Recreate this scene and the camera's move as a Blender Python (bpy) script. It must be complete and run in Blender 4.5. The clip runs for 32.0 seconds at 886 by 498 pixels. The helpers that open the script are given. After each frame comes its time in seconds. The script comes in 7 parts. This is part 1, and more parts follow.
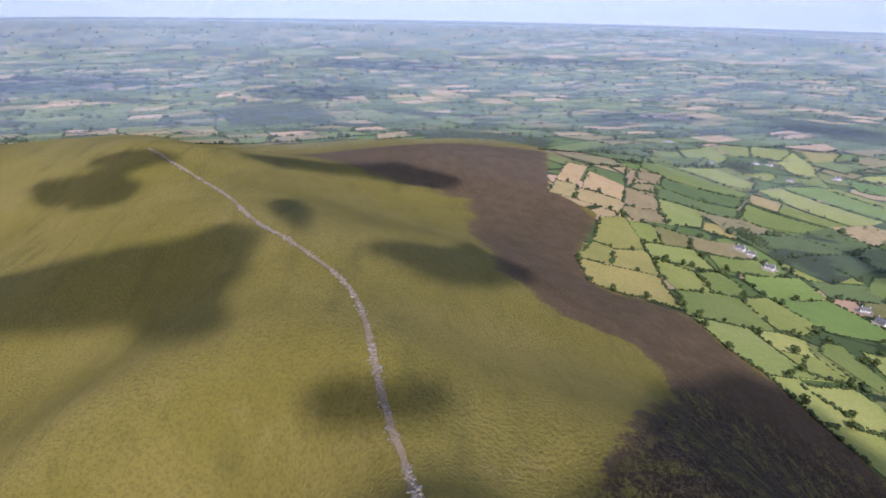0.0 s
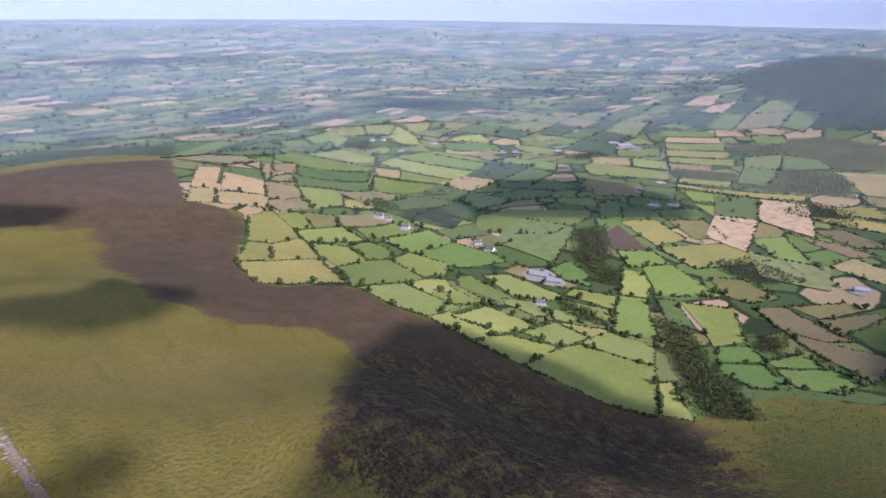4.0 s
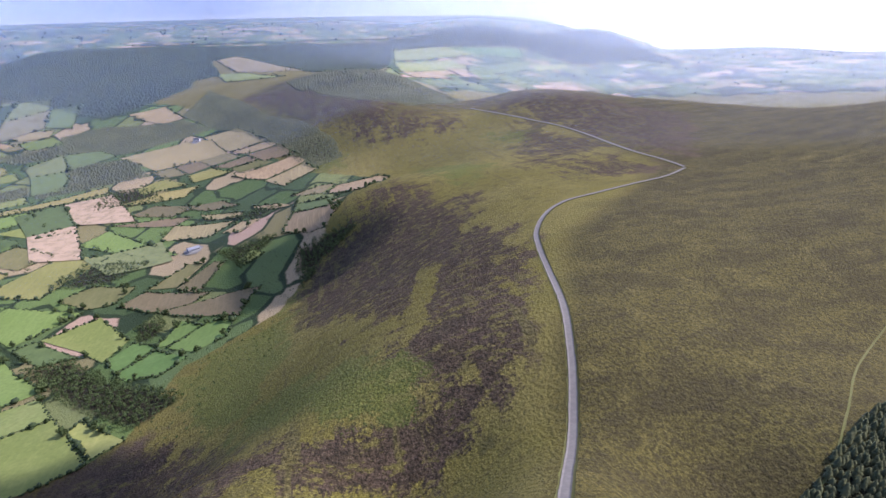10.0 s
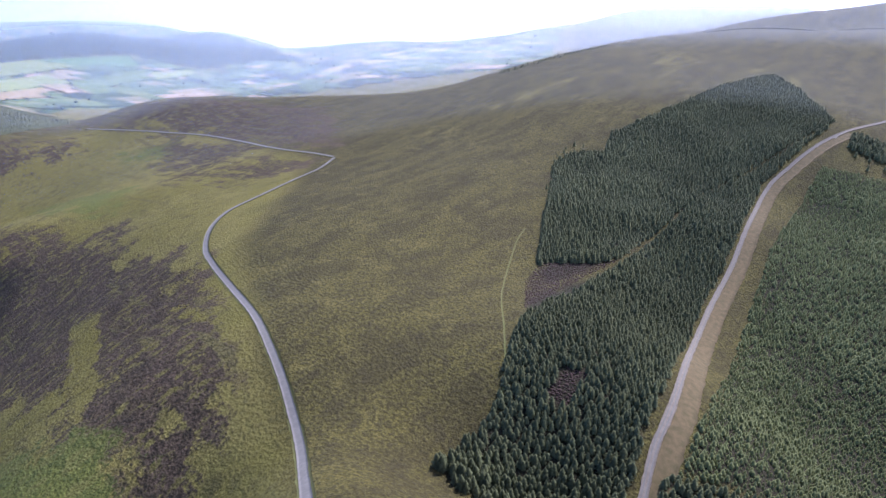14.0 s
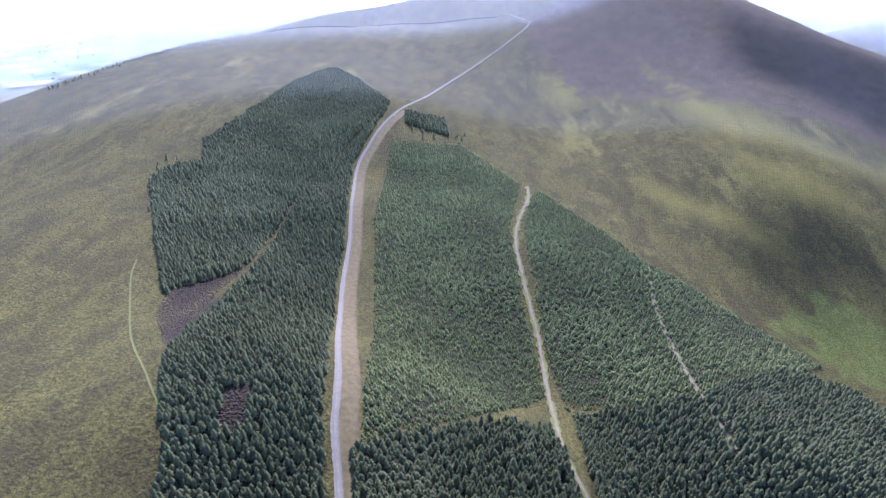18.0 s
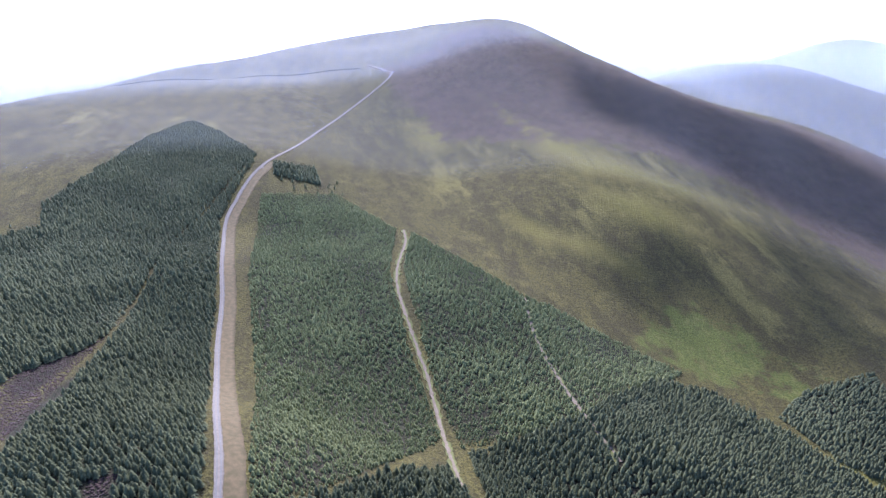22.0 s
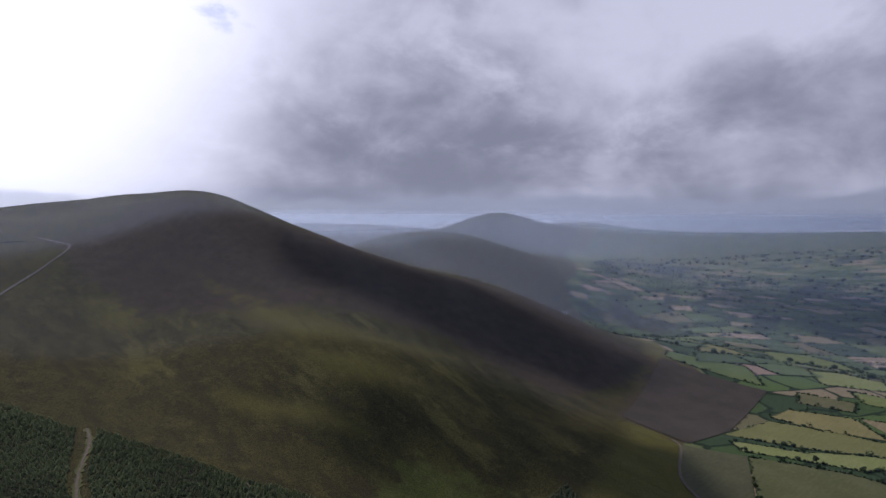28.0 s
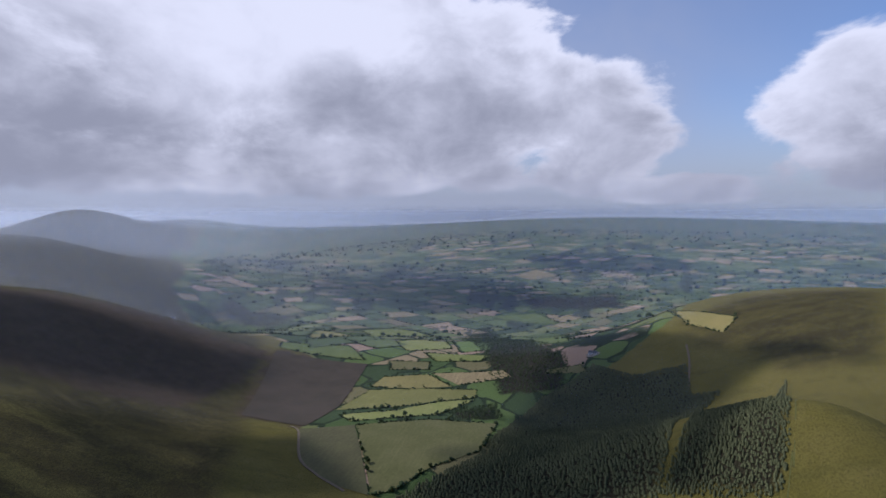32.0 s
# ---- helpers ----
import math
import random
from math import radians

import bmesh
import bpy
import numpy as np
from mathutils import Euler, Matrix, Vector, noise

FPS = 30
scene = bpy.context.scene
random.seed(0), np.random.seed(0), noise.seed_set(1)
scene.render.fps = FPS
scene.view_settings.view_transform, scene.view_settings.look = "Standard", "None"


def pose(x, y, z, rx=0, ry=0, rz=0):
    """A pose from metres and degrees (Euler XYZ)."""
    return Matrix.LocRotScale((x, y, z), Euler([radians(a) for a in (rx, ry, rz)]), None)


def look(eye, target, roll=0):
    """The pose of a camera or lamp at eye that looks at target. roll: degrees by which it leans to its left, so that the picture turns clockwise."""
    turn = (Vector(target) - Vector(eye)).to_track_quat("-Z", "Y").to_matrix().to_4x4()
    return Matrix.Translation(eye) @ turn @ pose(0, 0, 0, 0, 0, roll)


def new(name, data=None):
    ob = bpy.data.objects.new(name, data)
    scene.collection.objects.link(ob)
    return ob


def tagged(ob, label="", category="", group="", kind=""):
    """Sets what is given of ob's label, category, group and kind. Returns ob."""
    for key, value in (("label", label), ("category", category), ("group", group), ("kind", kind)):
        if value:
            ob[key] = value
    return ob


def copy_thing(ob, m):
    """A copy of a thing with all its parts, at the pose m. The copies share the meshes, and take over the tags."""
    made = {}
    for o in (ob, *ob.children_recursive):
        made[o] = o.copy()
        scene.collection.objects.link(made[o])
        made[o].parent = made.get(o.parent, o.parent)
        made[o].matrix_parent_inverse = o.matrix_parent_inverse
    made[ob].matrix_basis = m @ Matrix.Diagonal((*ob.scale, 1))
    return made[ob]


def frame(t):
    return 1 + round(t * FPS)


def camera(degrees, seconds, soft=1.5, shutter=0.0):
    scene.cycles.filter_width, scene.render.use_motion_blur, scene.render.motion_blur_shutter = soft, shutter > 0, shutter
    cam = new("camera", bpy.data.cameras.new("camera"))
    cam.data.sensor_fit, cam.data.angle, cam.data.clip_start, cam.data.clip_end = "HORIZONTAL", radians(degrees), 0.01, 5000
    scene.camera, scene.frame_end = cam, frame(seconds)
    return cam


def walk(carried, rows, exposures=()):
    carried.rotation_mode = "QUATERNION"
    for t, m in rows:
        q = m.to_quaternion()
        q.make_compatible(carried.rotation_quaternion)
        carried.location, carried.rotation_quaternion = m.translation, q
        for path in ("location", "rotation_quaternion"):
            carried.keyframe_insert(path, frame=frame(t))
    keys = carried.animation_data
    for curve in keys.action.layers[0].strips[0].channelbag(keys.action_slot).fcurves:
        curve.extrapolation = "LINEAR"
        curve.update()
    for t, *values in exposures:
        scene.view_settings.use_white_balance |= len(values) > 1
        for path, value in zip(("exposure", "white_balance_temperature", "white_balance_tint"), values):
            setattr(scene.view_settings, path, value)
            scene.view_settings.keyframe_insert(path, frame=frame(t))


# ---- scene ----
# The camera hangs over the ridge and only turns. Bearings run clockwise from the first view.
EYE_Z = 400.0
cam = camera(76.3, 32.0)
walk(cam, [
    (0.0, pose(0, 0, EYE_Z, 66.09, -0.31, 0.00)),
    (0.5, pose(0, 0, EYE_Z, 66.04, -0.23, -5.01)),
    (1.0, pose(0, 0, EYE_Z, 66.02, -0.16, -9.53)),
    (1.5, pose(0, 0, EYE_Z, 65.96, -0.12, -13.79)),
    (2.0, pose(0, 0, EYE_Z, 65.92, -0.10, -18.24)),
    (2.5, pose(0, 0, EYE_Z, 65.89, -0.12, -22.83)),
    (4.5, pose(0, 0, EYE_Z, 65.71, -0.31, -42.30)),
    (5.0, pose(0, 0, EYE_Z, 65.64, -0.25, -48.25)),
    (5.5, pose(0, 0, EYE_Z, 65.61, -0.24, -53.66)),
    (6.0, pose(0, 0, EYE_Z, 65.60, -0.19, -59.29)),
    (6.5, pose(0, 0, EYE_Z, 65.56, -0.20, -65.54)),
    (7.0, pose(0, 0, EYE_Z, 65.56, -0.13, -71.39)),
    (7.5, pose(0, 0, EYE_Z, 65.54, -0.08, -76.79)),
    (8.0, pose(0, 0, EYE_Z, 65.51, -0.03, -81.89)),
    (8.5, pose(0, 0, EYE_Z, 65.51, 0.01, -87.17)),
    (9.0, pose(0, 0, EYE_Z, 65.47, 0.03, -92.51)),
    (9.5, pose(0, 0, EYE_Z, 65.47, 0.10, -97.87)),
    (10.0, pose(0, 0, EYE_Z, 65.45, 0.15, -102.99)),
    (10.5, pose(0, 0, EYE_Z, 65.45, 0.12, -107.43)),
    (11.0, pose(0, 0, EYE_Z, 65.45, 0.15, -111.43)),
    (11.5, pose(0, 0, EYE_Z, 65.46, 0.15, -115.13)),
    (12.0, pose(0, 0, EYE_Z, 65.46, 0.18, -119.04)),
    (12.5, pose(0, 0, EYE_Z, 65.43, 0.25, -123.43)),
    (13.0, pose(0, 0, EYE_Z, 65.45, 0.30, -127.95)),
    (13.5, pose(0, 0, EYE_Z, 65.44, 0.26, -132.77)),
    (14.0, pose(0, 0, EYE_Z, 65.40, 0.25, -138.05)),
    (14.5, pose(0, 0, EYE_Z, 65.50, 0.11, -143.18)),
    (16.5, pose(0, 0, EYE_Z, 65.45, 0.19, -163.68)),
    (17.0, pose(0, 0, EYE_Z, 65.44, 0.13, -168.68)),
    (17.5, pose(0, 0, EYE_Z, 65.46, 0.11, -173.54)),
    (18.0, pose(0, 0, EYE_Z, 65.43, 0.06, -177.96)),
    (18.5, pose(0, 0, EYE_Z, 65.45, 0.10, -182.30)),
    (19.0, pose(0, 0, EYE_Z, 65.48, 0.11, -186.34)),
    (19.5, pose(0, 0, EYE_Z, 65.52, 0.13, -188.89)),
    (20.0, pose(0, 0, EYE_Z, 65.58, 0.12, -189.59)),
    (20.5, pose(0, 0, EYE_Z, 63.77, 0.14, -190.04)),
    (21.0, pose(0, 0, EYE_Z, 60.26, 0.16, -190.40)),
    (21.5, pose(0, 0, EYE_Z, 61.22, 0.11, -190.69)),
    (22.0, pose(0, 0, EYE_Z, 69.99, 0.07, -191.04)),
    (22.5, pose(0, 0, EYE_Z, 84.69, -0.17, -191.45)),
    (23.0, pose(0, 0, EYE_Z, 91.62, -0.36, -191.77)),
    (23.5, pose(0, 0, EYE_Z, 91.95, -0.59, -191.93)),
    (24.0, pose(0, 0, EYE_Z, 91.95, -0.56, -193.34)),
    (24.5, pose(0, 0, EYE_Z, 91.89, -0.59, -196.63)),
    (26.5, pose(0, 0, EYE_Z, 86.65, -0.36, -205.59)),
    (27.0, pose(0, 0, EYE_Z, 86.64, -0.33, -209.88)),
    (27.5, pose(0, 0, EYE_Z, 86.62, -0.25, -214.57)),
    (28.0, pose(0, 0, EYE_Z, 86.58, -0.20, -219.60)),
    (28.5, pose(0, 0, EYE_Z, 86.55, -0.18, -224.40)),
    (29.0, pose(0, 0, EYE_Z, 86.54, -0.03, -229.04)),
    (29.5, pose(0, 0, EYE_Z, 86.50, 0.02, -233.53)),
    (30.0, pose(0, 0, EYE_Z, 86.46, 0.06, -238.02)),
    (30.5, pose(0, 0, EYE_Z, 86.39, 0.05, -242.65)),
    (31.0, pose(0, 0, EYE_Z, 86.33, 0.10, -247.63)),
    (31.5, pose(0, 0, EYE_Z, 86.26, 0.15, -252.69)),
    (32.0, pose(0, 0, EYE_Z, 86.20, 0.20, -257.78)),
], exposures=[(0, 0.08, 6230, 24), (4, 0.18, 6130, 26), (8, 0.33, 5880, 30), (13, 0.38, 5580, 27), (17, 0.95, 5030, 27), (21.4, 1.10, 5030, 30), (22.6, 0.85, 5420, 26), (23.3, 0.55, 5620, 23), (24, -0.60, 5770, 21), (24.5, -1.00, 5770, 21), (26.5, -1.45, 5770, 21), (29, -1.25, 5770, 21), (32, -0.95, 5770, 18)])

# ---- world and sun ----
SUN_BEARING, SUN_HEIGHT = radians(172), radians(44)
world = bpy.data.worlds.new("sky")
scene.world = world
world.use_nodes = True


def chain(tree):
    """Short hands for laying nodes in a tree."""
    def node(kind, **sets):
        n = tree.nodes.new(kind)
        for key, value in sets.items():
            if key in ("operation", "blend_type", "data_type", "noise_dimensions", "voronoi_dimensions", "feature", "attribute_name", "sky_type", "sun_disc", "sun_elevation", "sun_rotation", "air_density", "dust_density", "altitude", "interpolation_type", "uv_map", "ground_albedo", "clamp", "use_clamp", "distance", "invert", "vector_type", "mode"):
                setattr(n, key, value)
            else:
                n.inputs[key].default_value = value
        return n

    def wire(a, b, slot=0, out=0):
        tree.links.new(a.outputs[out], b.inputs[slot])
        return b
    return node, wire


def sky_nodes():
    tree = world.node_tree
    tree.nodes.clear()
    node, wire = chain(tree)

    def band(socket, lo, hi, a=0.0, b=1.0):
        n = node("ShaderNodeMapRange", interpolation_type="SMOOTHSTEP")
        for k, v in enumerate((lo, hi, a, b)):
            n.inputs[1 + k].default_value = v
        tree.links.new(socket, n.inputs[0])
        return n.outputs[0]

    def math2(op, a, b):
        n = node("ShaderNodeMath", operation=op)
        for k, v in enumerate((a, b)):
            if isinstance(v, float):
                n.inputs[k].default_value = v
            else:
                tree.links.new(v, n.inputs[k])
        return n.outputs[0]

    def blend(fac, a, b, kind="MIX"):
        n = node("ShaderNodeMix", data_type="RGBA", blend_type=kind)
        if isinstance(fac, float):
            n.inputs[0].default_value = fac
        else:
            tree.links.new(fac, n.inputs[0])
        for k, v in ((6, a), (7, b)):
            if isinstance(v, tuple):
                n.inputs[k].default_value = (*v, 1)
            else:
                tree.links.new(v, n.inputs[k])
        return n.outputs[2]

    def towards(bearing, rise):
        n = node("ShaderNodeVectorMath", operation="DOT_PRODUCT")
        wire(where, n)
        n.inputs[1].default_value = (math.sin(bearing) * math.cos(rise), math.cos(bearing) * math.cos(rise), math.sin(rise))
        return n.outputs["Value"]

    where = node("ShaderNodeTexCoord")
    # below the horizon the air is as bright as just above it
    flat = node("ShaderNodeVectorMath", operation="MAXIMUM")
    flat.inputs[1].default_value = (-2, -2, 0.03)
    wire(where, flat)
    sky = node("ShaderNodeTexSky", sky_type="NISHITA", sun_disc=False, sun_elevation=SUN_HEIGHT, sun_rotation=SUN_BEARING, altitude=400, air_density=1.0, dust_density=1.0)
    wire(flat, sky)
    blue = blend(1.0, sky.outputs[0], (2.6, 2.9, 3.4), "MULTIPLY")
    split = node("ShaderNodeSeparateXYZ")
    wire(where, split)
    rise = split.outputs[2]
    deep = blend(band(rise, 0.35, 0.85), (1.0, 1.0, 1.0), (0.5, 0.5, 0.55))
    blue = blend(1.0, blue, deep, "MULTIPLY")
    haze = band(rise, 0.0, 0.16, 0.85, 0.0)
    clear = blend(haze, blue, (9.4, 9.9, 11.0))
    def billow(scale, detail, rough, flat_by, at):
        lay = node("ShaderNodeMapping")
        lay.inputs["Scale"].default_value = (1.0, 1.0, flat_by)
        lay.inputs["Location"].default_value = at
        wire(where, lay)
        n = node("ShaderNodeTexNoise", Scale=scale, Detail=detail, Roughness=rough, Distortion=0.25)
        wire(lay, n, "Vector")
        return n.outputs[0]

    def mass(bearing, height, outer, inner):
        """How far a view lies inside a round mass of cloud, from its rim to its core, in degrees."""
        return band(towards(radians(bearing), radians(height)), math.cos(radians(outer)), math.cos(radians(inner)))
    heaps = billow(5.0, 10.0, 0.55, 1.6, (3.1, 0.4, 0.2))
    # a great bank of cloud over the mountain, its lower western arm, and a heap of its own farther west
    bank = math2("MAXIMUM", mass(222, 21, 42, 12), mass(188, 12, 32, 8))
    bank = math2("MAXIMUM", bank, mass(250, 7, 26, 5))
    bank = math2("MAXIMUM", bank, math2("MULTIPLY", mass(268, 5, 14, 0), 0.85))
    bank = math2("MULTIPLY", bank, band(rise, 0.014, 0.060, 0.35, 1.0))
    west_heap = math2("MULTIPLY", math2("MULTIPLY", mass(296, 6, 13, 1), 0.85), band(rise, 0.008, 0.04))
    puffs = math2("MULTIPLY", math2("MULTIPLY", mass(281, 2, 10, 2), 0.7), band(rise, 0.045, 0.075, 1.0, 0.0))
    bank = math2("MAXIMUM", bank, math2("MAXIMUM", west_heap, puffs))
    bank = math2("MULTIPLY", bank, band(rise, 0.004, 0.022))
    total = math2("ADD", math2("MULTIPLY", bank, 0.72), math2("MULTIPLY", math2("SUBTRACT", heaps, 0.5), 1.7))
    cover = band(total, 0.25, 0.43)
    # the bellies are grey and flat, rims and tops are bright
    folds = billow(2.6, 8.0, 0.52, 1.7, (0.7, 2.2, 1.15))
    folds = math2("ADD", folds, math2("MULTIPLY", math2("SUBTRACT", billow(7.5, 8.0, 0.55, 1.5, (2.2, 0.9, 0.4)), 0.5), 0.7))
    belly = math2("ADD", folds, band(rise, 0.05, 0.33, -0.10, 0.13))
    belly = math2("ADD", belly, math2("MULTIPLY", mass(246, 6, 11, 4), -0.12))
    belly = math2("ADD", belly, math2("MULTIPLY", mass(222, 11, 17, 5), -0.06))
    belly = math2("ADD", belly, math2("MULTIPLY", band(total, 0.31, 0.66, 0.24, 0.0), band(rise, 0.06, 0.13)))
    grey = blend(band(belly, 0.16, 0.84), (8.2, 8.5, 9.8), (21, 21.2, 22.6))
    sunward = band(towards(SUN_BEARING, radians(20)), 0.80, 0.97)
    cloud_light = blend(sunward, grey, (40, 40, 41))
    # high thin cloud whitens the blue round the bank
    thin = math2("MULTIPLY", mass(246, 22, 56, 24), band(billow(1.8, 5.0, 0.5, 1.2, (1.9, 0.3, 2.0)), 0.30, 0.62, 0.35, 0.85))
    clear = blend(thin, clear, (10.5, 11.2, 13.2))
    veil = blend(math2("MULTIPLY", sunward, 0.85), clear, (28, 28.5, 30))
    whole = blend(cover, veil, cloud_light)
    back = node("ShaderNodeBackground", Strength=0.072)
    tree.links.new(whole, back.inputs[0])
    wire(back, node("ShaderNodeOutputWorld"))


sky_nodes()
sun = new("sun", bpy.data.lights.new("sun", "SUN"))
sun.data.energy, sun.data.angle, sun.data.color = 5.0, radians(0.53), (1.0, 0.95, 0.87)
sun.matrix_world = look((0, 0, 0), (-math.sin(SUN_BEARING) * math.cos(SUN_HEIGHT), -math.cos(SUN_BEARING) * math.cos(SUN_HEIGHT), -math.sin(SUN_HEIGHT)))


# ---- materials ----
def material(name, rough=0.9):
    m = bpy.data.materials.new(name)
    m.use_nodes = True
    tree = m.node_tree
    node, wire = chain(tree)
    bsdf = tree.nodes["Principled BSDF"]
    bsdf.inputs["Roughness"].default_value = rough
    bsdf.inputs["Specular IOR Level"].default_value = 0.25
    return m, tree, node, wire, bsdf


def ramp_mix(tree, node, fac, a, b):
    """Mix of two colours or colour sockets by a factor socket."""
    n = node("ShaderNodeMix", data_type="RGBA")
    tree.links.new(fac, n.inputs[0])
    for slot, c in ((6, a), (7, b)):
        if isinstance(c, tuple):
            n.inputs[slot].default_value = (*c, 1)
        else:
            tree.links.new(c, n.inputs[slot])
    return n.outputs[2]


def steps(tree, node, socket, lo, hi, a=0.0, b=1.0):
    n = node("ShaderNodeMapRange", interpolation_type="SMOOTHSTEP")
    tree.links.new(socket, n.inputs[0])
    for i, v in enumerate((lo, hi, a, b)):
        n.inputs[1 + i].default_value = v
    return n.outputs[0]


def grain(tree, node, scale, detail=4.0, rough=0.55, vector=None, stretch=None):
    """Noise in metres of the world: scale is the size of a lump."""
    n = node("ShaderNodeTexNoise", Scale=1.0 / scale, Detail=detail, Roughness=rough)
    if vector is None:
        vector = node("ShaderNodeNewGeometry").outputs["Position"]
    if stretch:
        m = node("ShaderNodeMapping")
        m.inputs["Scale"].default_value = stretch[:3]
        m.inputs["Rotation"].default_value = (0, 0, radians(stretch[3]))
        tree.links.new(vector, m.inputs[0])
        vector = m.outputs[0]
    tree.links.new(vector, n.inputs["Vector"])
    return n.outputs[0]


def plain(name, a, b, scale=3.0, rough=0.9, bump=0.3, vary=0.0):
    """A surface of two near colours, mottled at two scales, with fine relief."""
    m, tree, node, wire, bsdf = material(name, rough)
    c = ramp_mix(tree, node, steps(tree, node, grain(tree, node, scale), 0.3, 0.7), a, b)
    fine = grain(tree, node, scale * 0.12)
    c2 = ramp_mix(tree, node, steps(tree, node, fine, 0.2, 0.9, 0.0, 0.5), c, tuple(0.55 * v for v in a))
    if vary:
        info = node("ShaderNodeObjectInfo")
        hue = node("ShaderNodeHueSaturation")
        tree.links.new(c2, hue.inputs["Color"])
        tree.links.new(steps(tree, node, info.outputs["Random"], 0, 1, 1 - vary, 1 + vary), hue.inputs["Value"])
        c2 = hue.outputs[0]
    tree.links.new(c2, bsdf.inputs["Base Color"])
    if bump:
        bp = node("ShaderNodeBump", Strength=bump, Distance=scale * 0.1)
        tree.links.new(fine, bp.inputs["Height"])
        tree.links.new(bp.outputs[0], bsdf.inputs["Normal"])
    return m


def leaves(name, a, b, scale=2.0):
    """Foliage: colour drifts from clump to clump and within each."""
    m, tree, node, wire, bsdf = material(name, 0.75)
    geo = node("ShaderNodeNewGeometry")
    c = ramp_mix(tree, node, geo.outputs["Random Per Island"], a, b)
    n = grain(tree, node, scale, 3.0)
    c = ramp_mix(tree, node, steps(tree, node, n, 0.25, 0.85, 0.0, 0.7), c, tuple(0.45 * v for v in a))
    wide = grain(tree, node, 70.0, 2.0)
    c = ramp_mix(tree, node, steps(tree, node, wide, 0.35, 0.7, 0.0, 0.6), c, b)
    tree.links.new(c, bsdf.inputs["Base Color"])
    bsdf.inputs["Specular IOR Level"].default_value = 0.15
    return m


def pasture(name, a, b, stripe=0.0):
    """A field's sward or stubble: wide drifts, fine grain, faint working lines; each field a little different."""
    m, tree, node, wire, bsdf = material(name, 0.95)
    c = ramp_mix(tree, node, steps(tree, node, grain(tree, node, 45, 3.0), 0.35, 0.68), a, b)
    c = ramp_mix(tree, node, steps(tree, node, grain(tree, node, 3.5, 5.0), 0.3, 0.9, 0.0, 0.55), c, tuple(0.6 * v for v in a))
    lines = grain(tree, node, 1.0, 2.0, 0.5, None, (0.012, 0.28, 1, 35))
    c = ramp_mix(tree, node, steps(tree, node, lines, 0.45, 0.75, 0.0, 0.25 + stripe), c, tuple(1.35 * v for v in b))
    info = node("ShaderNodeObjectInfo")
    hue = node("ShaderNodeHueSaturation")
    tree.links.new(c, hue.inputs["Color"])
    tree.links.new(steps(tree, node, info.outputs["Random"], 0, 1, 0.86, 1.14), hue.inputs["Value"])
    tree.links.new(steps(tree, node, info.outputs["Random"], 0, 1, 0.515, 0.485), hue.inputs["Hue"])
    tree.links.new(hue.outputs[0], bsdf.inputs["Base Color"])
    bp = node("ShaderNodeBump", Strength=0.35, Distance=0.3)
    tree.links.new(grain(tree, node, 1.2, 4.0), bp.inputs["Height"])
    tree.links.new(bp.outputs[0], bsdf.inputs["Normal"])
    return m


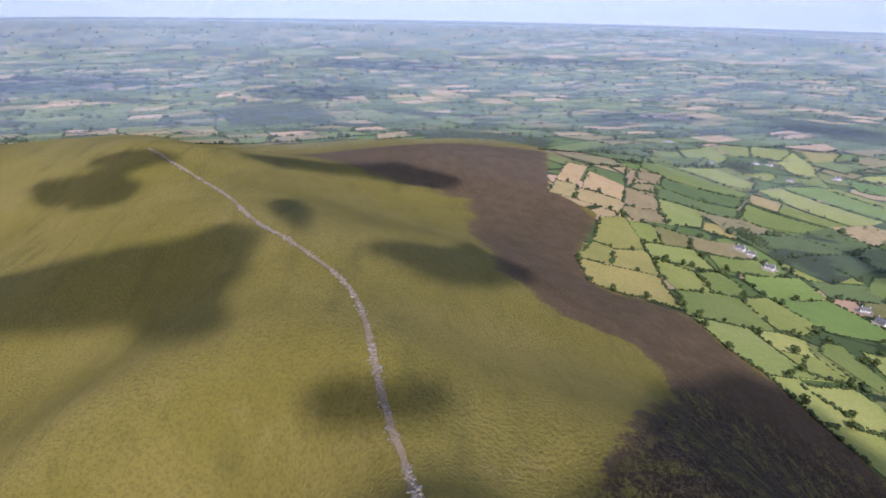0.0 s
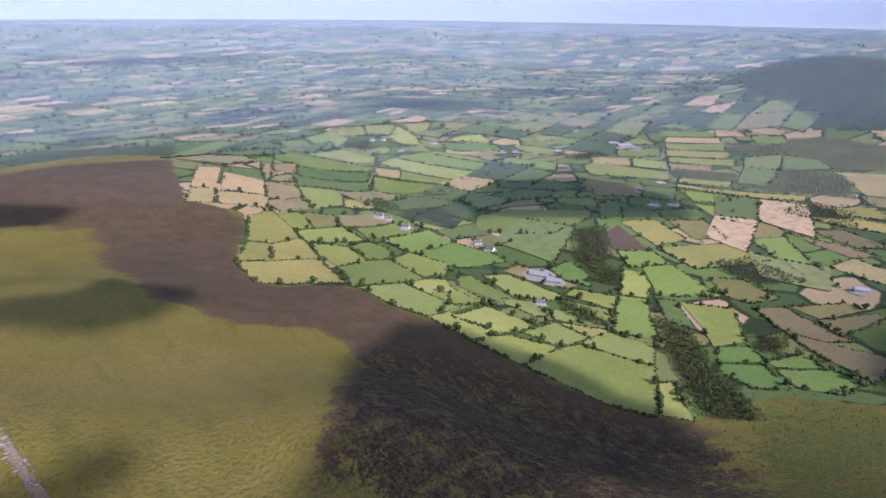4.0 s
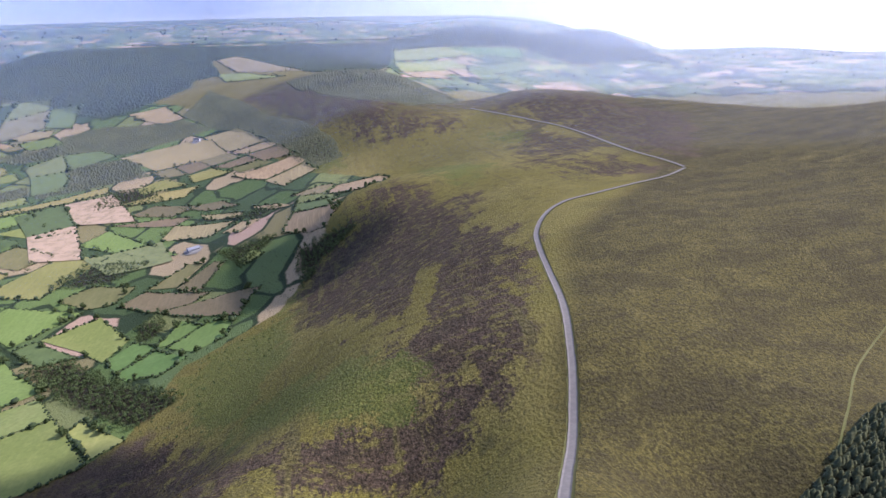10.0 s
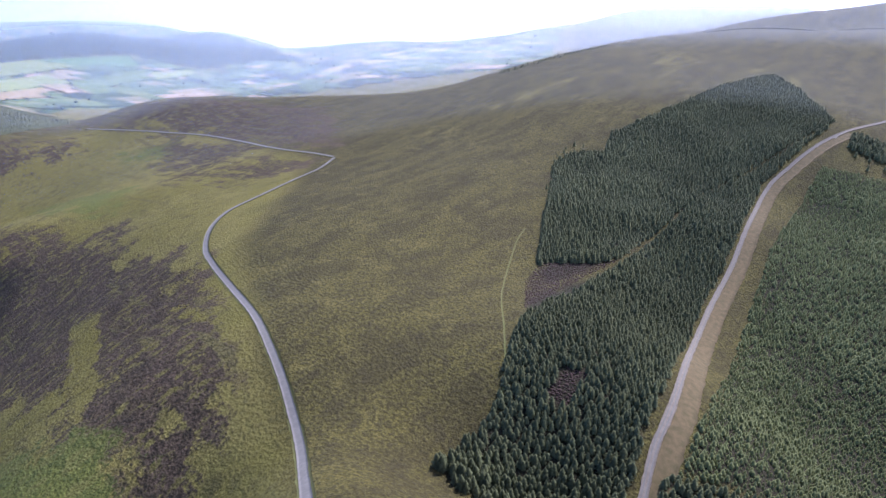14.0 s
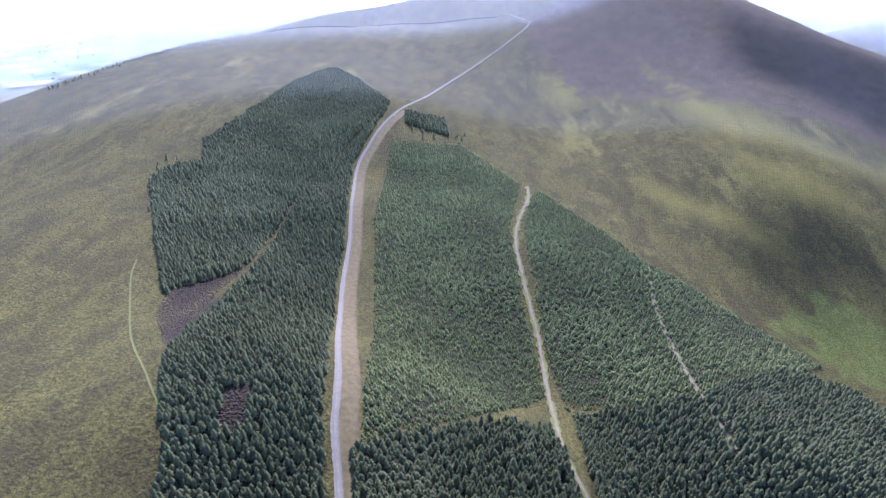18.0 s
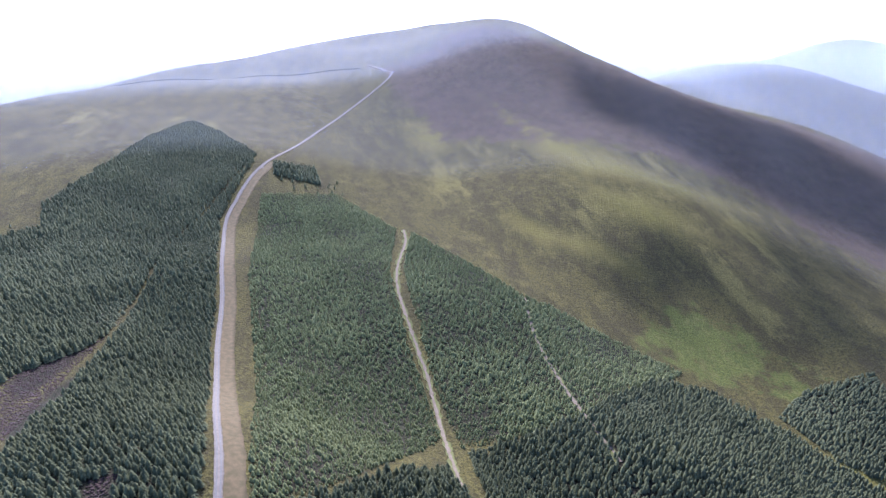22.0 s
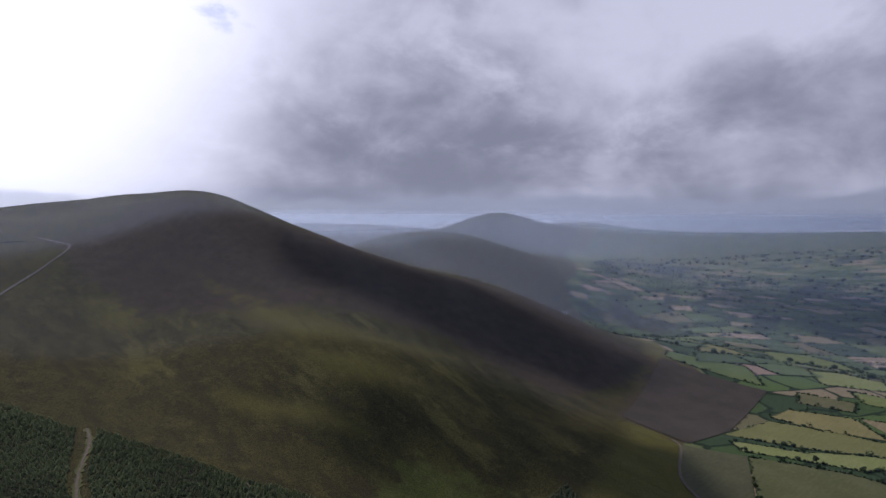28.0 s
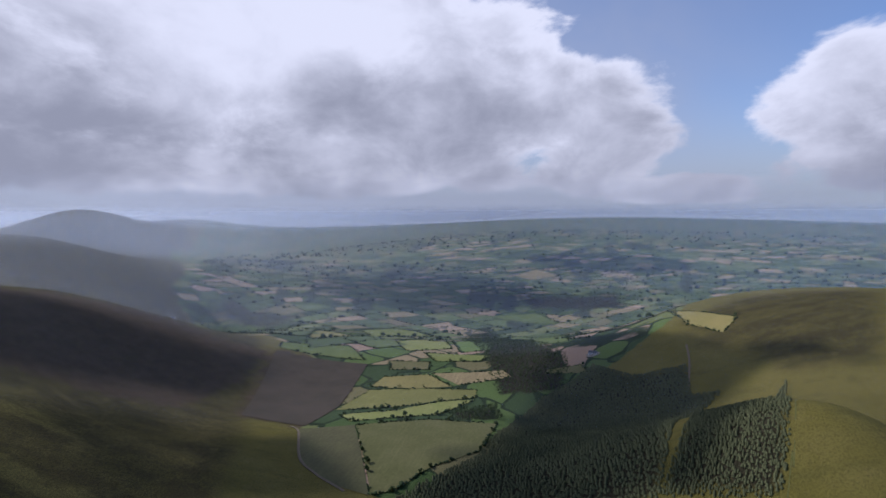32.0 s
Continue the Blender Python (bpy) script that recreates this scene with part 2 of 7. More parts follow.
def moorland():
    m, tree, node, wire, bsdf = material("moorland", 0.95)
    bsdf.inputs["Specular IOR Level"].default_value = 0.12

    def attr(name):
        n = node("ShaderNodeAttribute", attribute_name=name)
        return n

    def add(a, b, k=1.0, off=0.0):
        n = node("ShaderNodeMath", operation="MULTIPLY_ADD")
        tree.links.new(b, n.inputs[0])
        n.inputs[1].default_value = k
        tree.links.new(a, n.inputs[2])
        if off:
            o = node("ShaderNodeMath", operation="ADD")
            tree.links.new(n.outputs[0], o.inputs[0])
            o.inputs[1].default_value = off
            return o.outputs[0]
        return n.outputs[0]
    wide, mid, small, tiny = (grain(tree, node, s, d, 0.6) for s, d in ((120, 4.0), (22, 6.0), (1.9, 5.0), (0.75, 3.0)))
    streak = grain(tree, node, 1.0, 6.0, 0.62, None, (0.045, 0.014, 0.03, 25))
    tuft = grain(tree, node, 6.0, 7.0, 0.72, None, (1.0, 0.55, 0.8, 25))
    # where the heather is broken up by grazing and old burning
    broken = steps(tree, node, attr("mottle").outputs["Fac"], -0.5, 1.2, 0.22, 1.0)

    def times(a, b):
        n = node("ShaderNodeMath", operation="MULTIPLY")
        tree.links.new(a, n.inputs[0])
        tree.links.new(b, n.inputs[1])
        return n.outputs[0]
    rill = grain(tree, node, 1.0, 4.0, 0.6, None, (0.007, 0.075, 0.03, 0))
    # rough hill grass, olive with straw-coloured drifts
    c = ramp_mix(tree, node, steps(tree, node, wide, 0.35, 0.65), (0.138, 0.120, 0.026), (0.170, 0.144, 0.040))
    c = ramp_mix(tree, node, steps(tree, node, streak, 0.50, 0.72, 0.0, 0.8), c, (0.104, 0.096, 0.025))
    c = ramp_mix(tree, node, steps(tree, node, mid, 0.55, 0.75, 0.0, 0.55), c, (0.190, 0.155, 0.052))
    c = ramp_mix(tree, node, steps(tree, node, small, 0.42, 0.68, 0.0, 0.40), c, (0.060, 0.054, 0.016))
    c = ramp_mix(tree, node, times(steps(tree, node, tuft, 0.50, 0.66, 0.0, 0.8), broken), c, (0.064, 0.056, 0.020))
    # the southern slopes are browner, grass and ling mixed
    d = ramp_mix(tree, node, steps(tree, node, streak, 0.38, 0.62), (0.104, 0.089, 0.024), (0.070, 0.059, 0.020))
    d = ramp_mix(tree, node, steps(tree, node, mid, 0.52, 0.70, 0.0, 0.75), d, (0.140, 0.120, 0.034))
    d = ramp_mix(tree, node, steps(tree, node, small, 0.40, 0.64, 0.0, 0.75), d, (0.036, 0.031, 0.013))
    d = ramp_mix(tree, node, steps(tree, node, tuft, 0.50, 0.64, 0.0, 0.6), d, (0.044, 0.037, 0.018))
    # long straw-coloured streaks run down the mountain
    long_streak = grain(tree, node, 1.0, 7.0, 0.66, None, (0.016, 0.0045, 0.01, 0))
    golden = steps(tree, node, add(attr("golden").outputs["Fac"], long_streak, 12.0, -6.6), 0.0, 1.1, 0.0, 0.8)
    d = ramp_mix(tree, node, golden, d, ramp_mix(tree, node, steps(tree, node, small, 0.35, 0.65), (0.165, 0.140, 0.040), (0.100, 0.090, 0.026)))
    c = ramp_mix(tree, node, steps(tree, node, add(attr("brown").outputs["Fac"], wide, 1.2, -0.6), -0.4, 0.6), c, d)
    # heather, brown with a dull purple bloom
    h = ramp_mix(tree, node, steps(tree, node, mid, 0.35, 0.65), (0.070, 0.052, 0.029), (0.090, 0.063, 0.040))
    h = ramp_mix(tree, node, times(steps(tree, node, small, 0.40, 0.66, 0.0, 0.95), broken), h, (0.028, 0.023, 0.013))
    h = ramp_mix(tree, node, times(steps(tree, node, tuft, 0.52, 0.62, 0.0, 0.85), broken), h, (0.132, 0.118, 0.030))
    h = ramp_mix(tree, node, times(steps(tree, node, tuft, 0.46, 0.36, 0.0, 0.8), broken), h, (0.030, 0.024, 0.015))
    ragged = node("ShaderNodeValue").outputs[0]
    ragged.default_value = 0.0
    for part_of, k in ((wide, 2.6), (mid, 5.2), (streak, 3.5), (rill, 4.0), (small, 2.6), (tuft, 2.2)):
        ragged = add(ragged, part_of, k, -0.5 * k)
    edge = add(attr("heather").outputs["Fac"], times(ragged, broken), 0.9, 0.30)
    c = ramp_mix(tree, node, steps(tree, node, edge, -0.15, 0.40), c, h)
    # sheep and burn lines through the broken heather
    lines = times(steps(tree, node, rill, 0.60, 0.66, 0.0, 0.75), steps(tree, node, attr("mottle").outputs["Fac"], -0.2, 0.5))
    c = ramp_mix(tree, node, lines, c, ramp_mix(tree, node, steps(tree, node, small, 0.35, 0.6), (0.140, 0.125, 0.038), (0.070, 0.060, 0.020)))
    # bracken and lush wet ground
    g = ramp_mix(tree, node, steps(tree, node, small, 0.3, 0.7), (0.118, 0.128, 0.026), (0.062, 0.074, 0.018))
    g = ramp_mix(tree, node, steps(tree, node, tuft, 0.50, 0.62, 0.0, 0.7), g, (0.135, 0.128, 0.036))
    edge = add(add(attr("green").outputs["Fac"], wide, 2.0, -1.0), mid, 4.0, -2.0)
    edge = add(edge, small, 2.0, -1.0)
    c = ramp_mix(tree, node, steps(tree, node, edge, 0.0, 0.5, 0.0, 0.9), c, g)
    # far farmland: hedged fields of every colour
    far = attr("spread").outputs["Vector"]
    turn = node("ShaderNodeMapping")
    turn.inputs["Rotation"].default_value = (0, 0, 0.5)
    turn.inputs["Scale"].default_value = (1 / 105.0, 1 / 70.0, 1.0)
    tree.links.new(far, turn.inputs[0])
    wob = node("ShaderNodeTexNoise", Scale=0.35, Detail=2.0)
    tree.links.new(turn.outputs[0], wob.inputs["Vector"])
    bent = node("ShaderNodeMix", data_type="RGBA", blend_type="ADD")
    bent.inputs[0].default_value = 0.8
    tree.links.new(turn.outputs[0], bent.inputs[6])
    tree.links.new(wob.outputs[1], bent.inputs[7])
    cell = node("ShaderNodeTexVoronoi", voronoi_dimensions="2D", distance="CHEBYCHEV", Scale=1.0, Randomness=0.75)
    tree.links.new(bent.outputs[2], cell.inputs["Vector"])
    pick = node("ShaderNodeSeparateColor")
    tree.links.new(cell.outputs["Color"], pick.inputs[0])
    pal = node("ShaderNodeValToRGB")
    pal.color_ramp.interpolation = "CONSTANT"
    tones = ((0.0, (0.075, 0.115, 0.035)), (0.2, (0.11, 0.16, 0.045)), (0.38, (0.055, 0.085, 0.032)), (0.52, (0.15, 0.17, 0.06)), (0.66, (0.09, 0.13, 0.045)), (0.78, (0.30, 0.235, 0.13)), (0.86, (0.18, 0.16, 0.07)), (0.94, (0.36, 0.25, 0.17)))
    for i, (at, col) in enumerate(tones):
        e = pal.color_ramp.elements[i] if i < 2 else pal.color_ramp.elements.new(at)
        e.position, e.color = at, (*col, 1)
    tree.links.new(pick.outputs[0], pal.inputs[0])
    second = node("ShaderNodeTexVoronoi", voronoi_dimensions="2D", distance="CHEBYCHEV", feature="F2", Scale=1.0, Randomness=0.75)
    tree.links.new(bent.outputs[2], second.inputs["Vector"])
    gap = node("ShaderNodeMath", operation="SUBTRACT")
    tree.links.new(second.outputs["Distance"], gap.inputs[0])
    tree.links.new(cell.outputs["Distance"], gap.inputs[1])
    rag = grain(tree, node, 30.0, 3.0, 0.6, far)
    hedge = steps(tree, node, add(gap.outputs[0], rag, 0.22, -0.06), 0.09, 0.16, 1.0, 0.0)
    f = ramp_mix(tree, node, hedge, pal.outputs[0], (0.026, 0.042, 0.018))
    woodland = grain(tree, node, 520.0, 5.0, 0.6, far)
    f = ramp_mix(tree, node, steps(tree, node, woodland, 0.60, 0.64), f, (0.028, 0.045, 0.020))
    c = ramp_mix(tree, node, steps(tree, node, add(attr("farm").outputs["Fac"], mid, 0.5, -0.25), -0.05, 0.05), c, f)
    # fine noise painted into the colour: stalks, and the shade between them
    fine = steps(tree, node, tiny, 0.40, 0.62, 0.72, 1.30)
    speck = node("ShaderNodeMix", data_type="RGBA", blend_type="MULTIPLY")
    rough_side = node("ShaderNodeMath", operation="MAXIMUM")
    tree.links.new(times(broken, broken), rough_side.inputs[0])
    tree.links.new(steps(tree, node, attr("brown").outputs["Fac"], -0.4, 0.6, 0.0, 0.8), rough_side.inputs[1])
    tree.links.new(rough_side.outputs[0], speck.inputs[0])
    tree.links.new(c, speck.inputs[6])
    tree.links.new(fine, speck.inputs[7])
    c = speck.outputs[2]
    # needle litter and brash under the trees, darkened for the shade between crowns
    w = ramp_mix(tree, node, steps(tree, node, small, 0.3, 0.7), (0.022, 0.022, 0.011), (0.045, 0.038, 0.022))
    c = ramp_mix(tree, node, steps(tree, node, add(attr("wooded").outputs["Fac"], mid, 0.8, -0.4), 0.0, 0.3), c, w)
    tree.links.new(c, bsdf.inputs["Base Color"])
    bp = node("ShaderNodeBump", Strength=1.0, Distance=1.8)
    tree.links.new(small, bp.inputs["Height"])
    bp2 = node("ShaderNodeBump", Strength=0.7, Distance=0.35)
    tree.links.new(tiny, bp2.inputs["Height"])
    tree.links.new(bp.outputs[0], bp2.inputs["Normal"])
    tree.links.new(bp2.outputs[0], bsdf.inputs["Normal"])
    return m


MOOR = moorland()
SWARD = {
    "green": (pasture("pasture_green", (0.135, 0.168, 0.040), (0.165, 0.192, 0.052)), "mid-green grazed pasture field"),
    "bright": (pasture("pasture_bright", (0.104, 0.166, 0.038), (0.122, 0.185, 0.046)), "lush bright green pasture field"),
    "dark": (pasture("pasture_dark", (0.075, 0.112, 0.036), (0.090, 0.126, 0.040)), "dark green pasture field"),
    "pale": (pasture("pasture_pale", (0.195, 0.225, 0.060), (0.230, 0.245, 0.075)), "pale yellowish green pasture field"),
    "yellow": (pasture("pasture_yellow", (0.205, 0.190, 0.056), (0.240, 0.214, 0.068)), "dry yellow-green upland pasture field"),
    "olive": (pasture("pasture_olive", (0.135, 0.130, 0.045), (0.165, 0.150, 0.060)), "olive rough grazing field"),
    "straw": (pasture("stubble", (0.270, 0.205, 0.098), (0.320, 0.245, 0.120), 0.2), "straw-coloured stubble field"),
    "tan": (pasture("mown_field", (0.170, 0.143, 0.066), (0.200, 0.165, 0.078), 0.15), "tan mown meadow field"),
    "brown": (pasture("rushy_field", (0.142, 0.114, 0.056), (0.165, 0.130, 0.068)), "brown rushy upland field"),
    "plough": (pasture("bare_field", (0.190, 0.150, 0.076), (0.225, 0.172, 0.092), 0.25), "pinkish brown bare tilled field"),
    "heath": (pasture("heath_field", (0.084, 0.060, 0.040), (0.064, 0.048, 0.029)), "purple-brown heathery rough enclosure"),
    "rough": (pasture("rough_field", (0.105, 0.095, 0.045), (0.125, 0.115, 0.050)), "dull brownish green rough enclosure"),
}
HEDGE = leaves("hedge_leaves", (0.032, 0.050, 0.018), (0.048, 0.070, 0.026))
OAK = leaves("broad_leaves", (0.044, 0.068, 0.020), (0.072, 0.098, 0.032))
# spruce green with shade put in, as the coarse far crowns look too sunlit
SHADED_SPRUCE = leaves("shaded_far_needles", (0.034, 0.050, 0.026), (0.056, 0.074, 0.038))
SPRUCE = leaves("spruce_needles", (0.070, 0.080, 0.036), (0.116, 0.124, 0.056), 1.2)
SAPLING = leaves("young_spruce_needles", (0.112, 0.130, 0.046), (0.180, 0.192, 0.075), 1.0)
BRASH = plain("dead_brash", (0.060, 0.034, 0.026), (0.038, 0.027, 0.019), 2.0)
BARK = plain("bark", (0.10, 0.075, 0.055), (0.07, 0.055, 0.045), 0.4)
ASPHALT = plain("worn_asphalt", (0.155, 0.142, 0.120), (0.190, 0.174, 0.148), 2.5, 0.95, 0.15)
GRAVEL = plain("pale_gravel", (0.22, 0.190, 0.150), (0.165, 0.138, 0.105), 1.6, 0.95, 0.4)
SOIL = plain("bare_soil", (0.20, 0.155, 0.105), (0.15, 0.12, 0.07), 2.2, 0.95, 0.4)
TURF = plain("green_ride_turf", (0.115, 0.120, 0.032), (0.135, 0.128, 0.042), 5.0, 0.95, 0.3)
STRAWTURF = plain("trodden_grass", (0.148, 0.106, 0.050), (0.085, 0.070, 0.028), 3.0, 0.95, 0.5)
DARK_STONE = plain("mossy_stone", (0.060, 0.055, 0.048), (0.090, 0.082, 0.070), 1.0, 0.9, 0.5)
ROCK = plain("quartzite", (0.20, 0.178, 0.145), (0.27, 0.242, 0.20), 0.8, 0.85, 0.5)
WALL = plain("limewash", (0.62, 0.61, 0.58), (0.54, 0.53, 0.50), 1.5, 0.8, 0.1)
SHEET = plain("grey_sheeting", (0.26, 0.27, 0.29), (0.21, 0.22, 0.24), 3.0, 0.45, 0.1)
SLATE = plain("slate", (0.10, 0.105, 0.12), (0.14, 0.14, 0.155), 1.2, 0.6, 0.2)
RUST = plain("red_sheeting", (0.30, 0.075, 0.055), (0.24, 0.08, 0.06), 2.0, 0.6, 0.1)
PANE = plain("dark_pane", (0.03, 0.035, 0.04), (0.045, 0.05, 0.055), 1.0, 0.12, 0.0)
STEEL = plain("galvanised_steel", (0.45, 0.45, 0.46), (0.38, 0.38, 0.39), 1.0, 0.45, 0.0)
YARD = plain("concrete_yard", (0.27, 0.25, 0.21), (0.21, 0.20, 0.165), 4.0, 0.9, 0.15)


# ---- the lie of the land ----
SWELLS = []


def swell(bearing, reach, height, spread=0.30):
    """A rounded landform round a place at that bearing and distance from the camera's foot."""
    SWELLS.append((radians(bearing), reach, height, spread))


swell(356.9, 139, 93.5); swell(351.2, 237, 221.5); swell(346.3, 362, 89.0); swell(339.5, 488, 84.5)
swell(335.6, 623, -198.0); swell(331.8, 760, 927.9); swell(323.8, 953, 176.3); swell(320.3, 765, -588.5)
swell(317.7, 465, -40.4); swell(319.0, 289, 227.6); swell(325.6, 390, -162.9); swell(329.7, 469, 212.1)
swell(338.7, 271, -49.3); swell(344.0, 840, -590.4); swell(355.2, 900, 427.1); swell(6.8, 960, -49.3)
swell(12.5, 970, -144.2); swell(355.0, 477, -48.8); swell(1.3, 265, -77.6); swell(7.4, 467, 204.6)
swell(14.8, 568, 142.9); swell(26.3, 506, 139.3); swell(34.6, 449, -32.5); swell(21.6, 265, 77.3)
swell(12.9, 360, 40.4); swell(21.7, 966, 324.0); swell(18.0, 1174, 147.0); swell(355.3, 1764, 1.9)
swell(334.3, 2027, 22.2); swell(32.5, 1498, 85.3); swell(34.2, 886, 535.4); swell(17.6, 509, -371.5)
swell(26.5, 502, 108.4); swell(46.8, 402, 44.3); swell(62.9, 389, 47.7); swell(66.1, 397, -57.9)
swell(79.2, 508, 165.7); swell(48.3, 665, -10.5); swell(33.6, 816, -326.7); swell(29.1, 1021, -544.4)
swell(43.0, 1290, 35.0); swell(53.9, 1592, -102.6); swell(24.7, 1949, -64.3); swell(34.1, 2694, 3.4)
swell(49.1, 2485, 239.4); swell(82.9, 610, 145.3); swell(89.9, 998, 359.2); swell(72.8, 1332, 515.8)
swell(76.4, 1653, -425.4); swell(66.2, 1202, -1.7); swell(62.9, 800, 27.5); swell(75.7, 173, 106.6)
swell(53.2, 203, 97.8); swell(26.3, 193, 110.2); swell(92.8, 249, 102.7); swell(99.7, 439, 62.1)
swell(64.0, 2900, -1520.4); swell(70.2, 2750, 1888.9); swell(76.5, 2800, -310.5); swell(64.0, 2700, -105.6)
swell(88.0, 3100, -389.2); swell(120.0, 153, 119.7); swell(117.4, 256, 98.1); swell(113.4, 399, 68.0)
swell(114.5, 508, 31.5); swell(121.1, 604, -57.2); swell(126.5, 694, -48.9); swell(97.6, 750, 653.9)
swell(93.5, 690, 322.0); swell(87.1, 613, -597.6); swell(103.0, 654, -294.6); swell(110.0, 548, 119.4)
swell(89.9, 1024, -154.5); swell(97.0, 929, -769.8); swell(105.0, 931, -138.2); swell(96.3, 1138, 1138.7)
swell(87.8, 1448, 570.3); swell(82.3, 1545, 87.0); swell(113.7, 1250, 1247.3); swell(105.6, 1230, -1245.5)
swell(122.7, 786, 188.1); swell(100.7, 219, 0.6); swell(93.6, 370, 60.4); swell(106.2, 361, -82.9)
swell(104.2, 2603, 39.0); swell(106.0, 3450, 1002.2); swell(115.7, 3500, 1257.8); swell(82.0, 1252, -861.2)
swell(91.1, 1083, -153.6); swell(161.2, 1350, -71.5); swell(144.8, 1250, 398.4); swell(134.4, 1080, -142.7)
swell(122.4, 296, 32.7); swell(135.0, 399, 63.3); swell(140.5, 557, 95.6); swell(150.3, 760, 77.4)
swell(148.0, 286, 42.7); swell(146.1, 207, 81.3); swell(163.5, 189, 4.4); swell(165.2, 279, 85.9)
swell(167.5, 510, 308.6); swell(123.2, 1350, -473.4); swell(128.8, 2624, 492.4); swell(118.0, 3080, -1500.8)
swell(163.6, 171, 70.3); swell(165.8, 292, -12.4); swell(168.6, 564, -320.2); swell(173.5, 733, 253.1)
swell(157.4, 1350, -10.6); swell(180.3, 253, 28.3); swell(187.0, 582, 33.7); swell(199.7, 456, 151.8)
swell(208.2, 320, 28.2); swell(222.5, 503, -69.7); swell(227.9, 473, -12.6); swell(193.6, 189, 123.7)
swell(226.1, 305, 117.2); swell(202.5, 505, -53.9); swell(214.7, 673, -56.2); swell(211.1, 821, 280.7)
swell(192.9, 850, -179.7); swell(186.0, 1190, 273.8); swell(204.4, 660, 62.6); swell(181.5, 1700, 1793.5)
swell(173.5, 1500, 238.2); swell(166.1, 1450, -223.2); swell(185.9, 1650, -1135.1); swell(189.5, 1680, -1088.5)
swell(193.6, 1700, -1062.7); swell(198.5, 1740, 735.0); swell(201.9, 1720, 1515.9); swell(204.4, 1700, 1258.5)
swell(207.5, 1650, -67.8); swell(186.0, 2150, -321.3); swell(195.0, 2200, 895.4); swell(203.0, 2150, -711.8)
swell(211.0, 2050, -880.3); swell(218.0, 1950, -1209.5); swell(226.0, 1900, -300.0); swell(236.0, 1800, -464.0)
swell(211.2, 1600, -317.7); swell(218.5, 1500, -993.2); swell(226.5, 1500, 1933.6); swell(236.2, 1400, -327.8)
swell(245.3, 1174, -276.9); swell(241.3, 840, 184.8); swell(247.0, 757, -54.7); swell(233.6, 566, 136.5)
swell(258.1, 988, 185.0); swell(251.5, 1530, 349.5); swell(223.6, 2600, 2893.6); swell(216.2, 2500, 187.2)
swell(233.3, 2600, -44.5); swell(228.3, 954, -133.9); swell(229.3, 4300, 5393.2); swell(244.0, 4400, -804.8)
swell(255.6, 2783, 422.7); swell(247.1, 753, -80.6); swell(259.9, 670, 41.5); swell(267.6, 889, -10.6)
swell(274.5, 632, 52.1); swell(294.4, 496, -552.0); swell(285.0, 913, -254.1); swell(288.6, 1250, 79.7)
swell(295.9, 1250, 134.8); swell(294.8, 1007, 226.4); swell(296.3, 532, 795.6); swell(271.8, 2594, -176.8)
swell(274.3, 1512, -91.3); swell(257.1, 2110, -203.4); swell(282.3, 2421, 92.7); swell(222.0, 3400, -1867.5)
swell(232.0, 3350, -1950.5); swell(244.0, 3400, 0.0); swell(212.0, 3200, -12.8); swell(229.0, 4750, -3713.4)
swell(205.0, 2700, -268.6); swell(190.0, 2700, 178.3); swell(175.0, 2600, -181.6); swell(160.0, 2300, 176.7)
swell(148.0, 2200, -159.6); swell(65.0, 4150, 557.5); swell(65.0, 4700, -162.4); swell(75.0, 4150, -131.7)
swell(75.0, 4700, -182.5); swell(85.0, 4150, 134.7); swell(85.0, 4700, 41.8); swell(97.0, 4150, -326.1)
swell(97.0, 4700, 205.3); swell(106.0, 4150, -899.5); swell(106.0, 4700, 226.9); swell(116.0, 4150, -551.3)
swell(116.0, 4700, 170.3); swell(0.0, 100, 115.8); swell(30.0, 100, 164.1); swell(60.0, 100, 147.9)
swell(90.0, 100, 151.1); swell(120.0, 100, 128.9); swell(150.0, 100, 156.0); swell(180.0, 100, 153.5)
swell(210.0, 100, 163.6); swell(240.0, 100, 169.9); swell(270.0, 100, 168.7); swell(300.0, 100, 169.9)
swell(330.0, 100, 163.7); swell(0.0, 4700, -0.4); swell(30.0, 4700, -0.9); swell(60.0, 4700, -39.4)
swell(90.0, 4700, 138.1); swell(120.0, 4700, 86.3); swell(150.0, 4700, -4.0); swell(180.0, 4700, -22.6)
swell(210.0, 4700, 248.2); swell(240.0, 4700, 693.7); swell(270.0, 4700, 62.5); swell(300.0, 4700, -12.8)
swell(330.0, 4700, 2.2); swell(356.9, 139, 1.3, 0.09); swell(351.2, 237, 3.3, 0.09); swell(346.3, 362, 1.3, 0.09)
swell(335.6, 623, -3.7, 0.09); swell(331.8, 760, 14.3, 0.09); swell(323.8, 953, 2.7, 0.09); swell(320.3, 765, -9.6, 0.09)
swell(319.0, 289, 3.3, 0.09); swell(325.6, 390, -2.5, 0.09); swell(329.7, 469, 3.2, 0.09); swell(344.0, 840, -9.2, 0.09)
swell(355.2, 900, 6.6, 0.09); swell(6.8, 960, 1.1, 0.09); swell(12.5, 970, -4.4, 0.09); swell(1.3, 265, -1.2, 0.09)
swell(7.4, 467, 3.5, 0.09); swell(14.8, 568, 5.2, 0.09); swell(26.3, 506, 11.9, 0.09); swell(21.6, 265, 1.2, 0.09)
swell(21.7, 966, 8.6, 0.09); swell(18.0, 1174, 2.1, 0.09); swell(32.5, 1498, 1.2, 0.09); swell(34.2, 886, 20.8, 0.09)
swell(17.6, 509, -8.6, 0.09); swell(26.5, 502, -8.2, 0.09); swell(62.9, 389, 3.5, 0.09); swell(66.1, 397, -3.5, 0.09)
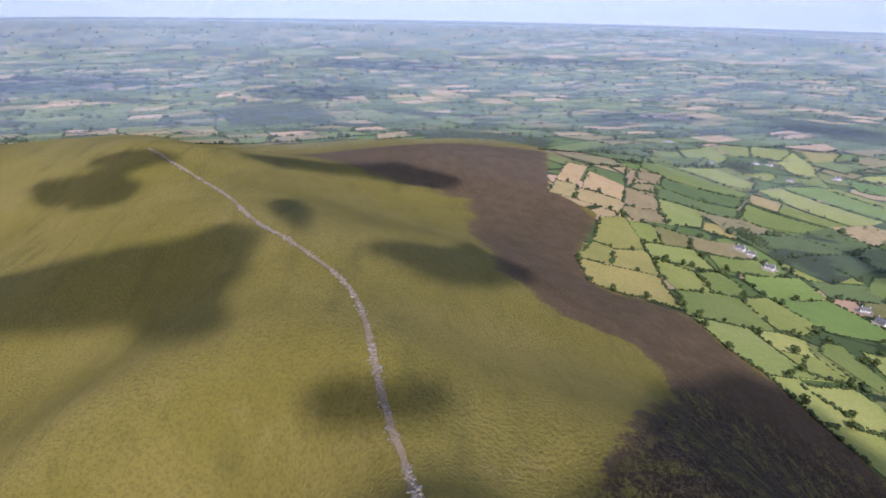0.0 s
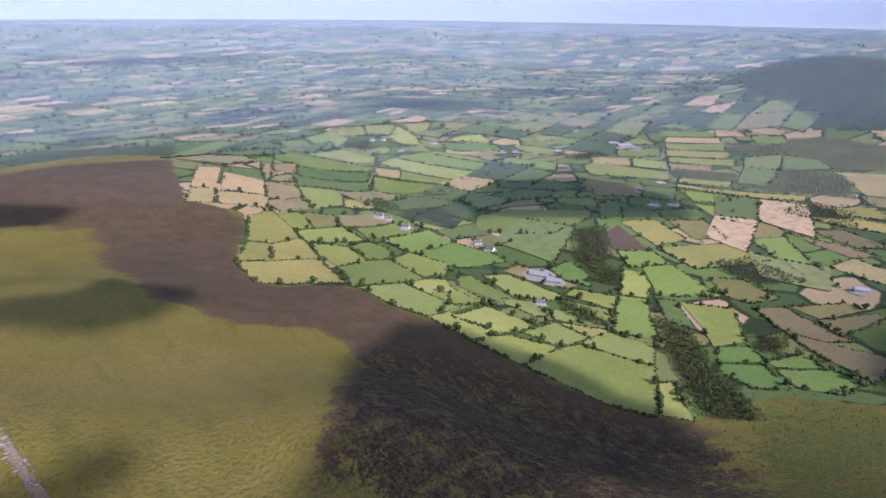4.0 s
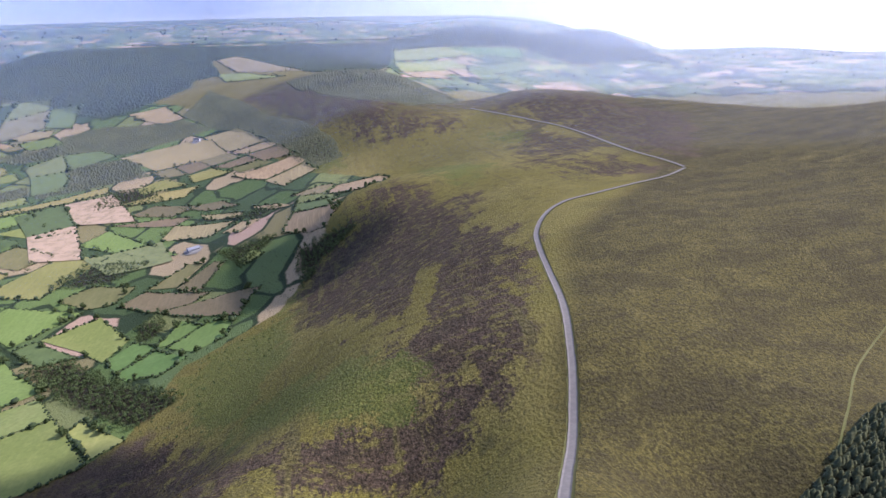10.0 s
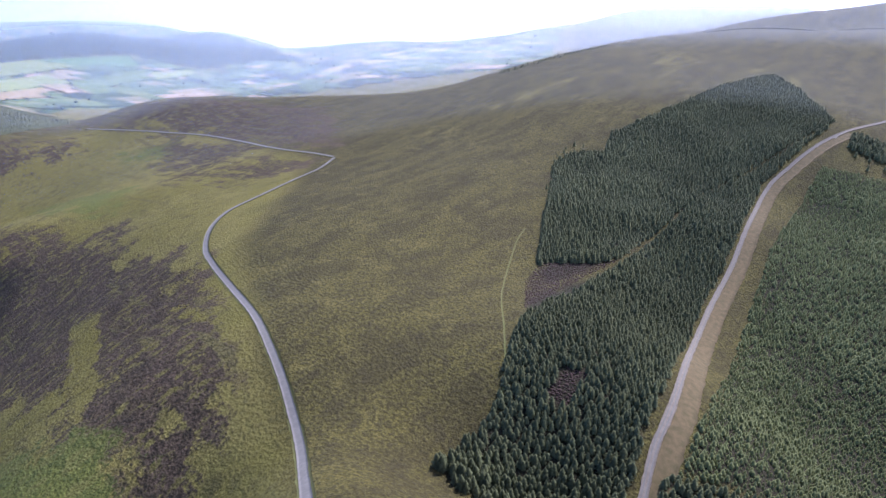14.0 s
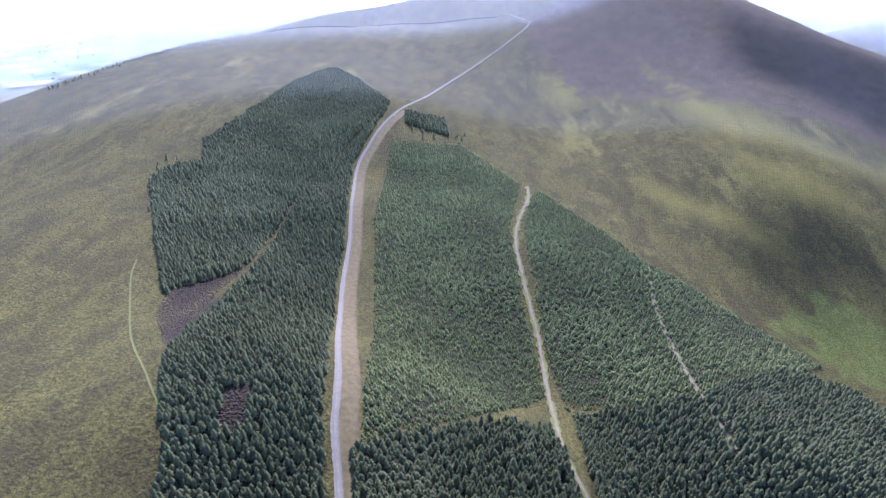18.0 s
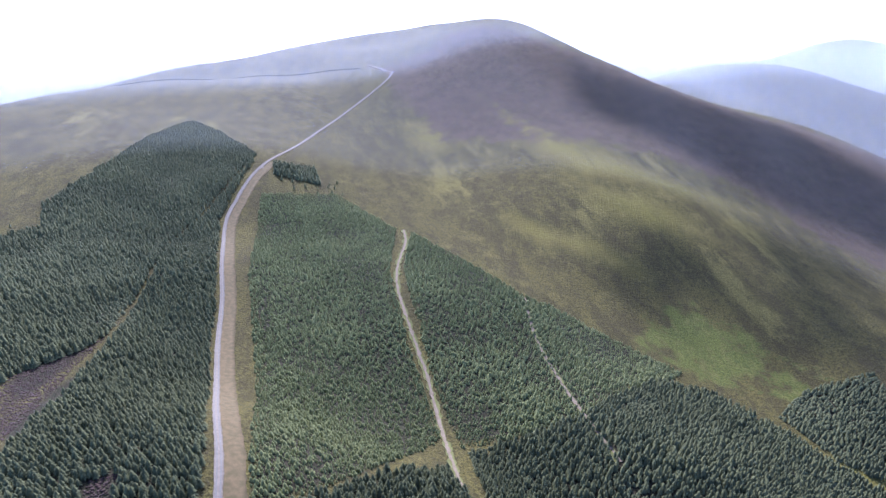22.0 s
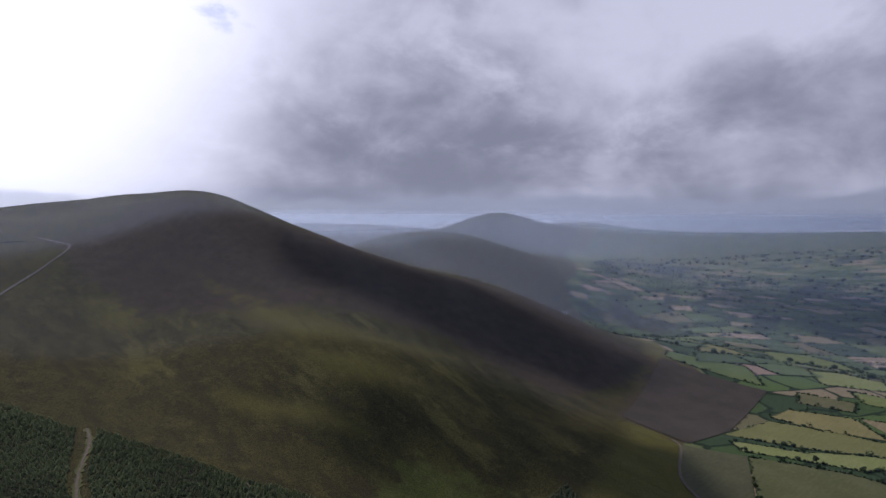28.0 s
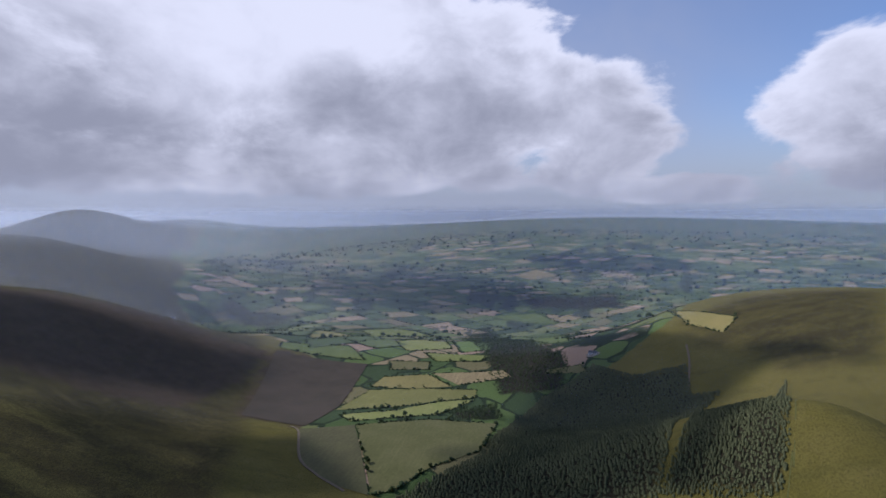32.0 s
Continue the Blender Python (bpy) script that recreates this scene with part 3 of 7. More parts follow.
swell(79.2, 508, 1.5, 0.09); swell(33.6, 816, -17.6, 0.09); swell(29.1, 1021, -13.3, 0.09); swell(53.9, 1592, -1.4, 0.09)
swell(49.1, 2485, 3.5, 0.09); swell(82.9, 610, 16.2, 0.09); swell(89.9, 998, 82.5, 0.09); swell(72.8, 1332, 10.2, 0.09)
swell(76.4, 1653, -6.6, 0.09); swell(66.2, 1202, -2.2, 0.09); swell(75.7, 173, 1.5, 0.09); swell(53.2, 203, 1.4, 0.09)
swell(26.3, 193, 1.6, 0.09); swell(92.8, 249, 1.5, 0.09); swell(64.0, 2900, -48.0, 0.09); swell(70.2, 2750, 53.7, 0.09)
swell(76.5, 2800, -26.7, 0.09); swell(64.0, 2700, 9.1, 0.09); swell(88.0, 3100, -4.5, 0.09); swell(120.0, 153, 1.7, 0.09)
swell(117.4, 256, 1.4, 0.09); swell(113.4, 399, 1.3, 0.09); swell(126.5, 694, -1.4, 0.09); swell(97.6, 750, 9.5, 0.09)
swell(93.5, 690, 4.3, 0.09); swell(87.1, 613, -20.7, 0.09); swell(103.0, 654, -6.5, 0.09); swell(110.0, 548, 2.4, 0.09)
swell(89.9, 1024, -79.1, 0.09); swell(97.0, 929, -20.2, 0.09); swell(105.0, 931, 3.2, 0.09); swell(96.3, 1138, 27.9, 0.09)
swell(87.8, 1448, 10.0, 0.09); swell(113.7, 1250, 26.8, 0.09); swell(105.6, 1230, -28.7, 0.09); swell(122.7, 786, 3.1, 0.09)
swell(106.2, 361, -1.5, 0.09); swell(106.0, 3450, 12.5, 0.09); swell(115.7, 3500, 28.0, 0.09); swell(82.0, 1252, -14.3, 0.09)
swell(91.1, 1083, -2.9, 0.09); swell(144.8, 1250, 5.7, 0.09); swell(134.4, 1080, -2.1, 0.09); swell(140.5, 557, 1.4, 0.09)
swell(150.3, 760, 1.1, 0.09); swell(146.1, 207, 1.1, 0.09); swell(165.2, 279, 5.0, 0.09); swell(167.5, 510, 9.0, 0.09)
swell(123.2, 1350, -9.9, 0.09); swell(128.8, 2624, 7.5, 0.09); swell(118.0, 3080, -30.8, 0.09); swell(163.6, 171, 1.3, 0.09)
swell(165.8, 292, -4.5, 0.09); swell(168.6, 564, -9.2, 0.09); swell(173.5, 733, 3.7, 0.09); swell(199.7, 456, 3.1, 0.09)
swell(222.5, 503, -1.2, 0.09); swell(193.6, 189, 1.8, 0.09); swell(226.1, 305, 1.7, 0.09); swell(202.5, 505, -2.2, 0.09)
swell(214.7, 673, -1.2, 0.09); swell(211.1, 821, 4.0, 0.09); swell(192.9, 850, -2.5, 0.09); swell(186.0, 1190, 4.0, 0.09)
swell(204.4, 660, 1.0, 0.09); swell(181.5, 1700, 75.9, 0.09); swell(166.1, 1450, -3.2, 0.09); swell(185.9, 1650, -111.4, 0.09)
swell(189.5, 1680, 86.9, 0.09); swell(193.6, 1700, -64.1, 0.09); swell(198.5, 1740, 21.8, 0.09); swell(201.9, 1720, -6.7, 0.09)
swell(204.4, 1700, 64.8, 0.09); swell(207.5, 1650, -73.8, 0.09); swell(186.0, 2150, -9.5, 0.09); swell(195.0, 2200, 19.0, 0.09)
swell(203.0, 2150, -15.8, 0.09); swell(211.0, 2050, -3.5, 0.09); swell(218.0, 1950, -15.7, 0.09); swell(236.0, 1800, -7.2, 0.09)
swell(211.2, 1600, 36.4, 0.09); swell(218.5, 1500, -31.1, 0.09); swell(226.5, 1500, 37.4, 0.09); swell(236.2, 1400, -9.0, 0.09)
swell(245.3, 1174, -3.7, 0.09); swell(241.3, 840, 3.0, 0.09); swell(247.0, 757, 5.3, 0.09); swell(233.6, 566, 2.0, 0.09)
swell(258.1, 988, 2.7, 0.09); swell(251.5, 1530, 5.0, 0.09); swell(223.6, 2600, 46.0, 0.09); swell(216.2, 2500, -11.1, 0.09)
swell(233.3, 2600, -7.8, 0.09); swell(228.3, 954, -1.9, 0.09); swell(229.3, 4300, 144.9, 0.09); swell(244.0, 4400, -28.1, 0.09)
swell(255.6, 2783, 6.0, 0.09); swell(247.1, 753, -7.0, 0.09); swell(294.4, 496, -28.2, 0.09); swell(285.0, 913, -3.9, 0.09)
swell(295.9, 1250, 1.5, 0.09); swell(294.8, 1007, 3.4, 0.09); swell(296.3, 532, 30.2, 0.09); swell(271.8, 2594, -2.7, 0.09)
swell(274.3, 1512, -1.3, 0.09); swell(257.1, 2110, -2.9, 0.09); swell(282.3, 2421, 1.5, 0.09); swell(222.0, 3400, -24.9, 0.09)
swell(232.0, 3350, -26.6, 0.09); swell(244.0, 3400, 2.0, 0.09); swell(212.0, 3200, 2.9, 0.09); swell(229.0, 4750, -131.6, 0.09)
swell(205.0, 2700, -2.9, 0.09); swell(190.0, 2700, 2.1, 0.09); swell(175.0, 2600, -2.4, 0.09); swell(160.0, 2300, 2.7, 0.09)
swell(148.0, 2200, -2.4, 0.09); swell(65.0, 4150, 10.7, 0.09); swell(65.0, 4700, -6.5, 0.09); swell(75.0, 4150, -2.9, 0.09)
swell(75.0, 4700, -1.1, 0.09); swell(85.0, 4150, 2.6, 0.09); swell(97.0, 4150, -3.8, 0.09); swell(97.0, 4700, 3.3, 0.09)
swell(106.0, 4150, -16.1, 0.09); swell(106.0, 4700, 8.4, 0.09); swell(116.0, 4150, -13.2, 0.09); swell(116.0, 4700, 7.2, 0.09)
swell(0.0, 100, 1.6, 0.09); swell(30.0, 100, 2.3, 0.09); swell(60.0, 100, 2.1, 0.09); swell(90.0, 100, 2.1, 0.09)
swell(120.0, 100, 1.8, 0.09); swell(150.0, 100, 2.2, 0.09); swell(180.0, 100, 2.1, 0.09); swell(210.0, 100, 2.3, 0.09)
swell(240.0, 100, 2.4, 0.09); swell(270.0, 100, 2.4, 0.09); swell(300.0, 100, 2.4, 0.09); swell(330.0, 100, 2.3, 0.09)
swell(60.0, 4700, 1.1, 0.09); swell(90.0, 4700, 1.1, 0.09); swell(210.0, 4700, 3.6, 0.09); swell(240.0, 4700, 28.4, 0.09)
swell(321.6, 1183, -19.8, 0.07); swell(325.4, 1095, -3.1, 0.07); swell(328.7, 1013, -8.0, 0.07); swell(331.8, 937, 1.9, 0.07)
swell(335.5, 878, -13.0, 0.07); swell(339.8, 962, -11.5, 0.07); swell(344.0, 1013, -14.4, 0.07); swell(349.5, 1053, -11.5, 0.07)
swell(355.2, 1109, -3.8, 0.07); swell(1.0, 1168, -24.0, 0.07); swell(6.8, 1400, -2.1, 0.07); swell(11.3, 1400, -32.1, 0.07)
swell(185.8, 1759, -46.8, 0.07); swell(189.5, 1679, 17.5, 0.07); swell(193.6, 1495, -17.4, 0.07); swell(198.5, 1477, -48.3, 0.07)
swell(201.9, 1443, -3.5, 0.07); swell(204.4, 1394, 9.7, 0.07); swell(207.5, 1362, -65.5, 0.07); swell(211.2, 1315, -28.4, 0.07)
swell(214.5, 1285, -33.5, 0.07); swell(218.5, 1270, -61.9, 0.07); swell(222.5, 1285, -4.2, 0.07); swell(226.5, 1330, -27.4, 0.07)
swell(231.7, 1362, -1.9, 0.07); swell(241.1, 2000, -85.1, 0.07); swell(215.6, 2631, -6.2, 0.07); swell(220.2, 2606, 24.5, 0.07)
swell(223.6, 2598, -13.7, 0.07); swell(226.5, 2598, 3.4, 0.07); swell(230.5, 2598, -9.5, 0.07); swell(233.9, 2614, -30.8, 0.07)
swell(223.0, 4358, -81.0, 0.07); swell(226.5, 4266, 12.9, 0.07); swell(229.3, 4250, 84.5, 0.07); swell(232.2, 4281, -102.7, 0.07)
swell(236.0, 4405, 15.4, 0.07); swell(240.3, 4733, 19.4, 0.07); swell(244.0, 4750, -19.8, 0.07); swell(149.3, 1242, 5.7, 0.07)
swell(155.3, 1405, 7.1, 0.07); swell(161.8, 1430, -9.7, 0.07); swell(166.5, 1430, 1.9, 0.07); swell(170.4, 1430, -31.5, 0.07)
swell(170.9, 1673, 8.0, 0.07); swell(173.5, 1684, -19.8, 0.07); swell(179.3, 1715, 52.1, 0.07); swell(183.7, 1748, 94.1, 0.07)
swell(180.6, 1720, -123.0, 0.07); swell(183.9, 1742, -11.5, 0.07); swell(188.3, 1731, -5.3, 0.07); swell(153.8, 4700, -80.0, 0.07)
swell(157.2, 4700, 128.4, 0.07); swell(160.8, 4700, -7.4, 0.07); swell(166.1, 4700, 82.8, 0.07); swell(169.4, 4700, -20.8, 0.07)
swell(134.4, 1184, -2.9, 0.07); swell(139.8, 1198, -9.9, 0.07); swell(144.8, 1212, 0.5, 0.07); swell(151.8, 1270, 2.0, 0.07)
swell(158.1, 1530, 1.3, 0.07); swell(116.1, 4750, -47.3, 0.07); swell(120.2, 4750, -97.7, 0.07); swell(124.5, 4750, -120.7, 0.07)
swell(128.8, 4750, -120.0, 0.07); swell(134.2, 4750, -127.3, 0.07); swell(138.4, 4750, -52.8, 0.07); swell(142.0, 4750, -160.4, 0.07)
swell(76.5, 3250, -3.1, 0.07); swell(82.6, 3250, -21.7, 0.07); swell(88.0, 3250, 0.9, 0.07); swell(93.4, 3250, -9.7, 0.07)
swell(97.7, 3250, -9.4, 0.07); swell(101.9, 3800, -60.7, 0.07); swell(106.0, 3800, 59.4, 0.07); swell(111.5, 3800, -100.7, 0.07)
swell(115.6, 3800, 140.1, 0.07); swell(119.8, 3800, 124.2, 0.07); swell(105.6, 1511, -78.6, 0.07); swell(109.7, 1434, 11.1, 0.07)
swell(113.7, 1314, -3.3, 0.07); swell(118.5, 1262, 2.4, 0.07); swell(123.9, 1204, 7.4, 0.07); swell(284.3, 1340, -1.0, 0.07)
swell(289.5, 1303, 12.9, 0.07); swell(293.9, 1279, -10.2, 0.07); swell(300.0, 1267, 14.9, 0.07); swell(331.8, 813, -1.4, 0.07)
swell(339.8, 1109, -7.1, 0.07); swell(344.0, 1400, -14.1, 0.07); swell(349.5, 1246, -7.1, 0.07); swell(355.2, 1400, -9.0, 0.07)
swell(6.8, 1183, -10.1, 0.07); swell(11.3, 1230, -11.8, 0.07); swell(204.4, 1584, -6.8, 0.07); swell(116.1, 4206, -9.2, 0.07)
swell(120.2, 4122, -46.9, 0.07); swell(124.5, 4039, -52.1, 0.07); swell(128.8, 4039, -45.9, 0.07); swell(134.2, 4019, -55.4, 0.07)
swell(138.4, 4019, -53.4, 0.07); swell(142.0, 4101, -46.6, 0.07); swell(76.5, 2660, -1.9, 0.07); swell(105.6, 1708, -30.9, 0.07)
swell(339.8, 823, -4.2, 0.07); swell(344.0, 1183, -5.6, 0.07); swell(349.5, 1400, -6.1, 0.07); swell(1.0, 1400, -16.6, 0.07)
swell(6.8, 1053, -4.1, 0.07); swell(201.9, 1641, -2.7, 0.07); swell(211.2, 1495, -10.7, 0.07); swell(241.1, 1460, -12.0, 0.07)
swell(134.4, 2000, -1.6, 0.07); swell(120.2, 3559, -16.2, 0.07); swell(124.5, 3559, -17.1, 0.07); swell(128.8, 3559, -11.4, 0.07)
swell(134.2, 3523, -17.8, 0.07); swell(138.4, 3505, -23.2, 0.07); swell(142.0, 3614, -22.3, 0.07); swell(321.6, 1347, -5.7, 0.07)
swell(355.2, 974, -3.5, 0.07); swell(1.0, 1013, -4.5, 0.07); swell(6.8, 1067, -0.8, 0.07); swell(11.3, 1138, -3.2, 0.07)
swell(207.5, 1548, -2.8, 0.07); swell(120.2, 3632, -7.0, 0.07); swell(321.6, 1382, -2.4, 0.07); swell(339.8, 792, -1.2, 0.07)
swell(355.2, 1262, -1.5, 0.07); swell(241.1, 1660, -9.4, 0.07); swell(120.2, 3687, -8.3, 0.07); swell(138.4, 3282, -4.0, 0.07)
swell(105.6, 1800, -24.3, 0.07); swell(321.6, 1400, -1.6, 0.07); swell(339.8, 1214, -1.3, 0.07); swell(214.5, 1130, -2.9, 0.07)
swell(120.2, 3744, -8.4, 0.07); swell(142.0, 4185, -14.3, 0.07); swell(105.6, 1337, -20.3, 0.07); swell(344.0, 1199, -1.3, 0.07)
swell(241.1, 1362, -7.3, 0.07); swell(120.2, 3763, -15.6, 0.07); swell(124.5, 4206, -5.8, 0.07); swell(142.0, 3595, -7.3, 0.07)
swell(1.0, 1000, -2.3, 0.07); swell(116.1, 3782, -1.4, 0.07); swell(142.0, 4206, -5.4, 0.07); swell(335.5, 772, -0.5, 0.07)
swell(11.3, 1109, -0.8, 0.07); swell(241.1, 1699, -3.8, 0.07); swell(120.2, 3782, -20.3, 0.07); swell(142.0, 3299, -3.4, 0.07)
swell(116.1, 3801, -68.9, 0.07); swell(120.2, 3801, -103.6, 0.07); swell(344.0, 1214, -0.4, 0.07); swell(241.1, 1548, -1.7, 0.07)
swell(241.1, 1719, -1.4, 0.07); swell(142.0, 3669, -1.9, 0.07); swell(241.1, 1530, -0.5, 0.07); swell(198.5, 1679, -0.8, 0.07)


RIDGES = []


def ridge(bearing, reach, height, spread=0.05):
    """A rise or dip along a skyline, at its true bearing."""
    RIDGES.append((radians(bearing), float(reach), float(height), spread))


ridge(1.0, 1004, 4.8); ridge(3.9, 1300, -1.5); ridge(6.8, 1300, -0.6); ridge(11.3, 1239, 1.0)
ridge(61.5, 3000, -9.0); ridge(63.6, 2594, 25.8); ridge(66.9, 2638, 5.0); ridge(69.6, 2673, 0.8)
ridge(70.7, 2679, 4.2); ridge(71.7, 2682, 3.9); ridge(72.5, 2687, -1.5); ridge(74.4, 2683, -11.2)
ridge(76.4, 2663, 2.3); ridge(77.1, 2651, 5.8); ridge(78.4, 3300, -1.4); ridge(80.6, 3300, 1.2)
ridge(82.8, 3300, 2.1); ridge(85.1, 3300, 0.7); ridge(87.5, 3300, -2.0); ridge(93.2, 3300, 3.4)
ridge(95.5, 3300, 6.3); ridge(97.1, 3600, -38.1); ridge(99.7, 3600, 23.5); ridge(102.9, 3600, 9.7)
ridge(105.6, 3600, -11.5); ridge(108.3, 3600, 28.2); ridge(109.0, 1343, 8.7); ridge(111.5, 3590, -5.1)
ridge(113.3, 1316, -0.8); ridge(113.4, 3600, -27.3); ridge(115.2, 3600, 3.4); ridge(115.4, 1285, -1.7)
ridge(116.8, 3600, 21.9); ridge(117.7, 1259, -0.9); ridge(118.9, 3600, 5.6); ridge(120.1, 1234, 1.7)
ridge(121.5, 3600, 22.7); ridge(122.5, 1215, 2.8); ridge(124.1, 3523, -9.1); ridge(125.0, 1200, 3.3)
ridge(126.2, 3537, -32.6); ridge(127.6, 1191, 3.7); ridge(130.2, 1186, 2.8); ridge(132.9, 1191, 1.0)
ridge(137.5, 1285, -0.4); ridge(138.5, 1285, -0.6); ridge(139.6, 1282, -0.4); ridge(141.8, 1260, 0.6)
ridge(143.8, 4780, 3.2); ridge(146.3, 4780, -21.9); ridge(146.3, 1236, -1.5); ridge(146.8, 1239, -1.6)
ridge(148.7, 1245, -1.2); ridge(148.8, 4780, -30.9); ridge(149.5, 1249, -0.6); ridge(151.1, 1266, 1.3)
ridge(151.4, 4780, -20.5); ridge(153.6, 1320, 3.1); ridge(154.0, 4780, -7.0); ridge(155.2, 4780, -7.8)
ridge(156.1, 1330, 3.1); ridge(156.6, 4780, -30.0); ridge(158.2, 4762, -14.5); ridge(158.6, 1330, 4.7)
ridge(159.3, 4762, -13.4); ridge(160.1, 4762, -7.5); ridge(161.2, 1330, 6.0); ridge(162.4, 4762, -10.6)
ridge(163.0, 4762, -17.2); ridge(163.8, 1330, 4.9); ridge(165.9, 4780, 12.2); ridge(166.4, 1330, 4.5)
ridge(169.1, 1314, 5.1); ridge(169.4, 4780, -51.5); ridge(171.7, 1330, 6.8); ridge(172.3, 1710, -3.5)
ridge(174.4, 1330, 1.4); ridge(174.9, 1716, -1.4); ridge(177.1, 1330, -13.4); ridge(177.5, 1758, 2.3)
ridge(180.2, 1795, 6.1); ridge(182.9, 1789, 1.5); ridge(185.7, 1758, 8.4); ridge(188.5, 1675, 5.1)
ridge(191.1, 1664, -4.2); ridge(193.7, 1670, -1.1); ridge(197.7, 1641, 2.5); ridge(200.0, 1585, -1.7)
ridge(202.8, 1537, -4.8); ridge(205.6, 1521, 0.3); ridge(208.3, 1495, -2.3); ridge(210.9, 1470, -3.0)
ridge(212.5, 2613, 24.8); ridge(213.5, 2300, 8.1); ridge(215.9, 2300, -38.8); ridge(218.2, 2599, 0.6)
ridge(219.8, 4227, 7.2); ridge(220.9, 2599, 3.6); ridge(222.0, 4212, -27.5); ridge(224.2, 2599, 2.5)
ridge(224.9, 4219, 11.3); ridge(226.5, 4234, 23.6); ridge(227.6, 2693, 6.5); ridge(228.7, 4303, -5.2)
ridge(231.0, 4499, -11.6); ridge(233.3, 4637, 20.5); ridge(236.2, 4729, -18.0); ridge(238.4, 4780, -7.5)
ridge(279.6, 1332, 10.1); ridge(283.0, 1311, 3.3); ridge(285.3, 1306, 2.6); ridge(287.5, 1300, 2.5)
ridge(289.6, 1290, 2.4); ridge(291.6, 1275, 1.9); ridge(293.6, 1270, -3.1); ridge(295.8, 1264, -10.0)
ridge(321.6, 1060, -1.6); ridge(323.5, 1047, 0.5); ridge(325.4, 1035, 2.3); ridge(327.5, 980, 1.7)
ridge(329.6, 951, 0.4); ridge(334.5, 780, -1.6); ridge(336.6, 775, -3.2); ridge(338.7, 775, -3.7)
ridge(341.3, 1246, -6.7); ridge(343.9, 901, -4.9); ridge(347.2, 917, -5.1); ridge(351.8, 940, -3.9)
ridge(355.2, 968, -2.8); ridge(358.1, 998, -1.8); ridge(3.9, 1016, -1.7); ridge(61.5, 2585, -23.5)
ridge(74.4, 2639, -7.1); ridge(77.1, 2620, 3.6); ridge(78.4, 2627, 1.1); ridge(90.9, 3300, -1.3)
ridge(111.1, 1348, -4.4); ridge(124.1, 3600, 18.1); ridge(126.2, 3260, -18.7); ridge(146.3, 4196, -11.5)
ridge(148.8, 4213, -16.4); ridge(151.4, 4245, -15.0); ridge(154.0, 4411, 1.7); ridge(155.2, 4496, 14.4)
ridge(158.2, 4618, 6.6); ridge(188.5, 1693, 2.6); ridge(200.0, 1607, -1.3); ridge(213.5, 1450, 9.4)
ridge(325.4, 1022, 0.4); ridge(332.7, 974, 0.9); ridge(334.5, 998, -1.3); ridge(336.6, 1022, -3.8)
ridge(338.7, 1060, -3.6); ridge(341.3, 1112, -1.6); ridge(343.9, 1139, -3.9); ridge(347.2, 1174, -6.3)
ridge(351.8, 1188, -5.4); ridge(355.2, 1246, -3.3); ridge(358.1, 1028, -1.1); ridge(76.4, 3300, -0.6)
ridge(126.2, 3600, -25.4); ridge(143.8, 3770, 1.4); ridge(146.3, 3843, -5.1); ridge(148.8, 3872, -6.0)
ridge(151.4, 4411, -7.1); ridge(154.0, 4462, 10.4); ridge(156.6, 4496, -14.7); ridge(158.2, 4530, -12.5)
ridge(159.3, 4565, 5.3); ridge(160.1, 4600, 17.9); ridge(228.7, 4257, -6.1); ridge(231.0, 4539, -5.0)
ridge(293.6, 1285, 1.3); ridge(332.7, 957, 1.2); ridge(336.6, 945, -1.6); ridge(338.7, 912, -2.1)
ridge(341.3, 1300, -0.8); ridge(343.9, 1300, -3.4); ridge(347.2, 1300, -5.7); ridge(351.8, 1300, -3.2)
ridge(355.2, 1073, -2.0); ridge(143.8, 3712, 3.3); ridge(148.8, 4394, -1.8); ridge(162.4, 4707, -3.5)
ridge(336.6, 1132, -0.7); ridge(338.7, 1153, -2.0); ridge(343.9, 848, -0.9); ridge(347.2, 1073, -1.8)
ridge(351.8, 1092, -1.6); ridge(146.3, 3799, -3.1); ridge(336.6, 818, -0.5); ridge(338.7, 1300, -2.2)
ridge(347.2, 974, -1.2); ridge(351.8, 992, -0.7); ridge(97.1, 3386, -1.7); ridge(99.7, 3571, 2.2)
ridge(163.0, 4707, -4.8); ridge(231.0, 4580, -1.9); ridge(336.6, 968, -0.5); ridge(338.7, 838, -1.0)
ridge(146.3, 4327, -0.7); ridge(329.6, 963, -0.4)


def low_country(b, r):
    """The plain, which the haze draws up to the rim of the world."""
    rim = EYE_Z / np.tan(np.radians(1.55 + 0.8 * np.cos(b - 1.05)))
    u = np.clip(r - 2000, 0, None)
    return EYE_Z * (1 - r / (r + (rim - 4700) * (u / 2700) ** 2))


def smooth(x, lo, hi):
    u = np.clip((x - lo) / (hi - lo), 0, 1)
    return u * u * (3 - 2 * u)


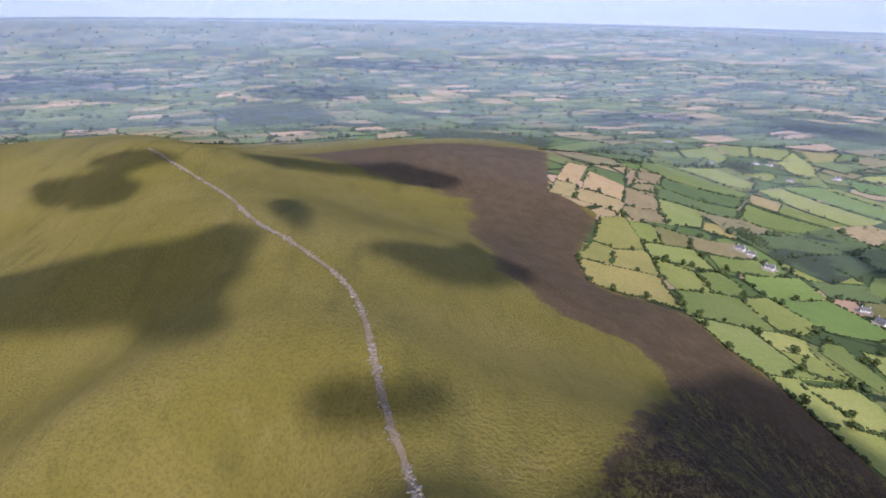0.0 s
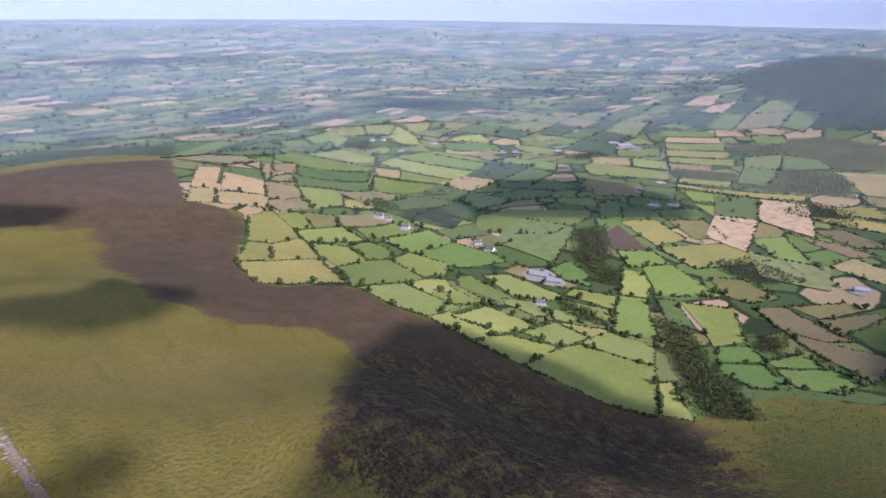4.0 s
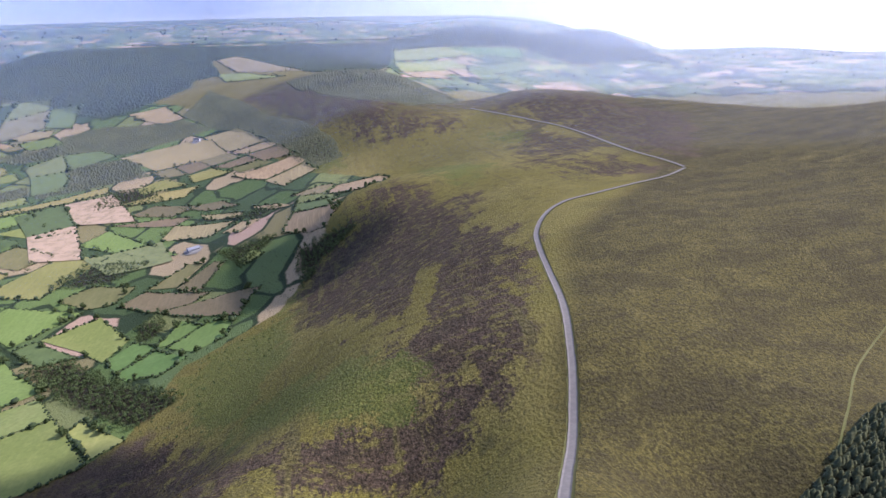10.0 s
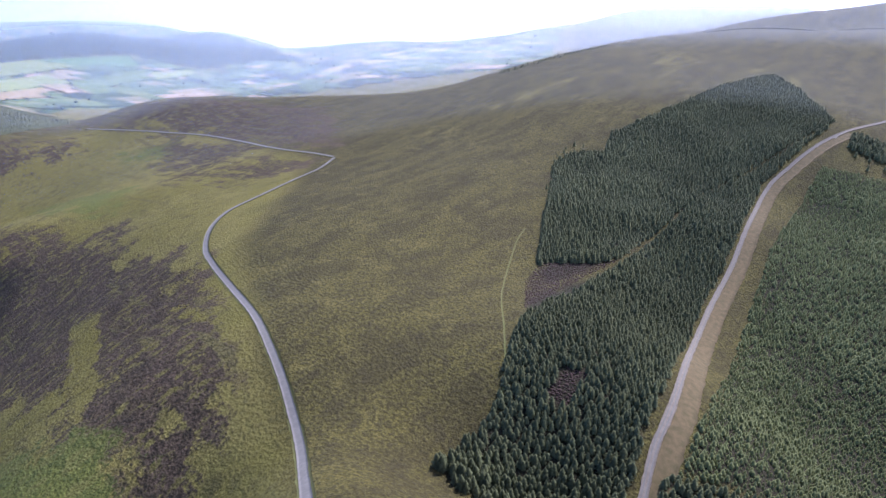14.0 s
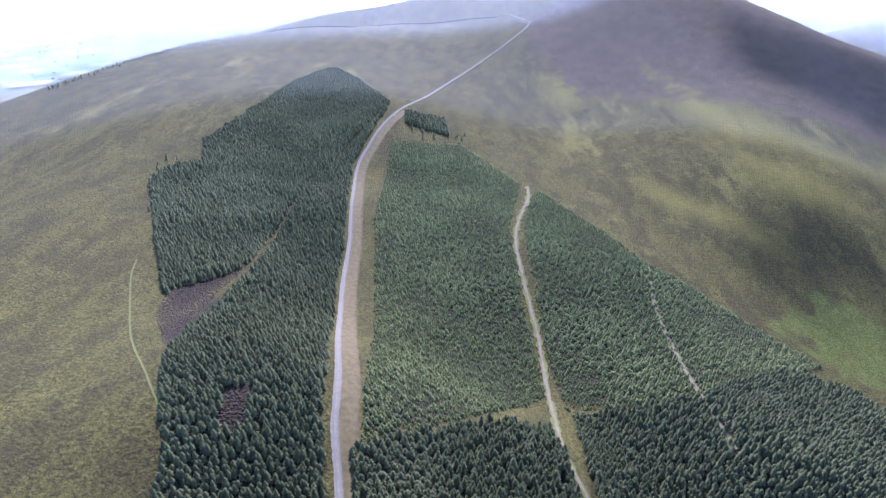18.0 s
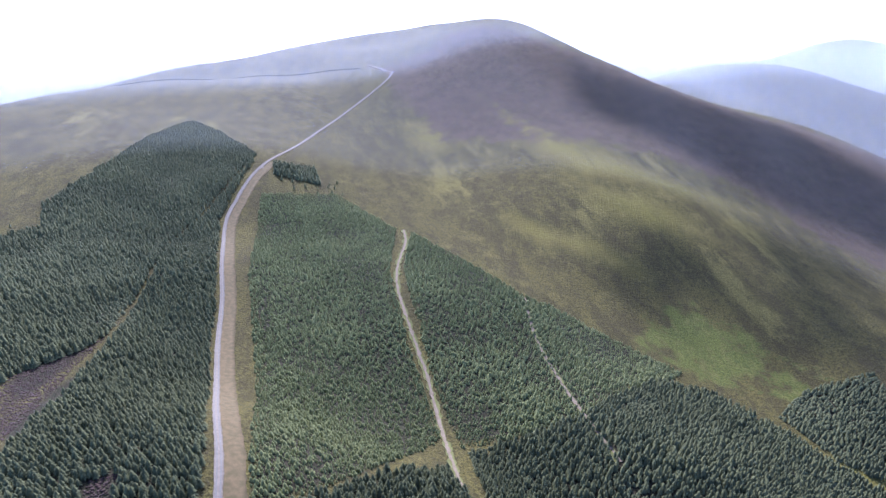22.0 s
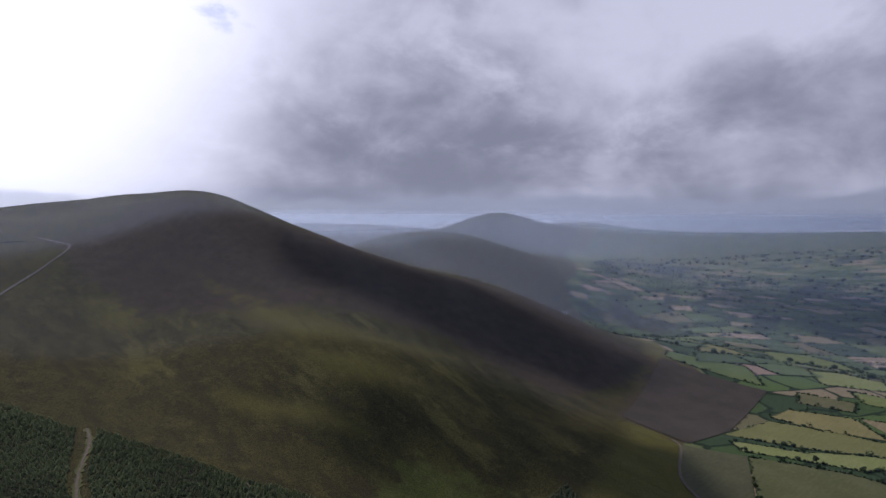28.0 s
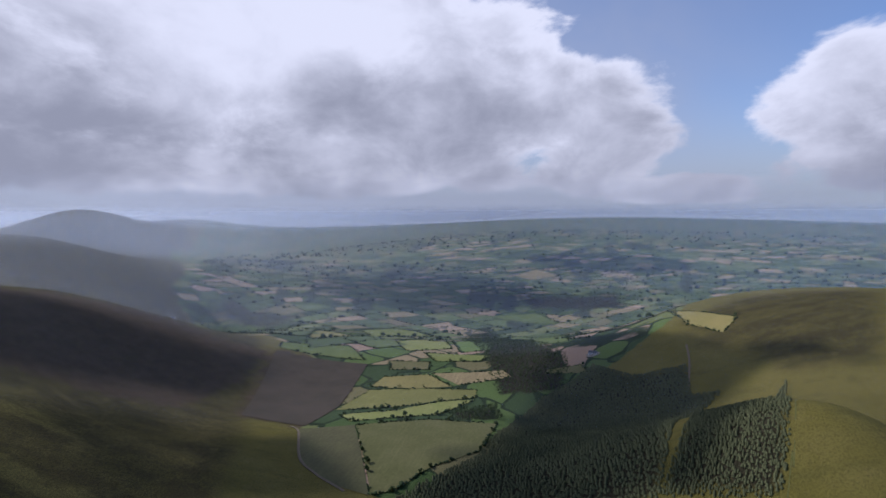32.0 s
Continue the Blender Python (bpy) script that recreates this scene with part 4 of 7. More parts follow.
def shape(x, y):
    x, y = np.asarray(x, float), np.asarray(y, float)
    b, r = np.arctan2(x, y), np.hypot(x, y)
    # the mountain and the western country lie a little nearer to the ridge than their swells are named
    d = np.degrees(b) % 360
    east = smooth(d, 186, 195.5) * (1 - smooth(d, 306, 326)) * np.maximum(smooth(r, 470, 640), smooth(d, 230, 243))
    hill = b + radians(4.25) * east
    rr = np.log(np.maximum(r, 90.0))
    z = np.zeros(r.shape)
    for bi, ri, h, spread in SWELLS:
        db = np.abs(hill - bi) % (2 * math.pi)
        db = np.minimum(db, 2 * math.pi - db)
        z += h * np.exp(-(db ** 2 + (rr - math.log(ri)) ** 2) / (2 * spread ** 2))
    for bi, ri, h, spread in RIDGES:
        db = np.abs(b - bi) % (2 * math.pi)
        db = np.minimum(db, 2 * math.pi - db)
        z += h * np.exp(-(db ** 2 + (rr - math.log(ri)) ** 2) / (2 * spread ** 2))
    z += low_country(b, r)
    w = np.clip((r - 30) / 90, 0, 1)
    w = w * w * (3 - 2 * w)
    return z * w + 248 * (1 - w)


def ground_mesh():
    nb, nr = 760, 300
    rs = np.exp(np.linspace(math.log(14), math.log(4780), nr))
    bs = np.linspace(0, 2 * math.pi, nb, endpoint=False)
    bb, rr = np.meshgrid(bs, rs)
    x, y = rr * np.sin(bb), rr * np.cos(bb)
    z = shape(x, y)
    co = np.vstack([np.c_[x.ravel(), y.ravel(), z.ravel()], [[0, 0, 248]]])
    i = np.arange(nr - 1)[:, None] * nb
    j = np.arange(nb)[None]
    k = (j + 1) % nb
    quads = np.stack([i + j, i + nb + j, i + nb + k, i + k], -1).reshape(-1, 4)
    fan = np.stack([np.full(nb, nb * nr), np.arange(nb), (np.arange(nb) + 1) % nb], -1)
    me = bpy.data.meshes.new("ground")
    me.vertices.add(len(co))
    me.vertices.foreach_set("co", co.ravel())
    me.loops.add(quads.size + fan.size)
    me.loops.foreach_set("vertex_index", np.r_[quads.ravel(), fan.ravel()])
    me.polygons.add(len(quads) + len(fan))
    me.polygons.foreach_set("loop_start", np.r_[np.arange(len(quads)) * 4, quads.size + np.arange(len(fan)) * 3])
    me.update()
    me.validate()
    me.polygons.foreach_set("use_smooth", np.ones(len(me.polygons), bool))
    return me, co, z


GROUND_MESH, GROUND_CO, GROUND_Z = ground_mesh()


def height(x, y):
    """The height of the ground sheet at a place."""
    x, y = np.asarray(x, float), np.asarray(y, float)
    nr, nb = GROUND_Z.shape
    u = np.clip(np.log(np.maximum(np.hypot(x, y), 14.1) / 14) / math.log(4780 / 14) * (nr - 1), 0, nr - 1.001)
    v = np.arctan2(x, y) / (2 * math.pi) * nb % nb
    i, j = u.astype(int), v.astype(int) % nb
    k, fu, fv = (j + 1) % nb, u - i, v - np.floor(v)
    return (GROUND_Z[i, j] * (1 - fv) + GROUND_Z[i, k] * fv) * (1 - fu) + (GROUND_Z[i + 1, j] * (1 - fv) + GROUND_Z[i + 1, k] * fv) * fu


ground = tagged(new("ground", GROUND_MESH), "open moorland slopes running down to hedged farmland", "ground", kind="structure")

# ---- what covers the ground ----
COVERS = {"mottle": [], "golden": [], "heather": [], "green": [], "farm": [], "grass": [], "brown": [], "gold": [], "wooded": []}


def ring(xy):
    return np.array(xy, float).reshape(-1, 2)


def inset(p, poly):
    """Distance of points inside a ring of corners; negative outside."""
    x, y = p[:, 0], p[:, 1]
    inside, d = np.zeros(len(p), bool), np.full(len(p), 1e9)
    for (ax, ay), (bx, by) in zip(poly, np.roll(poly, -1, 0)):
        cross = (ay > y) != (by > y)
        inside ^= cross & (x < (bx - ax) * (y - ay) / ((by - ay) or 1e-9) + ax)
        ex, ey = bx - ax, by - ay
        u = np.clip(((x - ax) * ex + (y - ay) * ey) / (ex * ex + ey * ey + 1e-9), 0, 1)
        d = np.minimum(d, np.hypot(x - ax - u * ex, y - ay - u * ey))
    return np.where(inside, d, -d)


def cover(kind, *xy):
    COVERS[kind].append(ring(xy))


cover("heather", -229, 812, -75, 893, 177, 980, 152, 764, 204, 701, 143, 548, 138, 473, 215, 446, 249, 363, 288, 284, 251, 256, 61, 160, 162, 315, 147, 356, 91, 360, 54, 407, 40, 541, 35, 699, -103, 755)
cover("heather", 138, 473, 220, 435, 271, 316, 305, 249, 354, 156, 348, 119, 158, 39, 79, 168, 170, 302, 165, 337, 99, 365)
cover("heather", 595, 27, 713, -96, 616, -143, 503, -141, 387, -156, 260, -106, 242, -59, 355, -22, 499, 32)
cover("heather", 347, 143, 212, 41, 204, -26, 221, -82, 233, -99, 200, -76, 181, -50, 165, -34, 266, 243)
cover("heather", 1218, -316, 1140, -500, 851, -614, 610, -454, 753, -440, 997, -414)
cover("heather", 1357, 25, 1107, -177, 1054, -149, 1156, -46)
cover("heather", -710, -451, -1048, -578, -1058, -385, -808, -342, -697, -346)
cover("heather", -120, -1206, -310, -1237, -503, -990, -931, -1024, -983, -769, -1014, -573, -681, -531, -579, -677, -345, -790, -175, -899)
cover("grass", -41, 465, 91, 360, 147, 356, 157, 312, 62, 165, 4, 147, -6, 252)
cover("green", 356, 109, 308, 18, 238, -44, 202, -36, 215, 14, 266, 64)
cover("green", 468, 136, 522, 52, 689, 40, 738, -1, 666, 9, 522, 37, 402, 35, 306, 48, 266, 55, 381, 132)
cover("green", 1369, 134, 1275, 50, 1047, -52, 1018, 2, 1166, 60)
cover("green", -308, -463, -351, -429, -391, -344, -378, -333, -285, -367, -258, -387)
cover("green", 1096, 34, 1098, -43, 1035, -48, 884, 24, 889, 43)
cover("wooded", 163, -251, 160, -299, 149, -373, 147, -391, 148, -347, 135, -216)
cover("farm", 143, 485, 224, 442, 294, 276, 343, 177, 363, 155, 468, 136, 530, 53, 684, -5, 897, -115, 969, -3, 1317, 162, 1656, 349, 1837, 627, 2024, 915, 2763, 1955, 1837, 2675, 1255, 3036)
cover("farm", 145, 550, 224, 454, 255, 369, 294, 278, 2407, 3238, 690, 3366, -841, 3132, -1973, 2634, -1172, 1452, -871, 1631, -410, 1433, -126, 1513, 261, 1453, 150, 763, 211, 714)
cover("farm", -1792, -1343, -1813, -1130, -1097, -592, -1058, -385, -808, -342, -683, -347, -543, -197, -565, -84, -951, 3, -1215, 227, -2392, 753, -2661, 1298, -3012, 1467, -3057, -611, -2842, -2232)
cover("farm", 2889, -418, 2859, -1079, 2583, -1245, 2227, -1469, 1978, -549, 1383, -82)
cover("farm", -1960, -883, -2239, 226, -1801, 869, -989, 1127, -634, 1359, -260, 1477, 131, 1494, 581, 1597, 1286, 1532, 1812, 1416, 2207, 1174, 2741, 1220, 4476, 1993, 4596, 4596, 1779, 4886, 0, 5200, -2800, 4850, -5044, 2433, -5585, -415, -4051, -2758, -2903, -2129, -1945, -1228)
cover("farm", 2031, -1080, 1762, -1478, 1219, -1951, 2450, -4244, 3889, -3889, 4326, -2300)
cover("brown", 84, -45, 360, -175, 580, -391, 1205, -487, 1691, -616, 1093, -1302, 399, -2265, -652, -2310, -1548, -1265, -1123, -655, -778, -454, -354, -278, -85, -181, 45, -78)
cover("brown", 1199, 42, 1083, -191, 1205, -487, 1575, -1062, 1773, -313, 1492, 157)
cover("brown", 2338, 1350, 2349, 855, 2291, 200, 2364, -417, 2725, -992, 2703, -1893, 3000, -1700, 3200, -900, 3150, 0, 2900, 800, 2600, 1300)
cover("farm", 2600, 1300, 2900, 800, 3150, 0, 3200, -900, 3000, -1700, 4014, -2811, 5200, 0, 4244, 2450)
cover("mottle", 60, 160, 165, 330, 270, 300, 347, 143, 520, 60, 700, 60, 1000, 40, 1400, 140, 1480, -300, 1220, -500, 850, -614, 600, -440, 470, -215, 230, -105, 100, -50)
cover("golden", -40, -700, -130, -1000, -250, -1050, -420, -900, -560, -560, -400, -420, -300, -470, -200, -560)
cover("golden", 140, -900, 240, -820, 330, -560, 520, -520, 560, -800, 420, -1080)
cover("brown", 1150, -1992, 200, -2291, -652, -2310, -1532, -1124, -3951, -2898, -1520, -5389, 2500, -4330)
cover("brown", -1158, 216, -1188, 325, -1144, 408, -1070, 524, -861, 425, -885, 319, -1013, 235)
cover("gold", -251, -1008, -320, -904, -361, -747, -458, -658, -546, -612, -431, -621, -312, -678, -278, -834)
cover("gold", -285, -687, -381, -626, -432, -538, -327, -590)
cover("gold", -189, -607, -280, -547, -304, -502, -209, -550)
cover("gold", -126, -966, -188, -961, -197, -879, -134, -852)
cover("heather", 1138, -68, 1122, -157, 1082, -283, 1033, -230, 1066, -118)
cover("heather", 927, -342, 874, -414, 740, -425, 738, -339)
cover("heather", 709, -297, 632, -375, 569, -402, 565, -308)
cover("heather", 1473, 142, 1318, -1, 1195, -71, 1316, 51)
cover("heather", 245, -30, 302, -54, 470, -133, 353, -138, 235, -96, 222, -79, 210, -53)
cover("green", 947, -155, 749, -250, 607, -192, 669, -154)
cover("green", 1008, -266, 925, -370, 864, -321)
cover("grass", 434, -76, 416, -96, 241, -39, 246, -28)
cover("farm", -1732, -1359, -1171, -650, -990, -413, -907, -186, -2764, -594, -2232, -1437)


def cover_at(p, kind):
    r = np.hypot(p[:, 0], p[:, 1])
    best = np.full(len(p), -3.0)
    for poly in COVERS[kind]:
        best = np.maximum(best, inset(p, poly) / (10 + 0.045 * r))
    return np.clip(best, -3.0, 3.0)


def lay_cover(me, p):
    """Writes the cover round each vertex into a mesh that wears the moorland material."""
    grass, gold = cover_at(p, "grass"), cover_at(p, "gold")
    for kind in ("heather", "green", "farm", "brown", "wooded", "mottle", "golden"):
        v = cover_at(p, kind)
        if kind == "heather":
            v = np.minimum(np.where(grass > 0, np.minimum(v, -3 * grass), v), 1.6)
        if kind in ("brown", "heather"):
            v = np.where(gold > -0.7, np.minimum(v, 0.75 - 0.8 * np.clip(gold + 0.7, 0, 1.4)), v)
        if kind == "golden":
            v = np.minimum(v, 0.1)
        a = me.attributes.new(kind, "FLOAT", "POINT")
        a.data.foreach_set("value", v.astype(np.float32))
    r = np.hypot(p[:, 0], p[:, 1])
    b = np.arctan2(p[:, 0], p[:, 1])
    rim = EYE_Z / np.tan(np.radians(1.55 + 0.8 * np.cos(b - 1.05)))
    k = 1 + (rim - 4700) * (np.clip(r - 2000, 0, None) / 2700) ** 2 / np.maximum(r, 1)
    a = me.attributes.new("spread", "FLOAT_VECTOR", "POINT")
    a.data.foreach_set("vector", np.c_[p[:, 0] * k, p[:, 1] * k, np.zeros(len(p))].astype(np.float32).ravel())


# ---- clouds overhead: their shadows drift over the hill and the valley ----
def cloud_stuff():
    m = bpy.data.materials.new("cloud")
    m.use_nodes = True
    tree = m.node_tree
    node, wire = chain(tree)
    tree.nodes.remove(tree.nodes["Principled BSDF"])
    out = tree.nodes["Material Output"]
    thick = node("ShaderNodeAttribute", attribute_name="thick").outputs["Fac"]
    n = grain(tree, node, 60.0, 6.0, 0.6)
    s = node("ShaderNodeMath", operation="MULTIPLY_ADD")
    tree.links.new(n, s.inputs[0])
    s.inputs[1].default_value = 2.2
    tree.links.new(thick, s.inputs[2])
    body = steps(tree, node, s.outputs[0], 0.85, 1.55, 0.0, 0.97)
    clear, white = node("ShaderNodeBsdfTransparent"), node("ShaderNodeBsdfTranslucent")
    white.inputs[0].default_value = (0.45, 0.45, 0.47, 1)
    mix = node("ShaderNodeMixShader")
    tree.links.new(body, mix.inputs[0])
    wire(clear, mix, 1)
    wire(white, mix, 2)
    wire(mix, out)
    return m


CLOUD = cloud_stuff()


def cloud(*xy):
    poly = ring(xy)
    mid = poly.mean(0)
    base = 1500.0 if mid[1] > -100 and mid[0] > -450 else 2600.0
    size = float(np.ptp(poly, 0).max())
    pad = 0.25 * size
    lo, hi = poly.min(0) - pad, poly.max(0) + pad
    n = 34
    gx, gy = np.meshgrid(np.linspace(lo[0], hi[0], n), np.linspace(lo[1], hi[1], n))
    p = np.c_[gx.ravel(), gy.ravel()]
    run = (base - height(p[:, 0], p[:, 1])) / math.tan(SUN_HEIGHT)
    shift = np.array([math.sin(SUN_BEARING), math.cos(SUN_BEARING)]) * run[:, None]
    deep = inset(p, poly)
    t = np.clip(deep / (0.22 * deep.max() + 5), -1.3, 1.3)
    if mid[0] < -500:
        t = np.minimum(t, 0.6)
    elif mid[1] < -200:
        t = np.minimum(t, 0.2)
    bulge = 0.10 * size * np.clip(t, 0, 1)
    i = (np.arange(n - 1)[:, None] * n + np.arange(n - 1)[None]).ravel()
    me = bpy.data.meshes.new("cloud")
    me.from_pydata(np.c_[p + shift, base + bulge].tolist(), [], np.stack([i, i + 1, i + n + 1, i + n], -1).tolist())
    a = me.attributes.new("thick", "FLOAT", "POINT")
    a.data.foreach_set("value", t.astype(np.float32))
    me.materials.append(CLOUD)
    tagged(new("cloud", me), "ragged white fair-weather cloud drifting high overhead", "cloud", group="fair-weather clouds")


cloud(-491, 629, -486, 656, -404, 617, -360, 600, -306, 550, -300, 503, -384, 544)
cloud(-426, 642, -391, 646, -307, 624, -279, 600, -322, 587, -349, 576)
cloud(-420, 400, -322, 425, -278, 419, -200, 406, -174, 422, -136, 402, -128, 347, -131, 300, -116, 267, -132, 244, -182, 290, -267, 346, -380, 330)
cloud(-61, 365, -36, 400, -1, 409, 26, 470, 47, 436, 85, 427, 49, 368, 15, 340, -9, 335, -36, 345)
cloud(-160, 483, -143, 530, -107, 452, -96, 372, -125, 412)
cloud(-251, 660, -210, 725, -127, 758, -67, 793, 30, 754, 21, 716, -32, 711, -106, 715, -189, 650)
cloud(-68, 212, -58, 216, -33, 212, -15, 209, -5, 218, 8, 208, 2, 190, -15, 186, -34, 188, -55, 195)
cloud(35, 130, 57, 175, 83, 186, 117, 254, 132, 296, 179, 326, 223, 358, 267, 352, 300, 312, 336, 275, 350, 230, 360, 180, 346, 150, 330, 110, 180, 70, 80, 90)
cloud(779, 842, 960, 765, 954, 544, 885, 444, 742, 534, 577, 659, 583, 773)
cloud(685, 122, 708, 13, 701, -40, 605, -102, 551, -45, 539, 44, 551, 102)
cloud(-434, -1039, -490, -964, -787, -866, -1001, -577, -754, -542, -690, -658, -528, -760, -375, -900)
cloud(-340, -559, -624, -595, -612, -458, -497, -297, -287, -406, -230, -505)
cloud(-550, -171, -827, -97, -1054, -60, -1372, 2, -1120, 190, -917, 292, -807, 161, -505, 75)
cloud(-508, 71, -608, 116, -865, 248, -551, 168, -516, 126, -489, 108)
cloud(-986, 271, -933, 373, -891, 386, -910, 290)
cloud(-455, -349, -553, -385, -622, -400, -670, -348, -592, -252, -543, -200)
cloud(-534, -407, -683, -435, -488, -301, -465, -339)


def cloud_over(bearing, reach, half_angle, half_reach):
    """A long cloud whose shadow falls round a place in the plain."""
    at = np.linspace(0, 2 * math.pi, 14, endpoint=False)
    b, r = radians(bearing) + radians(half_angle) * np.cos(at), reach + half_reach * np.sin(at)
    cloud(*np.c_[r * np.sin(b), r * np.cos(b)].ravel())


for spot in ((326, 2650, 8, 130), (347, 2420, 6, 110), (20, 2150, 5, 90), (33.5, 2080, 5, 80), (355, 2900, 8, 90), (10, 3100, 6, 80), (48, 2500, 6, 110), (256, 2350, 12, 190), (238, 2800, 7, 150), (274, 2750, 8, 140)):
    cloud_over(*spot)


# ---- helpers for things ----
def part(name, bm, mat, parent=None, label="", smooth=False):
    me = bpy.data.meshes.new(name)
    bm.to_mesh(me)
    bm.free()
    me.materials.append(mat)
    if smooth:
        me.polygons.foreach_set("use_smooth", np.ones(len(me.polygons), bool))
    ob = new(name, me)
    if parent:
        ob.parent = parent
    if label:
        ob["label"] = label
    return ob


def sheet_mesh(name, co, faces, mat, smooth=False):
    """A mesh from arrays of corners and of triangles."""
    co, faces = np.asarray(co, np.float32), np.asarray(faces, np.int32)
    me = bpy.data.meshes.new(name)
    me.vertices.add(len(co))
    me.vertices.foreach_set("co", co.ravel())
    me.loops.add(faces.size)
    me.loops.foreach_set("vertex_index", faces.ravel())
    me.polygons.add(len(faces))
    me.polygons.foreach_set("loop_start", np.arange(len(faces)) * faces.shape[1])
    me.update()
    me.validate()
    if smooth:
        me.polygons.foreach_set("use_smooth", np.ones(len(me.polygons), bool))
    if mat:
        me.materials.append(mat)
    return me


def scattered(name, protos, places, mat, rng):
    """Many small pieces in one mesh. places: x, y, z, width, height for each; protos: (corners, triangles)."""
    cos, fcs, at = [], [], 0
    pick = rng.integers(0, len(protos), len(places))
    for k, (pc, pf) in enumerate(protos):
        q = places[pick == k]
        if not len(q):
            continue
        a = rng.uniform(0, 2 * math.pi, len(q))
        c, s = np.cos(a)[:, None], np.sin(a)[:, None]
        x = (pc[None, :, 0] * c - pc[None, :, 1] * s) * q[:, 3:4] + q[:, 0:1]
        y = (pc[None, :, 0] * s + pc[None, :, 1] * c) * q[:, 3:4] + q[:, 1:2]
        z = pc[None, :, 2] * q[:, 4:5] + q[:, 2:3]
        cos.append(np.stack([x, y, z], -1).reshape(-1, 3))
        f = pf[None] + (np.arange(len(q)) * len(pc))[:, None, None] + at
        fcs.append(f.reshape(-1, 3))
        at += len(q) * len(pc)
    return sheet_mesh(name, np.vstack(cos), np.vstack(fcs), mat)


def arrays(bm):
    bmesh.ops.triangulate(bm, faces=bm.faces)
    bm.verts.ensure_lookup_table()
    co = np.array([v.co[:] for v in bm.verts])
    f = np.array([[v.index for v in t.verts] for t in bm.faces])
    bm.free()
    return co, f


def clump(seed, sub=1):
    """A ragged tuft of leaves, one unit wide and high."""
    rng = np.random.default_rng(seed)
    bm = bmesh.new()
    bmesh.ops.create_icosphere(bm, subdivisions=sub, radius=0.5)
    for v in bm.verts:
        k = rng.uniform(0.62, 1.25)
        v.co = Vector((v.co.x * k, v.co.y * k, v.co.z * k + 0.45))
        v.co.z = max(v.co.z, -0.05)
    return arrays(bm)


def crown(seed, lobes=9, leaves_each=34):
    """A broad crown of many small leaf sprays in uneven lobes, one unit high over its trunk."""
    rng = np.random.default_rng(seed)
    co, f = [], []
    for _ in range(lobes):
        a, ro, zz = rng.uniform(0, 6.28), rng.uniform(0.05, 0.30), rng.uniform(0.35, 0.85)
        mid = np.array([ro * math.cos(a), ro * math.sin(a), zz])
        rad = rng.uniform(0.13, 0.24)
        for _ in range(leaves_each):
            d = rng.normal(size=3)
            d /= np.linalg.norm(d)
            p = mid + d * rad * rng.uniform(0.6, 1.1)
            u = np.cross(d, rng.normal(size=3))
            u /= np.linalg.norm(u)
            w = np.cross(d, u)
            s = rng.uniform(0.05, 0.10)
            i = len(co)
            co += [p + u * s, p - u * s * 0.6 + w * s, p - u * s * 0.6 - w * s + d * s * 0.4]
            f.append([i, i + 1, i + 2])
    return np.array(co), np.array(f)


def tapered(bm, a, b, ra, rb, n=6):
    a, b = Vector(a), Vector(b)
    q = (b - a).to_track_quat("Z", "Y")
    lo = [bm.verts.new(a + q @ Vector((ra * math.cos(6.2832 * i / n), ra * math.sin(6.2832 * i / n), 0))) for i in range(n)]
    hi = [bm.verts.new(b + q @ Vector((rb * math.cos(6.2832 * i / n), rb * math.sin(6.2832 * i / n), 0))) for i in range(n)]
    for i in range(n):
        bm.faces.new((lo[i], lo[(i + 1) % n], hi[(i + 1) % n], hi[i]))
    bm.faces.new(hi)


def spire(seed, tiers=5, points=7):
    """The drooping tiers of a spruce, one unit high and about one wide."""
    rng = np.random.default_rng(seed)
    co, f = [], []
    for k in range(tiers):
        z0 = 0.10 + 0.90 * k / tiers
        z1 = min(1.02, z0 + 1.75 / tiers)
        rad = 0.5 * (1 - z0 ** 1.5) + 0.03
        i = len(co)
        co.append((rng.normal(0, 0.012), rng.normal(0, 0.012), z1))
        turn = rng.uniform(0, 6.28)
        for j in range(2 * points):
            a = turn + math.pi * j / points
            rr = rad * (rng.uniform(0.85, 1.2) if j % 2 == 0 else rng.uniform(0.5, 0.68))
            co.append((rr * math.cos(a), rr * math.sin(a), z0 + (rng.uniform(-0.05, 0.02) if j % 2 == 0 else 0.03)))
        for j in range(2 * points):
            f.append((i, i + 1 + j, i + 1 + (j + 1) % (2 * points)))
    return np.array(co), np.array(f)


RNG = np.random.default_rng(7)
CLUMPS = [clump(i) for i in range(6)]
CROWNS = [crown(20 + i) for i in range(4)]
SPIRES = [spire(40 + i, 4, 6) for i in range(5)]
FAR_SPIRES = [spire(50 + i, 3, 4) for i in range(4)]
DISTANT = [spire(70 + i, 1, 4) for i in range(4)]
SAPLINGS = [spire(60 + i, 2, 5) for i in range(4)]


# ---- fields and hedges ----
EDGES, TREE_SPOTS, FIELD_RINGS = [], [], []


def lift(r):
    return 0.35 + 0.0005 * r


